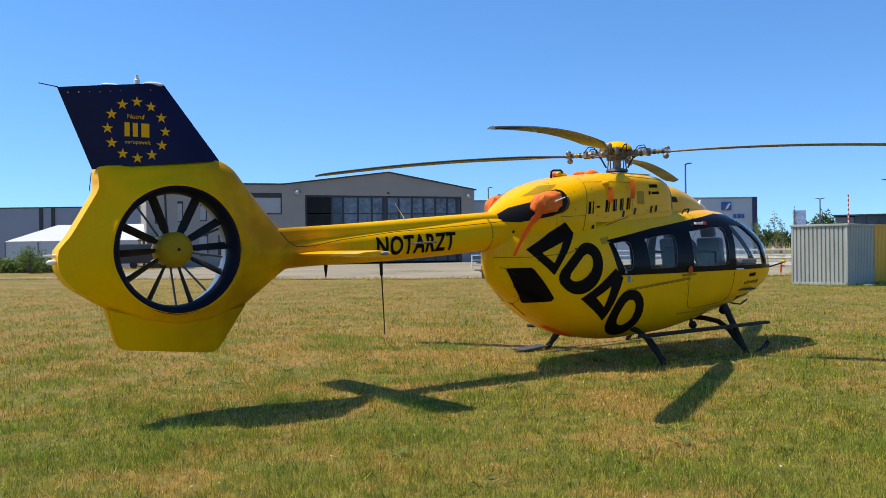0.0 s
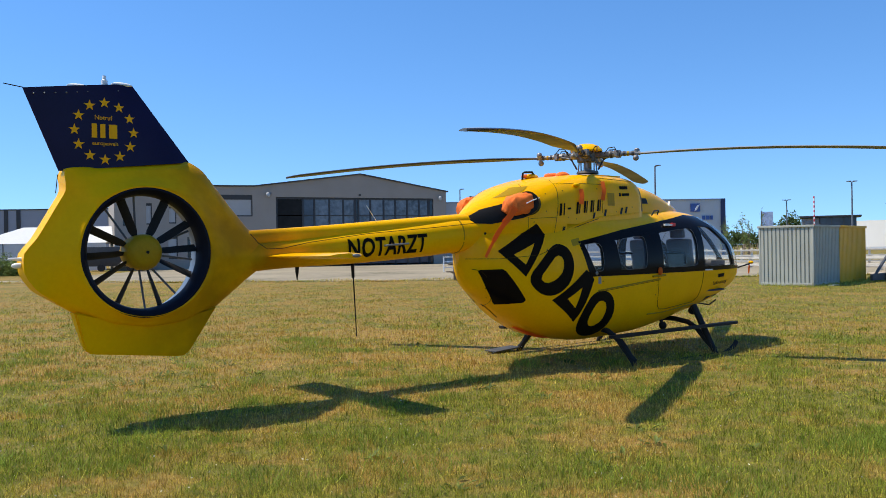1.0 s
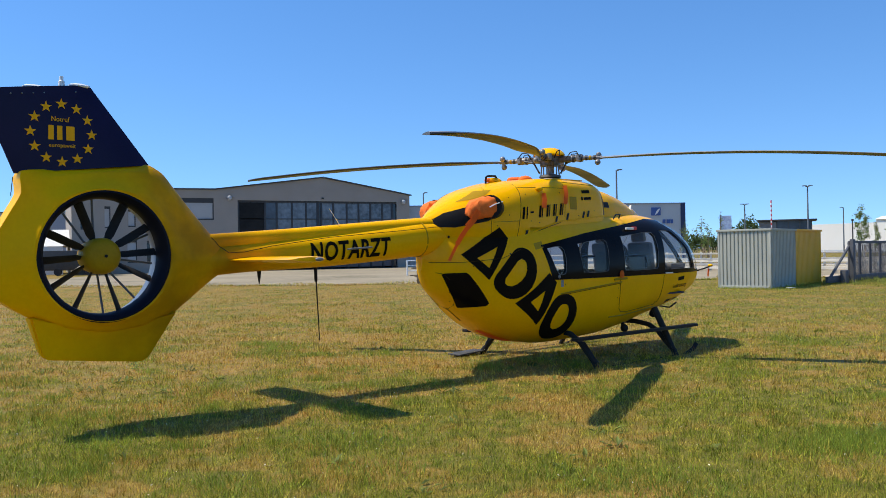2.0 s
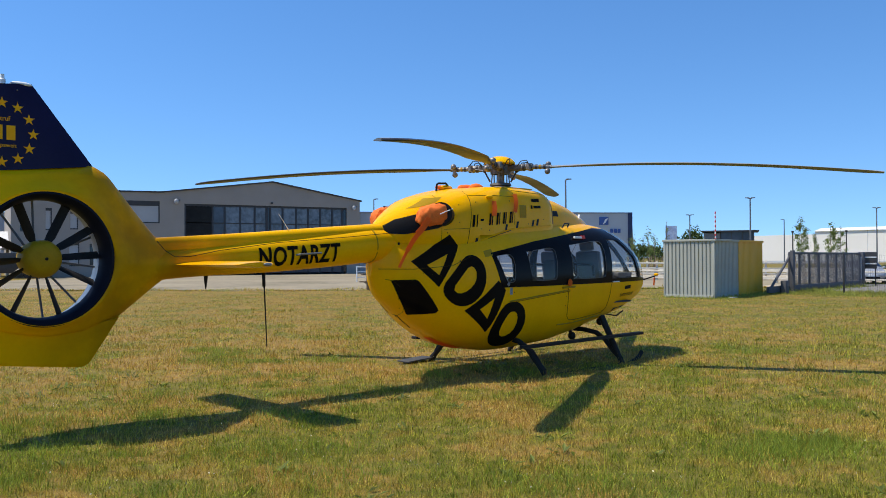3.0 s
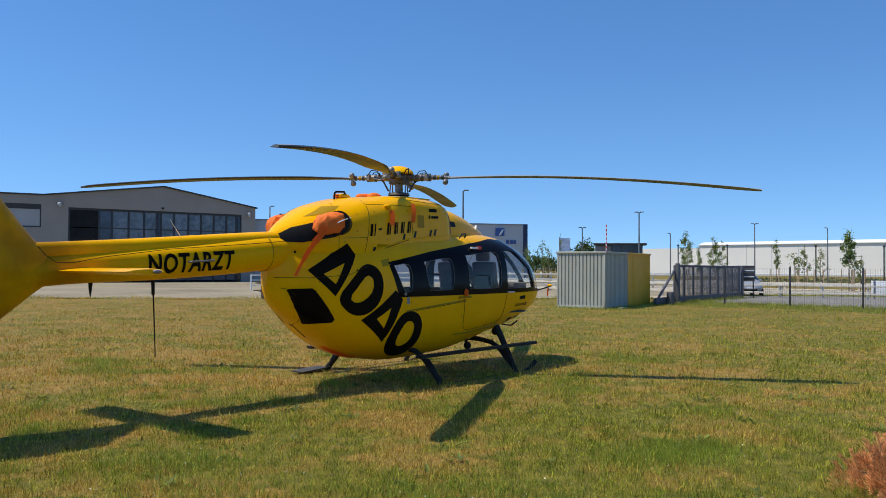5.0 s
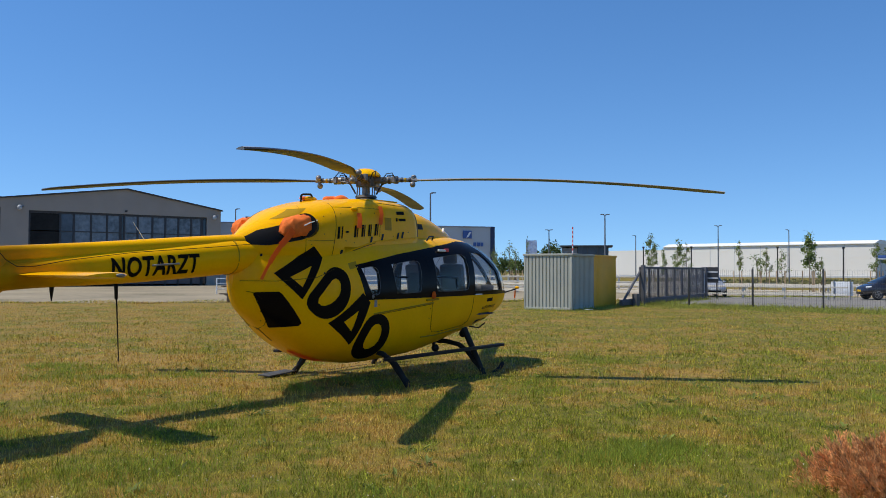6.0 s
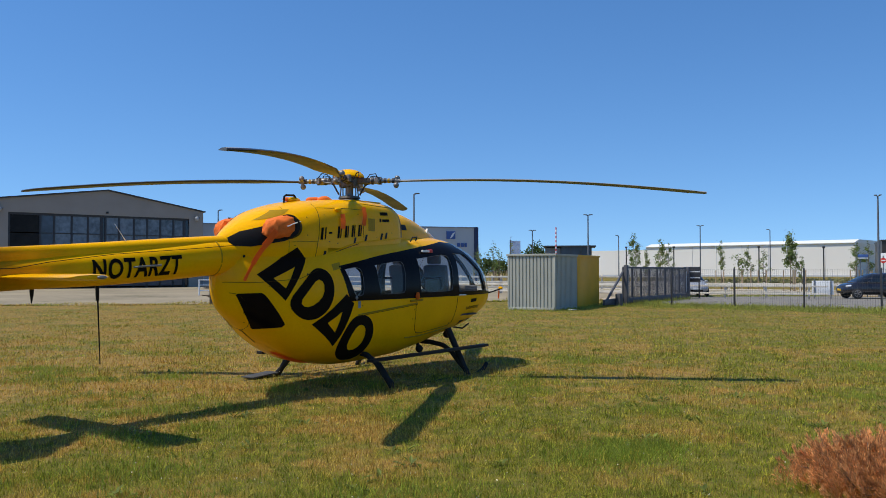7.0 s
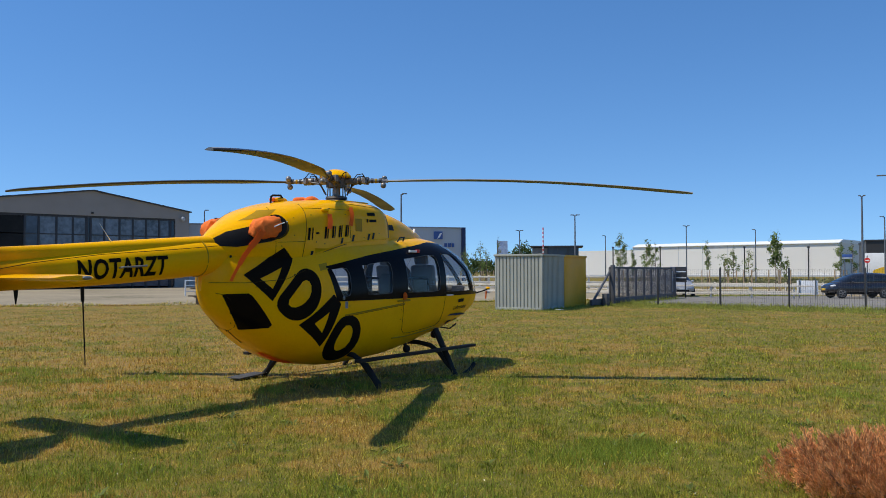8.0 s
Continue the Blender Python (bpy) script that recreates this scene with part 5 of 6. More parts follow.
part("side_wall", box(bmesh.new(), (-14.0, 0.4, 0), (-13.6, 22, 8.4)), M["wall_grey"], hangar, smooth=False)
part("side_wall", box(bmesh.new(), (21.45, 0.4, 0), (21.85, 22, 8.2)), M["wall_grey"], hangar, smooth=False)
part("rear_wall", prism(bmesh.new(), [(-14.0, 0), (21.85, 0), (21.85, 8.2), (11.5, 10.0), (-0.2, 8.5), (-14.0, 8.4)], 22, 22.4), M["wall_grey"], hangar, smooth=False)
bm = bmesh.new()
prism(bm, [(-0.2, 8.58), (11.5, 10.08), (22.05, 8.27), (22.05, 8.40), (11.5, 10.22), (-0.2, 8.72)], -0.2, 22.6)
prism(bm, [(-14.2, 8.45), (-0.2, 8.58), (-0.2, 8.72), (-14.2, 8.59)], -0.15, 22.6)
part("roof", bm, M["trim_dark"], hangar, smooth=False)
# floor and inner wall coloured near black in place of the hall's shade
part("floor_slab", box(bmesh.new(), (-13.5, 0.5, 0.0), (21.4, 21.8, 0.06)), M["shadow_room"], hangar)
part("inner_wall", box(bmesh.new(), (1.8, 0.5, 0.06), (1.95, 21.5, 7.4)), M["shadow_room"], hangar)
for i, (x0, x1, z0, z1) in enumerate(HOLES):
    part("window_frame", box(bmesh.new(), (x0, 0.05, z0), (x1, 0.12, z0 + 0.12)), M["trim_dark"], hangar)
    part("window_head", box(bmesh.new(), (x0, 0.05, z1 - 0.5 if i == 0 else z1 - 0.25), (x1, 0.13, z1)), M["trim_dark"], hangar)
    part("window_jamb", box(bmesh.new(), (x1 - 0.1, 0.04, z0), (x1, 0.125, z1)), M["trim_dark"], hangar)
    part("pane", box(bmesh.new(), (x0, 0.14, z0), (x1, 0.17, z1)), M["blind"] if i in (0, 2, 3, 4) else M["pane_dark"], hangar)
    if i == 0:
        for k in range(16):
            part("blind_slat", box(bmesh.new(), (x0 + 0.05, 0.125, z0 + 0.14 + 0.1 * k), (x1 - 0.1, 0.138, z0 + 0.225 + 0.1 * k)), M["blind"], hangar)
part("door_header", box(bmesh.new(), (DOOR_L, 0.12, DOOR_TOP - 0.22), (DOOR_R, 0.38, DOOR_TOP)), M["trim_dark"], hangar)
part("wall_sensor", box(bmesh.new(), (11.3, -0.14, 7.72), (11.55, 0.0, 7.92), 0.03), M["trim_dark"], hangar)
# folding doors: leaves with a tall upper pane and lower ones; opaque dark panes stand for the unlit hall in the first
# two open bays
xs = [2.1, 4.94, 6.23, 7.9, 9.48, 10.78, 11.22, 12.61, 14.17, 15.57, 16.99, 18.44, 19.59, 20.25]
for k, (a, b) in enumerate(zip(xs, xs[1:])):
    wide = 0.30 if k in (5, 12) else 0.2
    leaf = part("door_leaf", box(bmesh.new(), (a, 0.15, 0.05), (a + wide, 0.3, DOOR_TOP), 0.01), M["trim_dark"], hangar, "dark frame of a folding door leaf")
    for z0, z1 in ((0.2, 2.9), (3.02, 5.5), (5.6, DOOR_TOP - 0.22)):
        kind = "pane_deep" if k == 0 else "pane_dark" if k in (5, 12) else "pane_haze" if k == 1 or z0 < 1 else "pane_pale"
        part("pane", box(bmesh.new(), (a + wide, 0.21, z0), (b, 0.24, z1)), M[kind], leaf)
        if k > 0:
            part("cross_bar", box(bmesh.new(), (a + wide, 0.16, z1), (b, 0.29, z1 + 0.1)), M["trim_dark"], leaf)
for x, z in ((1.2, 7.72), (20.95, 7.52)):
    lampbody = part("wall_floodlight", ball(bmesh.new(), (x, -0.4, z), 0.24, (1, 0.8, 1.1)), M["lamp_grey"], hangar, "grey round floodlight on the wall")
    part("bracket", tube(bmesh.new(), [(x, -0.4, z), (x + 0.35, -0.25, z + 0.15), (x + 0.4, 0.02, z + 0.1)], 0.07, 6), M["metal"], lampbody)

# halls in the distance
hall = thing("grey_hall", pose(-75, 126, 0), "large blue-grey metal clad hall", "hall")
part("wall", box(bmesh.new(), (-60, 0, 0), (60, 30, 8.3)), M["wall_blue"], hall, smooth=False)
part("roof_edge", box(bmesh.new(), (-60.1, -0.1, 8.3), (60.1, 30.1, 8.45)), M["trim_dark"], hall)
for x in (15.2, 17.0, -10, -30, 33):
    part("downpipe", box(bmesh.new(), (x - 0.28, -0.1, 0), (x + 0.28, 0, 8.3)), M["trim_dark"], hall)

hall = thing("logo_hall", pose(3.6, 101, 0), "pale grey hall with a blue square sign", "hall")
part("wall", box(bmesh.new(), (0, 0, 0), (33.4, 25, 7.15)), M["wall_pale"], hall, smooth=False)
part("roof_edge", box(bmesh.new(), (-0.1, -0.1, 7.15), (33.5, 25.1, 7.3)), M["wall_blue"], hall)
part("corner_strip", box(bmesh.new(), (33.4, -0.12, 0), (33.95, 25, 7.3)), M["trim_blue"], hall, "dark blue corner strip")
part("downpipe", box(bmesh.new(), (2.6, -0.1, 0), (3.1, 0, 7.1)), M["trim_dark"], hall)
sign = part("sign_panel", box(bmesh.new(), (29.7, -0.15, 5.75), (30.85, -0.02, 6.73)), M["sign_blue"], hall, "blue square sign with a white swoosh")
bm = prism(bmesh.new(), [(30.1, 5.78), (30.45, 6.0), (30.8, 6.6), (30.5, 6.5), (30.3, 6.2)], -0.2, -0.155)
part("swoosh", bm, M["white"], sign)
for a, b in ((31.1, 31.45), (31.6, 32.0), (32.1, 32.4)):
    part("sign_bar", box(bmesh.new(), (a, -0.12, 4.77), (b, -0.02, 5.26)), M["sign_blue"], hall)

d0 = Vector((144.9, 236.0, 0))
d1 = Vector((175.8, 182.0, 0))
yaw = math.degrees(math.atan2(d1.y - d0.y, d1.x - d0.x))
hall = thing("white_hall", pose(d0.x, d0.y, 0, 0, 0, yaw), "long white logistics hall with a bright roof edge", "hall")
L = (d1 - d0).length
part("wall", box(bmesh.new(), (0, 0, 0), (L, 40, 9.3)), M["wall_white"], hall, smooth=False)
part("roof_edge", loft(bmesh.new(), [[(x, -0.4, 9.2), (x, -0.4, 9.35), (x, 3.2, 10.25), (x, 40.1, 10.25), (x, 40.1, 9.2)] for x in (-0.1, L + 0.1)]), M["white"], hall, smooth=False)
part("side_wing", box(bmesh.new(), (-30, 3, 0), (-0.1, 40, 8.5)), M["wall_white"], hall, smooth=False)
for k in range(9):
    part("panel_joint", box(bmesh.new(), (L * k / 8 - 0.06, -0.06, 0), (L * k / 8 + 0.06, 0, 9.3)), M["wall_pale"], hall)
part("plinth", box(bmesh.new(), (-30, -0.5, 0), (L, -0.02, 0.5)), M["wall_pale"], hall)

hall = thing("dark_hall", pose(143, 139, 0, 0, 0, -42), "dark anthracite hall with a white roof beam", "hall")
part("wall", box(bmesh.new(), (-1.2, 0, 0), (30, 25, 7.9)), M["trim_dark"], hall, smooth=False)
part("roof_edge", box(bmesh.new(), (-1.4, -0.2, 7.9), (30, 25, 8.2)), M["trim_dark"], hall)
part("roof_rack", box(bmesh.new(), (2.5, -0.4, 4.9), (9, -0.2, 5.3)), M["white"], hall)

# tent, hedge, fence at the hangar's flank
tent = thing("marquee", pose(-44, 92, 0, 0, 0, -4), "white marquee with a hipped roof", "tent")
bm = bmesh.new()
loft(bm, [[(-2.6, -2, 2.9), (12, -2, 2.9), (12, 8, 2.9), (-2.6, 8, 2.9)], [(0.6, 3, 4.75), (12, 3, 4.75), (12, 3.1, 4.75), (0.6, 3.1, 4.75)]])
part("roof_sheet", bm, M["tent"], tent, smooth=False)
for k in range(4):
    part("side_sheet", box(bmesh.new(), (-2.55 + 3.65 * k, -1.95, 0), (-2.55 + 3.65 * k + 3.6, -1.9, 2.9)), M["tent"], tent)
    part("tent_pole", tube(bmesh.new(), [(-2.58 + 3.65 * k, -2.0, 0), (-2.58 + 3.65 * k, -2.0, 2.9)], 0.06, 8), M["pole"], tent)
rng = random.Random(5)
me = leaves(24000, lambda r: Vector((r.uniform(-90, -29), 71.5 + r.uniform(-1.2, 1.2), r.uniform(0.0, 1.25) * (0.85 + 0.15 * math.sin(r.random() * 6)))), 0.16, rng)
me.materials.append(M["hedge"])
tagged(new("hedge", me), "low overgrown green bank and hedge", "hedge", kind="stuff")
rng = random.Random(6)
t = thing("shrub", pose(-33.4, 68.5, 0), "rounded loose green shrub", "shrub")
bm = bmesh.new()
tips = []
for k in range(14):
    a, r = rng.uniform(0, 6.28), rng.uniform(0.2, 1.1)
    e = Vector((r * math.cos(a), r * math.sin(a), rng.uniform(0.8, 1.9)))
    tube(bm, [(0, 0, 0), e * 0.5, e], [0.03, 0.02, 0.008], 5)
    tips += [e, e * 0.75]
part("stems", bm, M["bark"], t)
me = leaves(1400, lambda r: r.choice(tips) + Vector((r.gauss(0, 0.25), r.gauss(0, 0.25), r.gauss(0, 0.22))), 0.085, rng)
me.materials.append(M["leaf"])
ob = new("crown", me)
ob.parent = t
t = thing("parasol", pose(-25.6, 80, 0), "beige open market parasol on a pole", "parasol")
bm = bmesh.new()
loft(bm, [[(1.5 * math.cos(k * 0.785), 1.5 * math.sin(k * 0.785), 2.1) for k in range(8)], [(0.05 * math.cos(k * 0.785), 0.05 * math.sin(k * 0.785), 2.85) for k in range(8)]])
part("canopy", bm, M["rail"], t, smooth=False)
part("pole", tube(bmesh.new(), [(0, 0, 0), (0, 0, 2.8)], 0.04, 8), M["pole"], t)
t = thing("trailer", pose(-29, 84, 0), "dark closed trailer by the building", "trailer")
part("box", box(bmesh.new(), (-3, -1, 0.5), (3.2, 1, 2.4), 0.08), M["trim_dark"], t)
for x in (-1.4, 1.4):
    part("wheel", tube(bmesh.new(), [(x, -1.1, 0.35), (x, -0.85, 0.35)], 0.35, 16), M["rubber"], t)

# steel containers
CX, CY = 15.81, 33.04
ang = math.degrees(math.atan2(0.70, 0.714))


def container(u0, u1, mat, label, rib):
    """Corrugated store; u runs along the side that leads away, v along the front."""
    t = thing("storage_container", pose(CX, CY, 0, 0, 0, ang), label, "container", "storage containers")
    H, V = 2.36, 2.22
    posts = [(u0, 0), (u1 - 0.08, 0), (u0, V - 0.08), (u1 - 0.08, V - 0.08)]
    for u, v in posts:
        part("corner_post", box(bmesh.new(), (u, v, 0.02), (u + 0.08, v + 0.08, H), 0.008), mat, t)
    part("roof", box(bmesh.new(), (u0 - 0.03, -0.05, H), (u1 + 0.03, V + 0.05, H + 0.09), 0.015), mat, t)
    part("base", box(bmesh.new(), (u0, 0.01, 0.0), (u1, V - 0.01, 0.12), 0.01), mat, t)

    def ribbed(along, fixed, span, sgn, name):
        bm = bmesh.new()
        n = max(6, int(span / 0.16))
        prof_pts = []
        for k in range(n):
            a = span * k / n
            w = span / n
            prof_pts += [(a + w * 0.05, 0), (a + w * 0.72, 0), (a + w * 0.78, rib), (a + w * 0.98, rib)]
        prof_pts.append((span, 0))
        lo, hi = [], []
        for a, dpt in prof_pts:
            p = (fixed + sgn * dpt, 0.04 + a) if along == "v" else (u0 + 0.04 + a, fixed + sgn * dpt)
            lo.append(bm.verts.new((*p, 0.1)))
            hi.append(bm.verts.new((*p, H)))
        for i in range(len(lo) - 1):
            bm.faces.new((lo[i], lo[i + 1], hi[i + 1], hi[i]))
        part(name, bm, mat, t, smooth=False)

    ribbed("v", u0 + 0.015, V - 0.08, 1, "ribbed_wall")
    ribbed("v", u1 - 0.015, V - 0.08, -1, "ribbed_wall")
    ribbed("u", 0.015, u1 - u0 - 0.08, 1, "ribbed_wall")
    ribbed("u", V - 0.015, u1 - u0 - 0.08, -1, "ribbed_wall")
    return t


container(0.0, 2.92, M["container"], "grey corrugated steel storage container on the grass", 0.04)
container(2.98, 6.3, M["container_yellow"], "yellow corrugated steel storage container behind the grey one", 0.012)

# sliding gate and wire fence
G0, G1 = Vector((21.71, 37.58, 0)), Vector((30.06, 44.56, 0))
gyaw = math.degrees(math.atan2((G1 - G0).y, (G1 - G0).x))
gate = thing("sliding_gate", pose(G0.x, G0.y, 0, 0, 0, gyaw), "dark grey sliding gate of upright bars", "gate")
GL = (G1 - G0).length
part("top_rail", box(bmesh.new(), (0, -0.04, 1.82), (GL, 0.04, 1.92), 0.01), M["gate"], gate)
part("bottom_rail", box(bmesh.new(), (-2.6, -0.06, 0.06), (GL, 0.06, 0.34), 0.01), M["gate"], gate)
for k in range(9):
    part("gate_post", box(bmesh.new(), (GL * k / 8 - 0.03, -0.045, 0.3), (GL * k / 8 + 0.03, 0.045, 1.85), 0.008), M["gate"], gate)
for k in range(88):
    x = GL * (k + 0.5) / 88
    part("gate_bar", tube(bmesh.new(), [(x, 0, 0.32), (x, 0, 1.84)], 0.0165, 4), M["gate"], gate)
part("guide_post", box(bmesh.new(), (-0.12, -0.25, 0), (0.16, -0.09, 2.0), 0.01), M["gate"], gate)
part("brace", tube(bmesh.new(), [(-2.5, -0.02, 0.15), (0.1, -0.02, 1.75)], 0.06, 8), M["gate"], gate)
part("drive_box", box(bmesh.new(), (-1.35, -0.35, 0), (-0.95, -0.1, 0.6), 0.03), M["gate"], gate)
part("end_post", box(bmesh.new(), (GL + 0.15, -0.15, 0), (GL + 0.45, 0.15, 1.95), 0.01), M["gate"], gate)
part("white_strip", box(bmesh.new(), (GL + 0.02, -0.06, 0.4), (GL + 0.12, -0.02, 1.7), 0.01), M["white"], gate)

F0, FD = Vector((22.0, 38.93, 0)), Vector((1.66, -2.674, 0))
fyaw = math.degrees(math.atan2(FD.y, FD.x))
fence = thing("wire_fence", pose(F0.x, F0.y, 0, 0, 0, fyaw), "thin dark wire mesh fence on slim posts", "fence")
FS = FD.length
for k in range(1, 9):
    part("post", box(bmesh.new(), (FS * k - 0.035, -0.03, 0), (FS * k + 0.035, 0.03, 1.83), 0.008), M["trim_dark"], fence)
vs, fs = [], []


def strand(a, b, r):
    k = len(vs)
    for p in (a, b):
        for q in ((0, r), (-r, -r), (r, -r)):
            vs.append((p[0] + (q[0] if a[2] != b[2] else 0), p[1] + (q[1] if a[2] != b[2] else q[0]), p[2] + (0 if a[2] != b[2] else q[1])))
    fs.extend([(k, k + 1, k + 4, k + 3), (k + 1, k + 2, k + 5, k + 4), (k + 2, k, k + 3, k + 5)])


for k in range(int(FS * 7 / 0.1)):
    strand((FS + k * 0.1, 0, 0.05), (FS + k * 0.1, 0, 1.78), 0.0035)
for k in range(10):
    strand((FS, 0.01, 0.05 + 0.19 * k), (FS * 8, 0.01, 0.05 + 0.19 * k), 0.002)
me = bpy.data.meshes.new("wire_mesh")
me.from_pydata(vs, [], fs)
me.materials.append(M["trim_dark"])
ob = tagged(new("wire_mesh", me), kind="stuff")
ob.parent = fence

# lamps
for x, y, h, arms, yw in ((34.95, 66.4, 6.6, (-1, 1), -20), (36.7, 82.2, 6.0, (-1, 1), -15), (54.6, 95.5, 6.2, (-1,), -25), (57.3, 82.0, 6.8, (-1, 1), -35), (69.5, 85.3, 6.7, (-1,), -40), (44.05, 43.63, 6.6, (-1, 1), -40), (16.6, 57.7, 7.2, (1,), 0), (4.34, 79.9, 7.3, (1,), 0), (63.2, 60.0, 6.6, (-1,), -40)):
    street_lamp(x, y, h, arms, yw, 0.22 if y == 43.63 else 0.4)
street_lamp(43.35, 40.0, 7.55, (-1,), -44, 1.25, "tall street lamp whose head reaches over the road")

for x, y, h in ((68.5, 86.1, 4.5), (73.95, 81.4, 4.4), (60.4, 92.0, 4.6), (55.4, 95.0, 4.6)):
    t = thing("dark_mast", pose(x, y, 0), "slim dark mast before the white hall", "mast", "masts before the hall")
    part("pole", tube(bmesh.new(), [(0, 0, 0), (0, 0, h)], 0.075, 8), M["trim_dark"], t)
    part("head", box(bmesh.new(), (-0.11, -0.11, h), (0.11, 0.11, h + 0.2), 0.02), M["trim_dark"], t)

# young trees
for i, (x, y, h, sp, lf) in enumerate(((35.8, 60.2, 4.5, 0.75, 1.4), (37.6, 61.4, 3.4, 0.5, 0.8), (38.6, 60.8, 4.1, 0.75, 1.0), (39.2, 60.4, 3.9, 0.5, 0.8), (44.3, 60.5, 4.1, 0.55, 1.2), (45.4, 59.6, 3.0, 0.9, 0.3), (46.0, 59.2, 3.6, 0.55, 0.9), (46.9, 58.4, 3.4, 0.6, 0.5), (40.15, 47.3, 4.15, 0.85, 1.5), (42.0, 48.3, 2.6, 0.4, 0.5), (48.7, 50.3, 3.7, 0.65, 1.1), (51.5, 52.0, 3.8, 0.5, 0.9))):
    young_tree(x, y, h, sp, 40 + i, True, lf)
for i, (x, y, h, sp) in enumerate(((29.2, 74.5, 4.4, 1.2), (30.4, 76, 3.9, 1.1), (28.0, 75.5, 3.6, 1.2), (31.2, 75, 5.0, 0.8), (27.2, 73, 3.9, 0.9))):
    young_tree(x, y, h, sp * 0.75, 90 + i, True, 0.3, 0.3)


def big_tree(x, y, h, w, seed):
    rng = random.Random(seed)
    t = thing("tree", pose(x, y, 0), "broad dark green tree in the distance", "tree", "trees in the distance")
    part("trunk", tube(bmesh.new(), [(0, 0, 0), (0.1, 0, h * 0.3), (0, 0.1, h * 0.8)], [0.3, 0.22, 0.06], 8), M["bark"], t)
    tips = []
    bm = bmesh.new()
    for k in range(16):
        a, r = rng.uniform(0, 6.28), w * rng.uniform(0.3, 0.9)
        e = Vector((r * math.cos(a), r * math.sin(a), h * rng.uniform(0.45, 0.92)))
        tube(bm, [(0, 0, h * 0.3), e * 0.6 + Vector((0, 0, h * 0.15)), e], [0.1, 0.06, 0.02], 5)
        tips.append(e)
    part("limbs", bm, M["bark"], t)
    me = leaves(2200, lambda r: r.choice(tips) + Vector((r.gauss(0, 0.16), r.gauss(0, 0.16), r.gauss(0, 0.13))) * w, 0.22, rng)
    me.materials.append(M["leaf_dark"])
    ob = new("crown", me)
    ob.parent = t


for i, (x, y, h, w) in enumerate(((65.5, 146, 6.6, 3.8), (60, 150, 3.9, 3.2), (70, 148, 5.2, 3.5), (36, 120, 4.0, 2.6), (41, 123, 3.8, 2.6), (46, 127, 3.6, 2.8))):
    big_tree(x, y, h, w, 200 + i)

# gatehouse, barrier, banner
t = thing("gatehouse", pose(35.8, 77.1, 0, 0, 0, -26), "flat-roofed gatehouse with grey cladding and dark glass beside the barrier", "building")
part("wall", box(bmesh.new(), (0.0, 0, 0), (1.5, 3, 4.0)), material("grey_panel_cladding", (0.20, 0.20, 0.20), 0.8, vary=0.15), t, smooth=False)
part("rear_wall", box(bmesh.new(), (1.5, 2.8, 0), (4.6, 3.0, 4.0)), material("brown_cladding", (0.12, 0.10, 0.08), 0.8, vary=0.15), t, smooth=False)
part("parapet", box(bmesh.new(), (1.5, 0.1, 0), (4.6, 0.25, 2.7), 0.01), M["trim_dark"], t)
for k in range(4):
    part("mullion", box(bmesh.new(), (1.5 + 1.0 * k, 0.1, 2.7), (1.58 + 1.0 * k, 0.2, 4.08)), M["trim_dark"], t)
for k in range(3):
    part("pane", box(bmesh.new(), (1.58 + 1.0 * k, 0.14, 2.7), (2.5 + 1.0 * k, 0.17, 4.08)), M["pane_haze"], t)
part("roof", box(bmesh.new(), (-0.15, -0.3, 4.08), (5.0, 3.3, 4.24), 0.02), M["trim_dark"], t)
t = thing("barrier", pose(34.6, 72.1, 0), "raised red and white striped barrier arm", "barrier")
part("cabinet", box(bmesh.new(), (-0.2, -0.2, 0), (0.2, 0.2, 1.1), 0.02), M["gate"], t)
for k in range(24):
    part("stripe", tube(bmesh.new(), [(0, 0, 1.0 + 0.2 * k), (0, 0, 1.2 + 0.2 * k)], 0.055, 6), M["red" if k % 2 else "white"], t)
t = thing("banner_flag", pose(37.0, 87.5, 0, 0, 0, -20), "blue and white advertising banner on a pole", "flag")
part("pole", tube(bmesh.new(), [(-0.6, 0, 0), (-0.6, 0, 5.2)], 0.05, 8), M["pole"], t)
bm = bmesh.new()
rows = [[bm.verts.new((-0.55 + 1.1 * k / 6, 0.06 * math.sin(k * 1.1 + j), 3.2 + 1.9 * j / 6)) for k in range(7)] for j in range(7)]
for ra, rb in zip(rows, rows[1:]):
    for k in range(6):
        bm.faces.new((ra[k], ra[k + 1], rb[k + 1], rb[k]))
part("cloth", bm, M["banner"], t)

# timber rails along the parking ground
for x, y, end in ((40.5, 52.0, 16.0), (37.0, 47.6, 5.4), (34.2, 44.0, 4.5)):
    t = thing("timber_rail", pose(x, y, 0, 0, 0, -48), "long low weathered timber rail", "rail", "timber rails")
    for z in (0.30, 0.76):
        part("beam", box(bmesh.new(), (-26, -0.05, z - 0.05), (end, 0.05, z + 0.05), 0.012), M["rail"], t)
    for k in range(1 + int((end + 26) / 2.45)):
        part("post", box(bmesh.new(), (-26 + 2.45 * k, 0.06, 0), (-25.89 + 2.45 * k, 0.16, 0.86), 0.012), M["rail"], t)
for i, (x, y) in enumerate(((24, 66), (28, 60))):
    t = thing("timber_rail", pose(x, y, 0, 0, 0, -20), "long low weathered timber rail", "rail", "timber rails")
    for z in (0.45, 0.85, 1.25):
        part("beam", box(bmesh.new(), (-14, -0.06, z - 0.05), (10, 0.06, z + 0.05), 0.015), M["rail"], t)
    for k in range(10):
        part("post", box(bmesh.new(), (-14 + 2.6 * k, 0.07, 0), (-13.85 + 2.6 * k, 0.2, 1.4), 0.012), M["rail"], t)

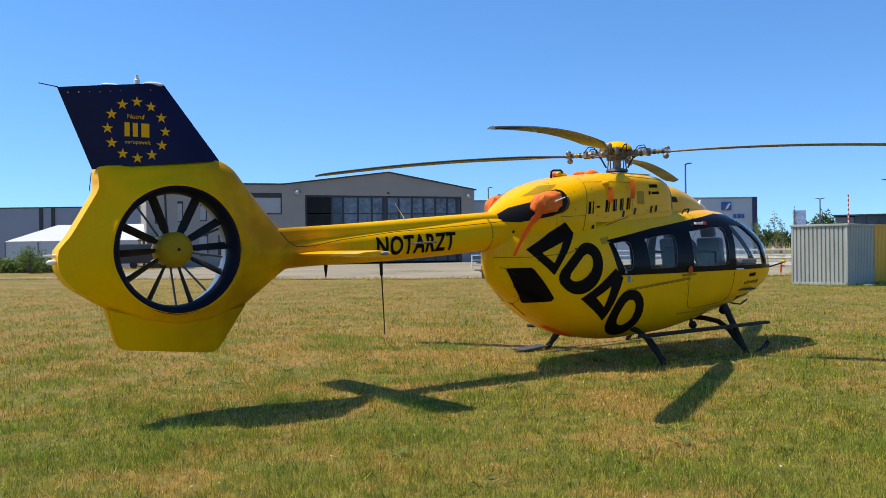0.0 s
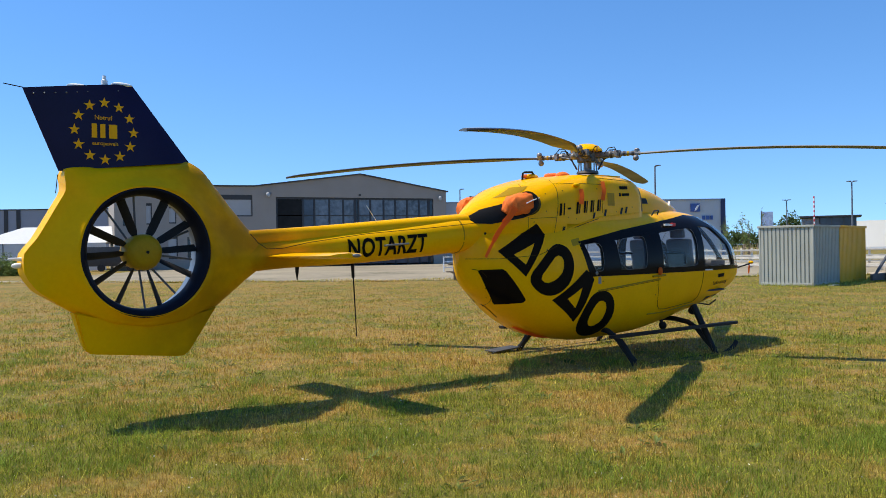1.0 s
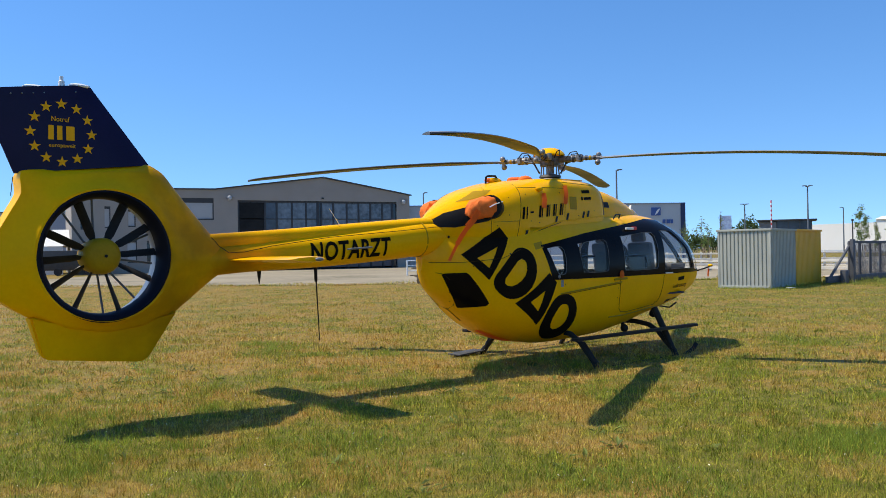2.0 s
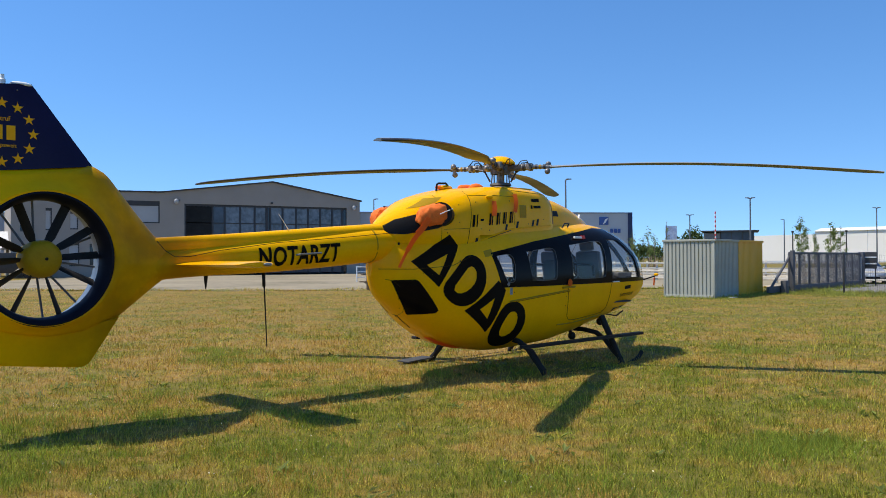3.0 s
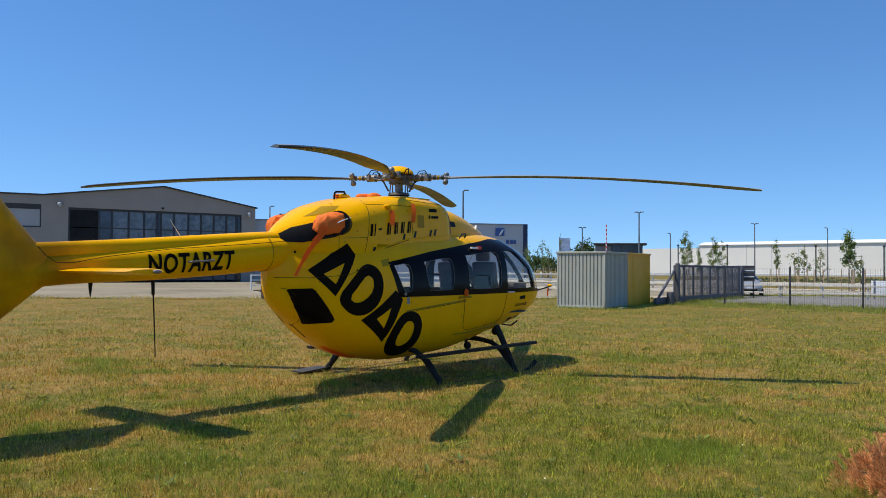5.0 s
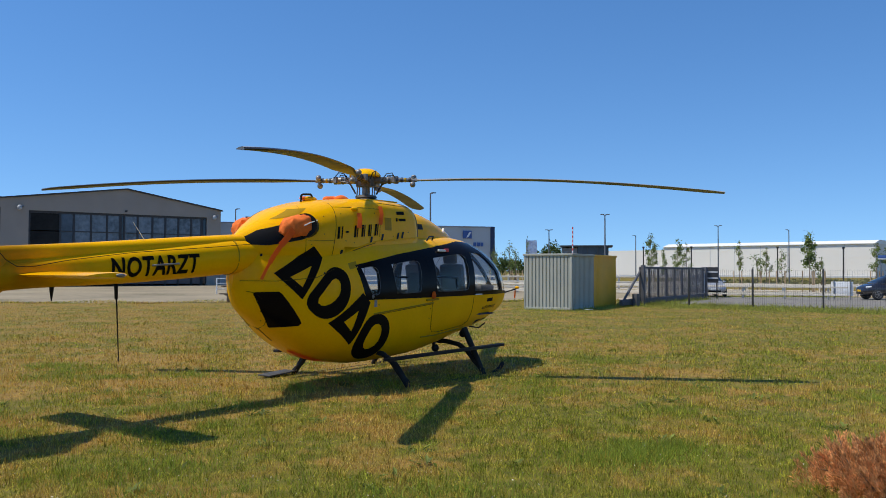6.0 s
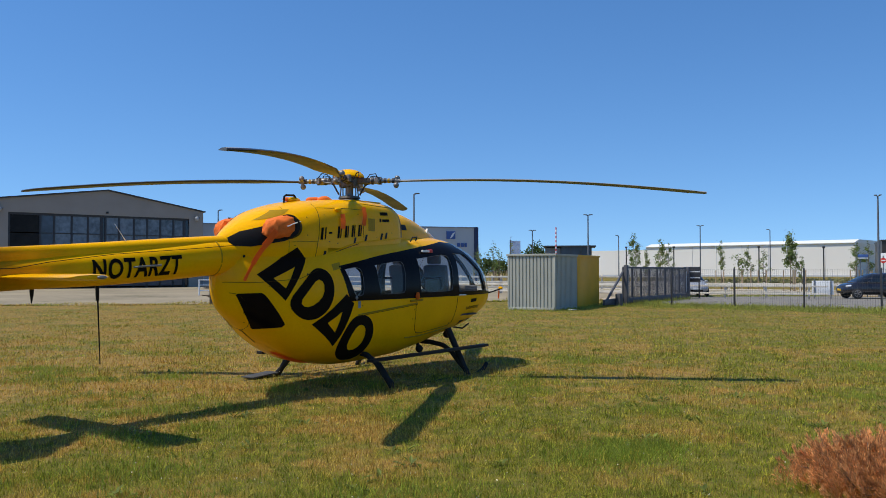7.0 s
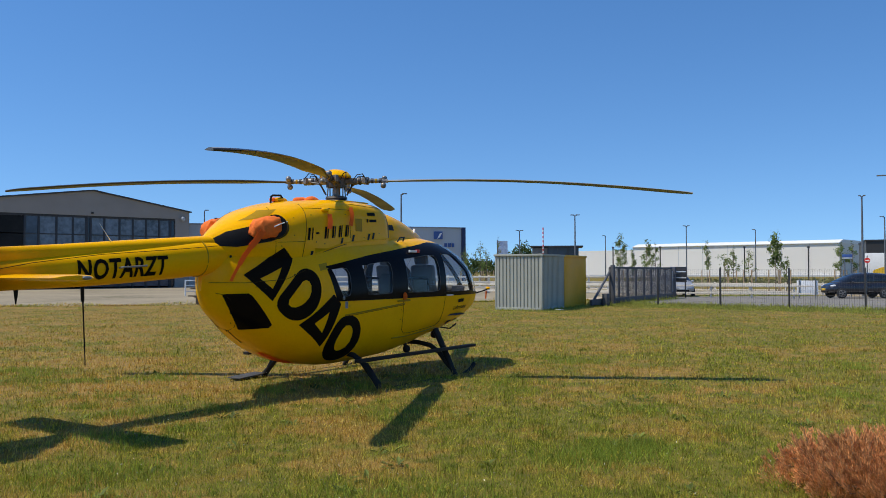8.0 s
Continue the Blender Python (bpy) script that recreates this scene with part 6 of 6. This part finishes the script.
# white railing and a low trestle on the yard behind the helicopter
t = thing("white_railing", pose(2.4, 62, 0, 0, 0, 8), "low white metal railing on the yard", "railing")
for z in (0.35, 0.75, 1.1):
    part("rail", tube(bmesh.new(), [(-0.3, 0, z), (7, 0, z)], 0.03, 8), M["white"], t)
for k in range(4):
    part("post", tube(bmesh.new(), [(-0.3 + 2.43 * k, 0, 0), (-0.3 + 2.43 * k, 0, 1.15)], 0.05, 8), M["white"], t)
t = thing("trestle", pose(2.15, 45.6, 0, 0, 0, 10), "low dark timber trestle bench on the yard", "bench")
part("top_board", box(bmesh.new(), (-0.35, -0.25, 0.82), (2.2, 0.25, 0.9), 0.01), M["bark"], t)
for q in (-0.55, 0.55):
    part("seat_board", box(bmesh.new(), (-0.35, q - 0.13, 0.42), (2.2, q + 0.13, 0.48), 0.01), M["bark"], t)
for x in (0.0, 1.85):
    part("leg_frame", box(bmesh.new(), (x - 0.05, -0.2, 0), (x + 0.05, -0.12, 0.82), 0.01), M["bark"], t)
    part("leg_frame", box(bmesh.new(), (x - 0.05, 0.12, 0), (x + 0.05, 0.2, 0.82), 0.01), M["bark"], t)
    part("cross_bar", box(bmesh.new(), (x - 0.04, -0.6, 0.34), (x + 0.04, 0.6, 0.419), 0.01), M["bark"], t)

# signs
t = thing("notice_board", pose(37.6, 41.5, 0, 0, 0, -44), "low white notice board on two posts", "sign")
part("board", box(bmesh.new(), (-0.6, -0.03, 0.25), (0.6, 0.03, 1.1), 0.01), M["white"], t)
for s in (-0.45, 0.45):
    part("post", tube(bmesh.new(), [(s, -0.065, 0), (s, -0.065, 1.2)], 0.03, 8), M["pole"], t)
t = thing("direction_sign", pose(42.1, 42.95, 0, 0, 0, -44), "blue and white direction sign on posts", "sign")
part("board", box(bmesh.new(), (-0.3, -0.03, 2.55), (0.3, 0.03, 2.74), 0.01), M["sign_blue"], t)
part("border", box(bmesh.new(), (-0.3, -0.02, 2.47), (0.3, 0.04, 2.54), 0.005), M["white"], t)
for s in (-0.15, 0.22):
    part("post", tube(bmesh.new(), [(s, 0.06, 0), (s, 0.06, 2.75)], 0.035, 8), M["pole"], t)
t = thing("no_entry_sign", pose(50.0, 49.1, 0, 0, 0, -45), "round red no-entry sign on a pole", "sign")
part("disc", tube(bmesh.new(), [(0, -0.05, 2.45), (0, -0.03, 2.45)], 0.2, 24), M["red"], t)
part("white_bar", box(bmesh.new(), (-0.14, -0.065, 2.41), (0.14, -0.052, 2.49)), M["white"], t)
part("pole", tube(bmesh.new(), [(0, 0, 0), (0, 0, 2.8)], 0.035, 8), M["pole"], t)
t = thing("tarpaulin_truck", pose(67.06, 63.04, 0, 0, 0, -45), "white truck with a yellow and black tarpaulin", "truck")
part("box", box(bmesh.new(), (-2.2, 0, 1.0), (6, 2.4, 3.4), 0.05), M["white"], t)
part("yellow_panel", prism(bmesh.new(), [(-1.6, 1.25), (5.8, 1.25), (5.8, 2.2), (4.4, 2.75), (2.6, 2.95), (1.2, 2.7), (0.2, 2.2), (-0.8, 2.0), (-1.5, 1.7)], -0.03, -0.004), M["plate"], t, "yellow print on the tarpaulin")
part("black_print", prism(bmesh.new(), [(1.5, 2.35), (2.1, 2.7), (2.7, 2.55), (2.6, 2.1), (1.9, 1.95)], -0.06, -0.034), M["trim_dark"], t)
part("chassis", box(bmesh.new(), (-2.0, 0.2, 0.5), (6, 2.2, 1.0), 0.05), M["trim_dark"], t)
for x in (-1, 4.5):
    part("wheel", tube(bmesh.new(), [(x, 0.05, 0.5), (x, 0.35, 0.5)], 0.5, 18), M["rubber"], t)


# cars
def car(name, m, paint, label, plate, scale=1.0):
    t = thing(name, m, label, "car")
    H = Hull([(-2.05, 0.55, 0.95, 0.60, 2.6), (-1.95, 0.32, 1.02, 0.78, 3.2), (-1.3, 0.24, 1.02, 0.86, 3.8), (0, 0.22, 0.98, 0.875, 4), (1.2, 0.24, 0.98, 0.85, 3.6), (1.7, 0.28, 0.88, 0.79, 3.2), (1.96, 0.34, 0.72, 0.66, 2.8), (2.03, 0.45, 0.60, 0.45, 2.2)])
    C = Hull([(-2.02, 0.75, 1.10, 0.62, 2.6), (-1.85, 0.7, 1.38, 0.69, 3.0), (-1.4, 0.6, 1.50, 0.72, 3.2), (-0.5, 0.5, 1.555, 0.735, 3.2), (0.1, 0.5, 1.52, 0.73, 3.2), (0.6, 0.6, 1.37, 0.73, 3.0), (1.05, 0.7, 1.15, 0.74, 2.8), (1.4, 0.75, 0.99, 0.72, 2.6)])
    part("body", H.mesh(36, n=32), paint, t)
    cab = C.mesh(30, n=32)
    part("windows", patch(cab, [(-1.78, 1.02), (-1.62, 1.34), (-0.5, 1.44), (0.10, 1.41), (0.55, 1.24), (0.92, 1.01)], 0, 0.006), M["pane_dark"], t)
    part("windscreen", patch(cab, [(0.22, 1.42), (0.22, 1.52), (1.20, 1.12), (1.20, 1.0), (0.98, 1.0), (0.60, 1.25)], 0, 0.008), M["pane_dark"], t)
    part("cabin", cab, paint, t)
    for x in (-0.62, -1.42, 0.42):
        for q in (-1, 1):
            part("door_pillar", tube(bmesh.new(), [(x, q * (C.side(x, 1.0) + 0.006), 1.0), (x - 0.03, q * (C.side(x, 1.25) + 0.006), 1.25), (x - 0.05, q * (C.side(x, 1.42) + 0.004), 1.42)], 0.03, 6), paint, t)
    for q in (-1, 1):
        part("sill_strip", box(bmesh.new(), (-0.9, q * 0.872 - 0.02, 0.30), (0.9, q * 0.872 + 0.02, 0.38), 0.01), M["black"], t)
        for x in (0.42, -0.62):
            part("door_gap", tube(bmesh.new(), [(x, q * (H.side(x, 0.45) + 0.002), 0.45), (x, q * (H.side(x, 0.70) + 0.002), 0.70), (x, q * (H.side(x, 0.90) + 0.002), 0.90)], 0.008, 5), M["black"], t)
        part("door_handle", box(bmesh.new(), (-0.45, q * 0.87 - 0.03, 0.80), (-0.25, q * 0.87 + 0.03, 0.84), 0.01), paint, t)
    for x in (-1.28, 1.28):
        for s in (-1, 1):
            w = part("wheel", tube(bmesh.new(), [(x, s * 0.70, 0.31), (x, s * 0.72, 0.31), (x, s * 0.86, 0.31), (x, s * 0.88, 0.31)], [0.28, 0.31, 0.31, 0.28], 24), M["rubber"], t)
            bm = tube(bmesh.new(), [(x, s * 0.885, 0.31), (x, s * 0.89, 0.31)], 0.06, 12)
            for k in range(5):
                a = 2 * math.pi * k / 5
                tube(bm, [(x, s * 0.887, 0.31), (x + 0.19 * math.cos(a), s * 0.885, 0.31 + 0.19 * math.sin(a))], 0.028, 6)
            for k in range(20):
                a, b = 2 * math.pi * k / 20, 2 * math.pi * (k + 1) / 20
                tube(bm, [(x + 0.2 * math.cos(a), s * 0.884, 0.31 + 0.2 * math.sin(a)), (x + 0.2 * math.cos(b), s * 0.884, 0.31 + 0.2 * math.sin(b))], 0.016, 5)
            part("rim", bm, M["metal"], w)
    for s in (-1, 1):
        part("headlight", ball(bmesh.new(), (1.62, s * 0.64, 0.75), 0.17, (1.7, 0.75, 0.5)), M["lamp_glass"], t)
        part("wing_mirror", ball(bmesh.new(), (0.65, s * 0.92, 1.0), 0.1, (0.8, 1, 0.7)), paint, t)
    part("grille", box(bmesh.new(), (1.94, -0.4, 0.34), (2.02, 0.4, 0.46), 0.02), M["black"], t)
    part("number_plate", box(bmesh.new(), (2.02, -0.26, 0.48), (2.045, 0.26, 0.60), 0.005), plate, t, "plain plate")
    return t


car("parked_car", pose(40.71, 40.79, 0.02, 0, 0, 160), M["car_paint"], "dark navy hatchback parked on the road", M["plate"])
car("parked_car", pose(33.2, 48.7, 0.02, 0, 0, -112), M["silver"], "silver car standing behind the gate", M["white"])
t = thing("slatted_panel", pose(30.48, 44.94, 0, 0, 0, -35), "dark panel with two pale stripes on posts by the gate", "panel")
part("board", box(bmesh.new(), (0.0, -0.05, 1.0), (0.75, 0.05, 1.95), 0.02), M["trim_dark"], t)
for z in (1.25, 1.62):
    part("stripe", box(bmesh.new(), (0.03, -0.075, z), (0.72, -0.052, z + 0.07)), M["white"], t)
for x in (0.08, 0.67):
    part("post", box(bmesh.new(), (x - 0.04, 0.052, 0), (x + 0.04, 0.13, 1.9), 0.008), M["trim_dark"], t)
tagged(part("paper_scrap", box(bmesh.new(), (-0.22, -0.08, 0.03), (0.22, 0.08, 0.05), 0.008, Matrix.Translation((16.6, 33.0, 0)) @ Matrix.Rotation(0.5, 4, "Z")), M["white"]), "white scrap of sheeting lying by the container", "scrap")

# dried conifer shrub in the foreground
rng = random.Random(77)
t = thing("dry_shrub", pose(5.36, 4.92, 0), "withered rusty brown conifer shrub", "shrub")
bm = bmesh.new()
sprays = []
for k in range(900):
    a, el = rng.uniform(0, 6.28), math.asin(rng.uniform(0.0, 0.99))
    r = rng.uniform(0.62, 0.98) * (0.93 + 0.08 * math.sin(3 * a + 1) + 0.06 * math.sin(8 * a))
    base = Vector((0.98 * r * math.cos(a) * math.cos(el), 0.98 * r * math.sin(a) * math.cos(el), 0.02 + 0.37 * r * math.sin(el)))
    ax = (Vector((base.x, base.y, 0)) * 0.55 + Vector((rng.gauss(0, 0.28), rng.gauss(0, 0.28), 0.75))).normalized()
    e = base + ax * rng.uniform(0.07, 0.19)
    if k % 3 == 0 and el > 0.35:
        tube(bm, [(base.x * 0.1, base.y * 0.1, 0.02), (base.x * 0.5, base.y * 0.5, 0.02 + base.z * 0.62), base, e], [0.010, 0.007, 0.004, 0.002], 5)
    sprays.append((base, e))
tagged(part("twigs", bm, M["bark"], t), kind="stuff")
vs, fs = [], []
for base, e in sprays:
    ax = (e - base).normalized()
    fan = ax.orthogonal().normalized()
    fan.rotate(Matrix.Rotation(rng.uniform(0, 6.28), 3, ax))
    wide = rng.uniform(0.02, 0.045)
    for j in range(130):
        f = rng.uniform(0.0, 1.0) ** 0.8
        off = rng.gauss(0, wide) * (1.05 - 0.75 * f)
        c = base + (e - base) * f + fan * off + Vector((rng.gauss(0, 0.007), rng.gauss(0, 0.007), rng.gauss(0, 0.007)))
        d = (ax + fan * (off * 14) + Vector((rng.gauss(0, 0.22), rng.gauss(0, 0.22), rng.gauss(0, 0.22)))).normalized()
        n = d.cross(Vector((rng.gauss(0, 1), rng.gauss(0, 1), rng.gauss(0, 1)))).normalized()
        q = rng.uniform(0.018, 0.045)
        k = len(vs)
        vs += [c, c + d * q * 0.5 + n * 0.0032, c + d * q, c + d * q * 0.5 - n * 0.0032]
        fs.append((k, k + 1, k + 2, k + 3))
me = bpy.data.meshes.new("needles")
me.from_pydata(vs, [], fs)
me.materials.append(M["needle_dry"])
ob = new("needles", me)
ob.parent = t

# ---- grass blades over the meadow in front of the camera ----
gr = np.random.RandomState(3)


def grass(name, n, r0, r1, h0, h1, w0, w1, lean, seed_label):
    """Single-triangle blades, thinning out with distance."""
    nc = n // 11
    cr = r0 * (r1 / r0) ** gr.rand(nc) * np.exp(gr.normal(0, 0.06, nc))
    ca = np.radians(np.where(gr.rand(nc) < 0.88, gr.uniform(-31, 50, nc), 9.5 + gr.normal(0, 48, nc)))
    ch = gr.gamma(2.6, 0.38, nc)
    pick = gr.randint(0, nc, n)
    r = cr[pick]
    spread = 0.018 + 0.004 * r
    x = r * np.sin(ca[pick]) + gr.normal(0, 1, n) * spread
    y = r * np.cos(ca[pick]) + gr.normal(0, 1, n) * spread
    yaw, tilt = gr.uniform(0, 2 * np.pi, n), np.abs(gr.normal(0, lean, n))
    h = gr.uniform(h0, h1, n) * np.clip(ch[pick], 0.35, 2.7) * (0.8 + 0.2 * np.sin(x * 2.1 + 3 * np.cos(y * 1.3)) * np.cos(y * 1.7 + x))
    w = gr.uniform(w0, w1, n) * np.clip(r / 6, 1, 3)
    td = gr.uniform(0, 2 * np.pi, n)
    base = np.stack([x, y, np.full(n, -0.003)], 1)
    side = np.stack([np.cos(yaw) * w, np.sin(yaw) * w, np.zeros(n)], 1)
    tip = base + np.stack([np.cos(td) * np.sin(tilt) * h, np.sin(td) * np.sin(tilt) * h, np.cos(tilt) * h], 1)
    co = np.stack([base - side, base + side, tip], 1).reshape(-1, 3)
    me = bpy.data.meshes.new(name)
    me.vertices.add(3 * n)
    me.vertices.foreach_set("co", co.astype(np.float32).ravel())
    me.loops.add(3 * n)
    me.loops.foreach_set("vertex_index", np.arange(3 * n, dtype=np.int32))
    me.polygons.add(n)
    me.polygons.foreach_set("loop_start", np.arange(0, 3 * n, 3, dtype=np.int32))
    me.update()
    me.validate()
    me.materials.append(M["blades"])
    return tagged(new(name, me), seed_label, "grass", kind="stuff")


grass("short_grass", 620000, 3.4, 10, 0.022, 0.066, 0.0017, 0.0035, 1.55, "short patchy meadow grass, green and straw")
grass("farther_grass", 600000, 9.5, 45, 0.024, 0.07, 0.0017, 0.0034, 1.25, "short patchy meadow grass, drier farther off")
grass("grass_stalks", 30000, 3.6, 24, 0.06, 0.13, 0.0009, 0.0018, 0.5, "taller thin grass stalks")


# lush green tufts scattered in the short turf
tuft_rng = random.Random(12)
spots = [(4.0, 7.0), (3.75, 6.85), (4.3, 7.1), (4.15, 6.9), (3.55, 6.75), (4.5, 7.15), (-2.23, 7.22), (-0.08, 7.67), (-0.7, 7.56), (-0.78, 11.5), (1.6, 6.1), (-1.2, 6.3)]
for k in range(60):
    a, r = math.radians(tuft_rng.uniform(-28, 46)), tuft_rng.uniform(4.2, 17)
    spots.append((r * math.sin(a), r * math.cos(a)))
vs, fs = [], []
for cx, cy in spots:
    wide = tuft_rng.uniform(0.1, 0.34)
    for j in range(int((2000 if cx > 3 and cx < 5 and cy < 7.5 else 1500) * wide)):
        c = Vector((cx + tuft_rng.gauss(0, wide), cy + tuft_rng.gauss(0, wide * 0.8), -0.002))
        h = tuft_rng.uniform(0.04, 0.115)
        tip = c + Vector((tuft_rng.gauss(0, 0.5) * h, tuft_rng.gauss(0, 0.5) * h, h))
        a = tuft_rng.uniform(0, 6.28)
        w = Vector((math.cos(a), math.sin(a), 0)) * 0.0032
        k = len(vs)
        vs += [c - w, c + w, tip]
        fs.append((k, k + 1, k + 2))
me = bpy.data.meshes.new("grass_tufts")
me.from_pydata(vs, [], fs)
me.materials.append(M["lush"])
tagged(new("grass_tufts", me), "lush fresh green grass tufts", "grass", kind="stuff")

# taller tufts along the fence, the gate and the road's far edge
rng = random.Random(31)
vs, fs = [], []
for (ax0, ay0), (ax1, ay1), cnt, hh, wide in (((20.5, 37.0), (29.5, 44.3), 2600, 0.28, 0.45), ((23.2, 37.6), (31, 25), 3200, 0.26, 0.45), ((30.5, 48.6), (41.5, 45.6), 2600, 0.22, 0.45), ((14.0, 34.3), (15.8, 32.9), 350, 0.14, 0.45), ((15.9, 32.9), (20.2, 37.0), 700, 0.16, 0.45), ((21.6, 36.4), (30.2, 23.6), 5200, 0.13, 0.9)):
    for j in range(cnt * 2):
        u = rng.random()
        c = Vector((ax0 + (ax1 - ax0) * u + rng.gauss(0, wide), ay0 + (ay1 - ay0) * u + rng.gauss(0, wide), 0))
        h = hh * rng.uniform(0.4, 1.2) * (0.6 + 0.4 * math.sin(u * 37 + 2 * math.sin(u * 91)))
        tip = c + Vector((rng.gauss(0, 0.3) * h, rng.gauss(0, 0.3) * h, h))
        w = Vector((rng.uniform(-1, 1), rng.uniform(-1, 1), 0)).normalized() * 0.012
        k = len(vs)
        vs += [c - w, c + w, tip]
        fs.append((k, k + 1, k + 2))
me = bpy.data.meshes.new("verge_grass")
me.from_pydata(vs, [], fs)
me.materials.append(M["verge"])
tagged(new("verge_grass", me), "tall uncut grass along fence and road", "grass", kind="stuff")

# uncut dull strip before the white hall
rng = random.Random(53)
me = leaves(5200, lambda r: Vector((66 + r.uniform(0, 52), 108 - r.uniform(0, 30), abs(r.gauss(0, 0.24)))), 0.26, rng, 0.0)
me.materials.append(M["dull_verge"])
tagged(new("far_verge", me), "uncut dull olive grass strip before the white hall", "grass", kind="stuff")

# dry grass creeping over the yard's near edge
rng = random.Random(47)
vs, fs = [], []
EDGE = [(-60, 58.5), (-26, 52.5), (-2.6, 45.9), (20, 44), (24, 44.4)]
for (ax0, ay0), (ax1, ay1) in zip(EDGE, EDGE[1:]):
    for j in range(int(math.hypot(ax1 - ax0, ay1 - ay0) * 170)):
        u = rng.random()
        c = Vector((ax0 + (ax1 - ax0) * u, ay0 + (ay1 - ay0) * u - 0.6 + abs(rng.gauss(0, 1.0)) * (1 + math.sin(u * 23 + ax0)), 0))
        h = rng.uniform(0.05, 0.16)
        w = Vector((rng.uniform(-1, 1), rng.uniform(-1, 1), 0)).normalized() * 0.014
        k = len(vs)
        vs += [c - w, c + w, c + Vector((rng.gauss(0, 0.5) * h, rng.gauss(0, 0.5) * h, h))]
        fs.append((k, k + 1, k + 2))
me = bpy.data.meshes.new("yard_edge_grass")
me.from_pydata(vs, [], fs)
me.materials.append(M["blades"])
tagged(new("yard_edge_grass", me), "ragged dry grass along the gravel yard", "grass", kind="stuff")

# pale seed heads and small flowers over the turf
rng = random.Random(61)
me = leaves(1500, lambda r: (lambda a, q: Vector((q * math.sin(a), q * math.cos(a), r.uniform(0.03, 0.09))))(math.radians(r.uniform(-30, 48)), 4.0 + 20 * r.random() ** 1.5), 0.008, rng)
me.materials.append(leaf_material("pale_seed_heads", (0.62, 0.58, 0.42)))
tagged(new("seed_heads", me), "tiny pale seed heads and flowers in the grass", "flowers", kind="stuff")

# broad-leaved weeds in the turf
rng = random.Random(21)
vs, fs = [], []
spots = [(-3.75, 11.0), (-3.6, 11.1), (-3.2, 12.4), (-2.5, 9.9), (-1.0, 12.6), (-0.7, 12.9), (4.2, 7.2), (4.6, 7.5)]
spots += [(rng.uniform(-6, 9), rng.uniform(4.2, 15)) for k in range(90)]
for cx, cy in spots:
    for j in range(rng.randint(6, 16)):
        a, ln_, el = rng.uniform(0, 6.28), rng.uniform(0.05, 0.14), rng.uniform(0.2, 0.9)
        b0 = Vector((cx + rng.gauss(0, 0.06), cy + rng.gauss(0, 0.06), 0.005))
        d = Vector((math.cos(a) * math.cos(el), math.sin(a) * math.cos(el), math.sin(el)))
        n = Vector((-math.sin(a), math.cos(a), 0)) * ln_ * 0.16
        k = len(vs)
        vs += [b0, b0 + d * ln_ * 0.55 + n, b0 + d * ln_ + Vector((0, 0, -0.02)), b0 + d * ln_ * 0.55 - n]
        fs.append((k, k + 1, k + 2, k + 3))
me = bpy.data.meshes.new("weeds")
me.from_pydata(vs, [], fs)
me.materials.append(leaf_material("weed_leaves", (0.155, 0.19, 0.035)))
tagged(new("weeds", me), "scattered low broad-leaved green weeds", "weeds", kind="stuff")
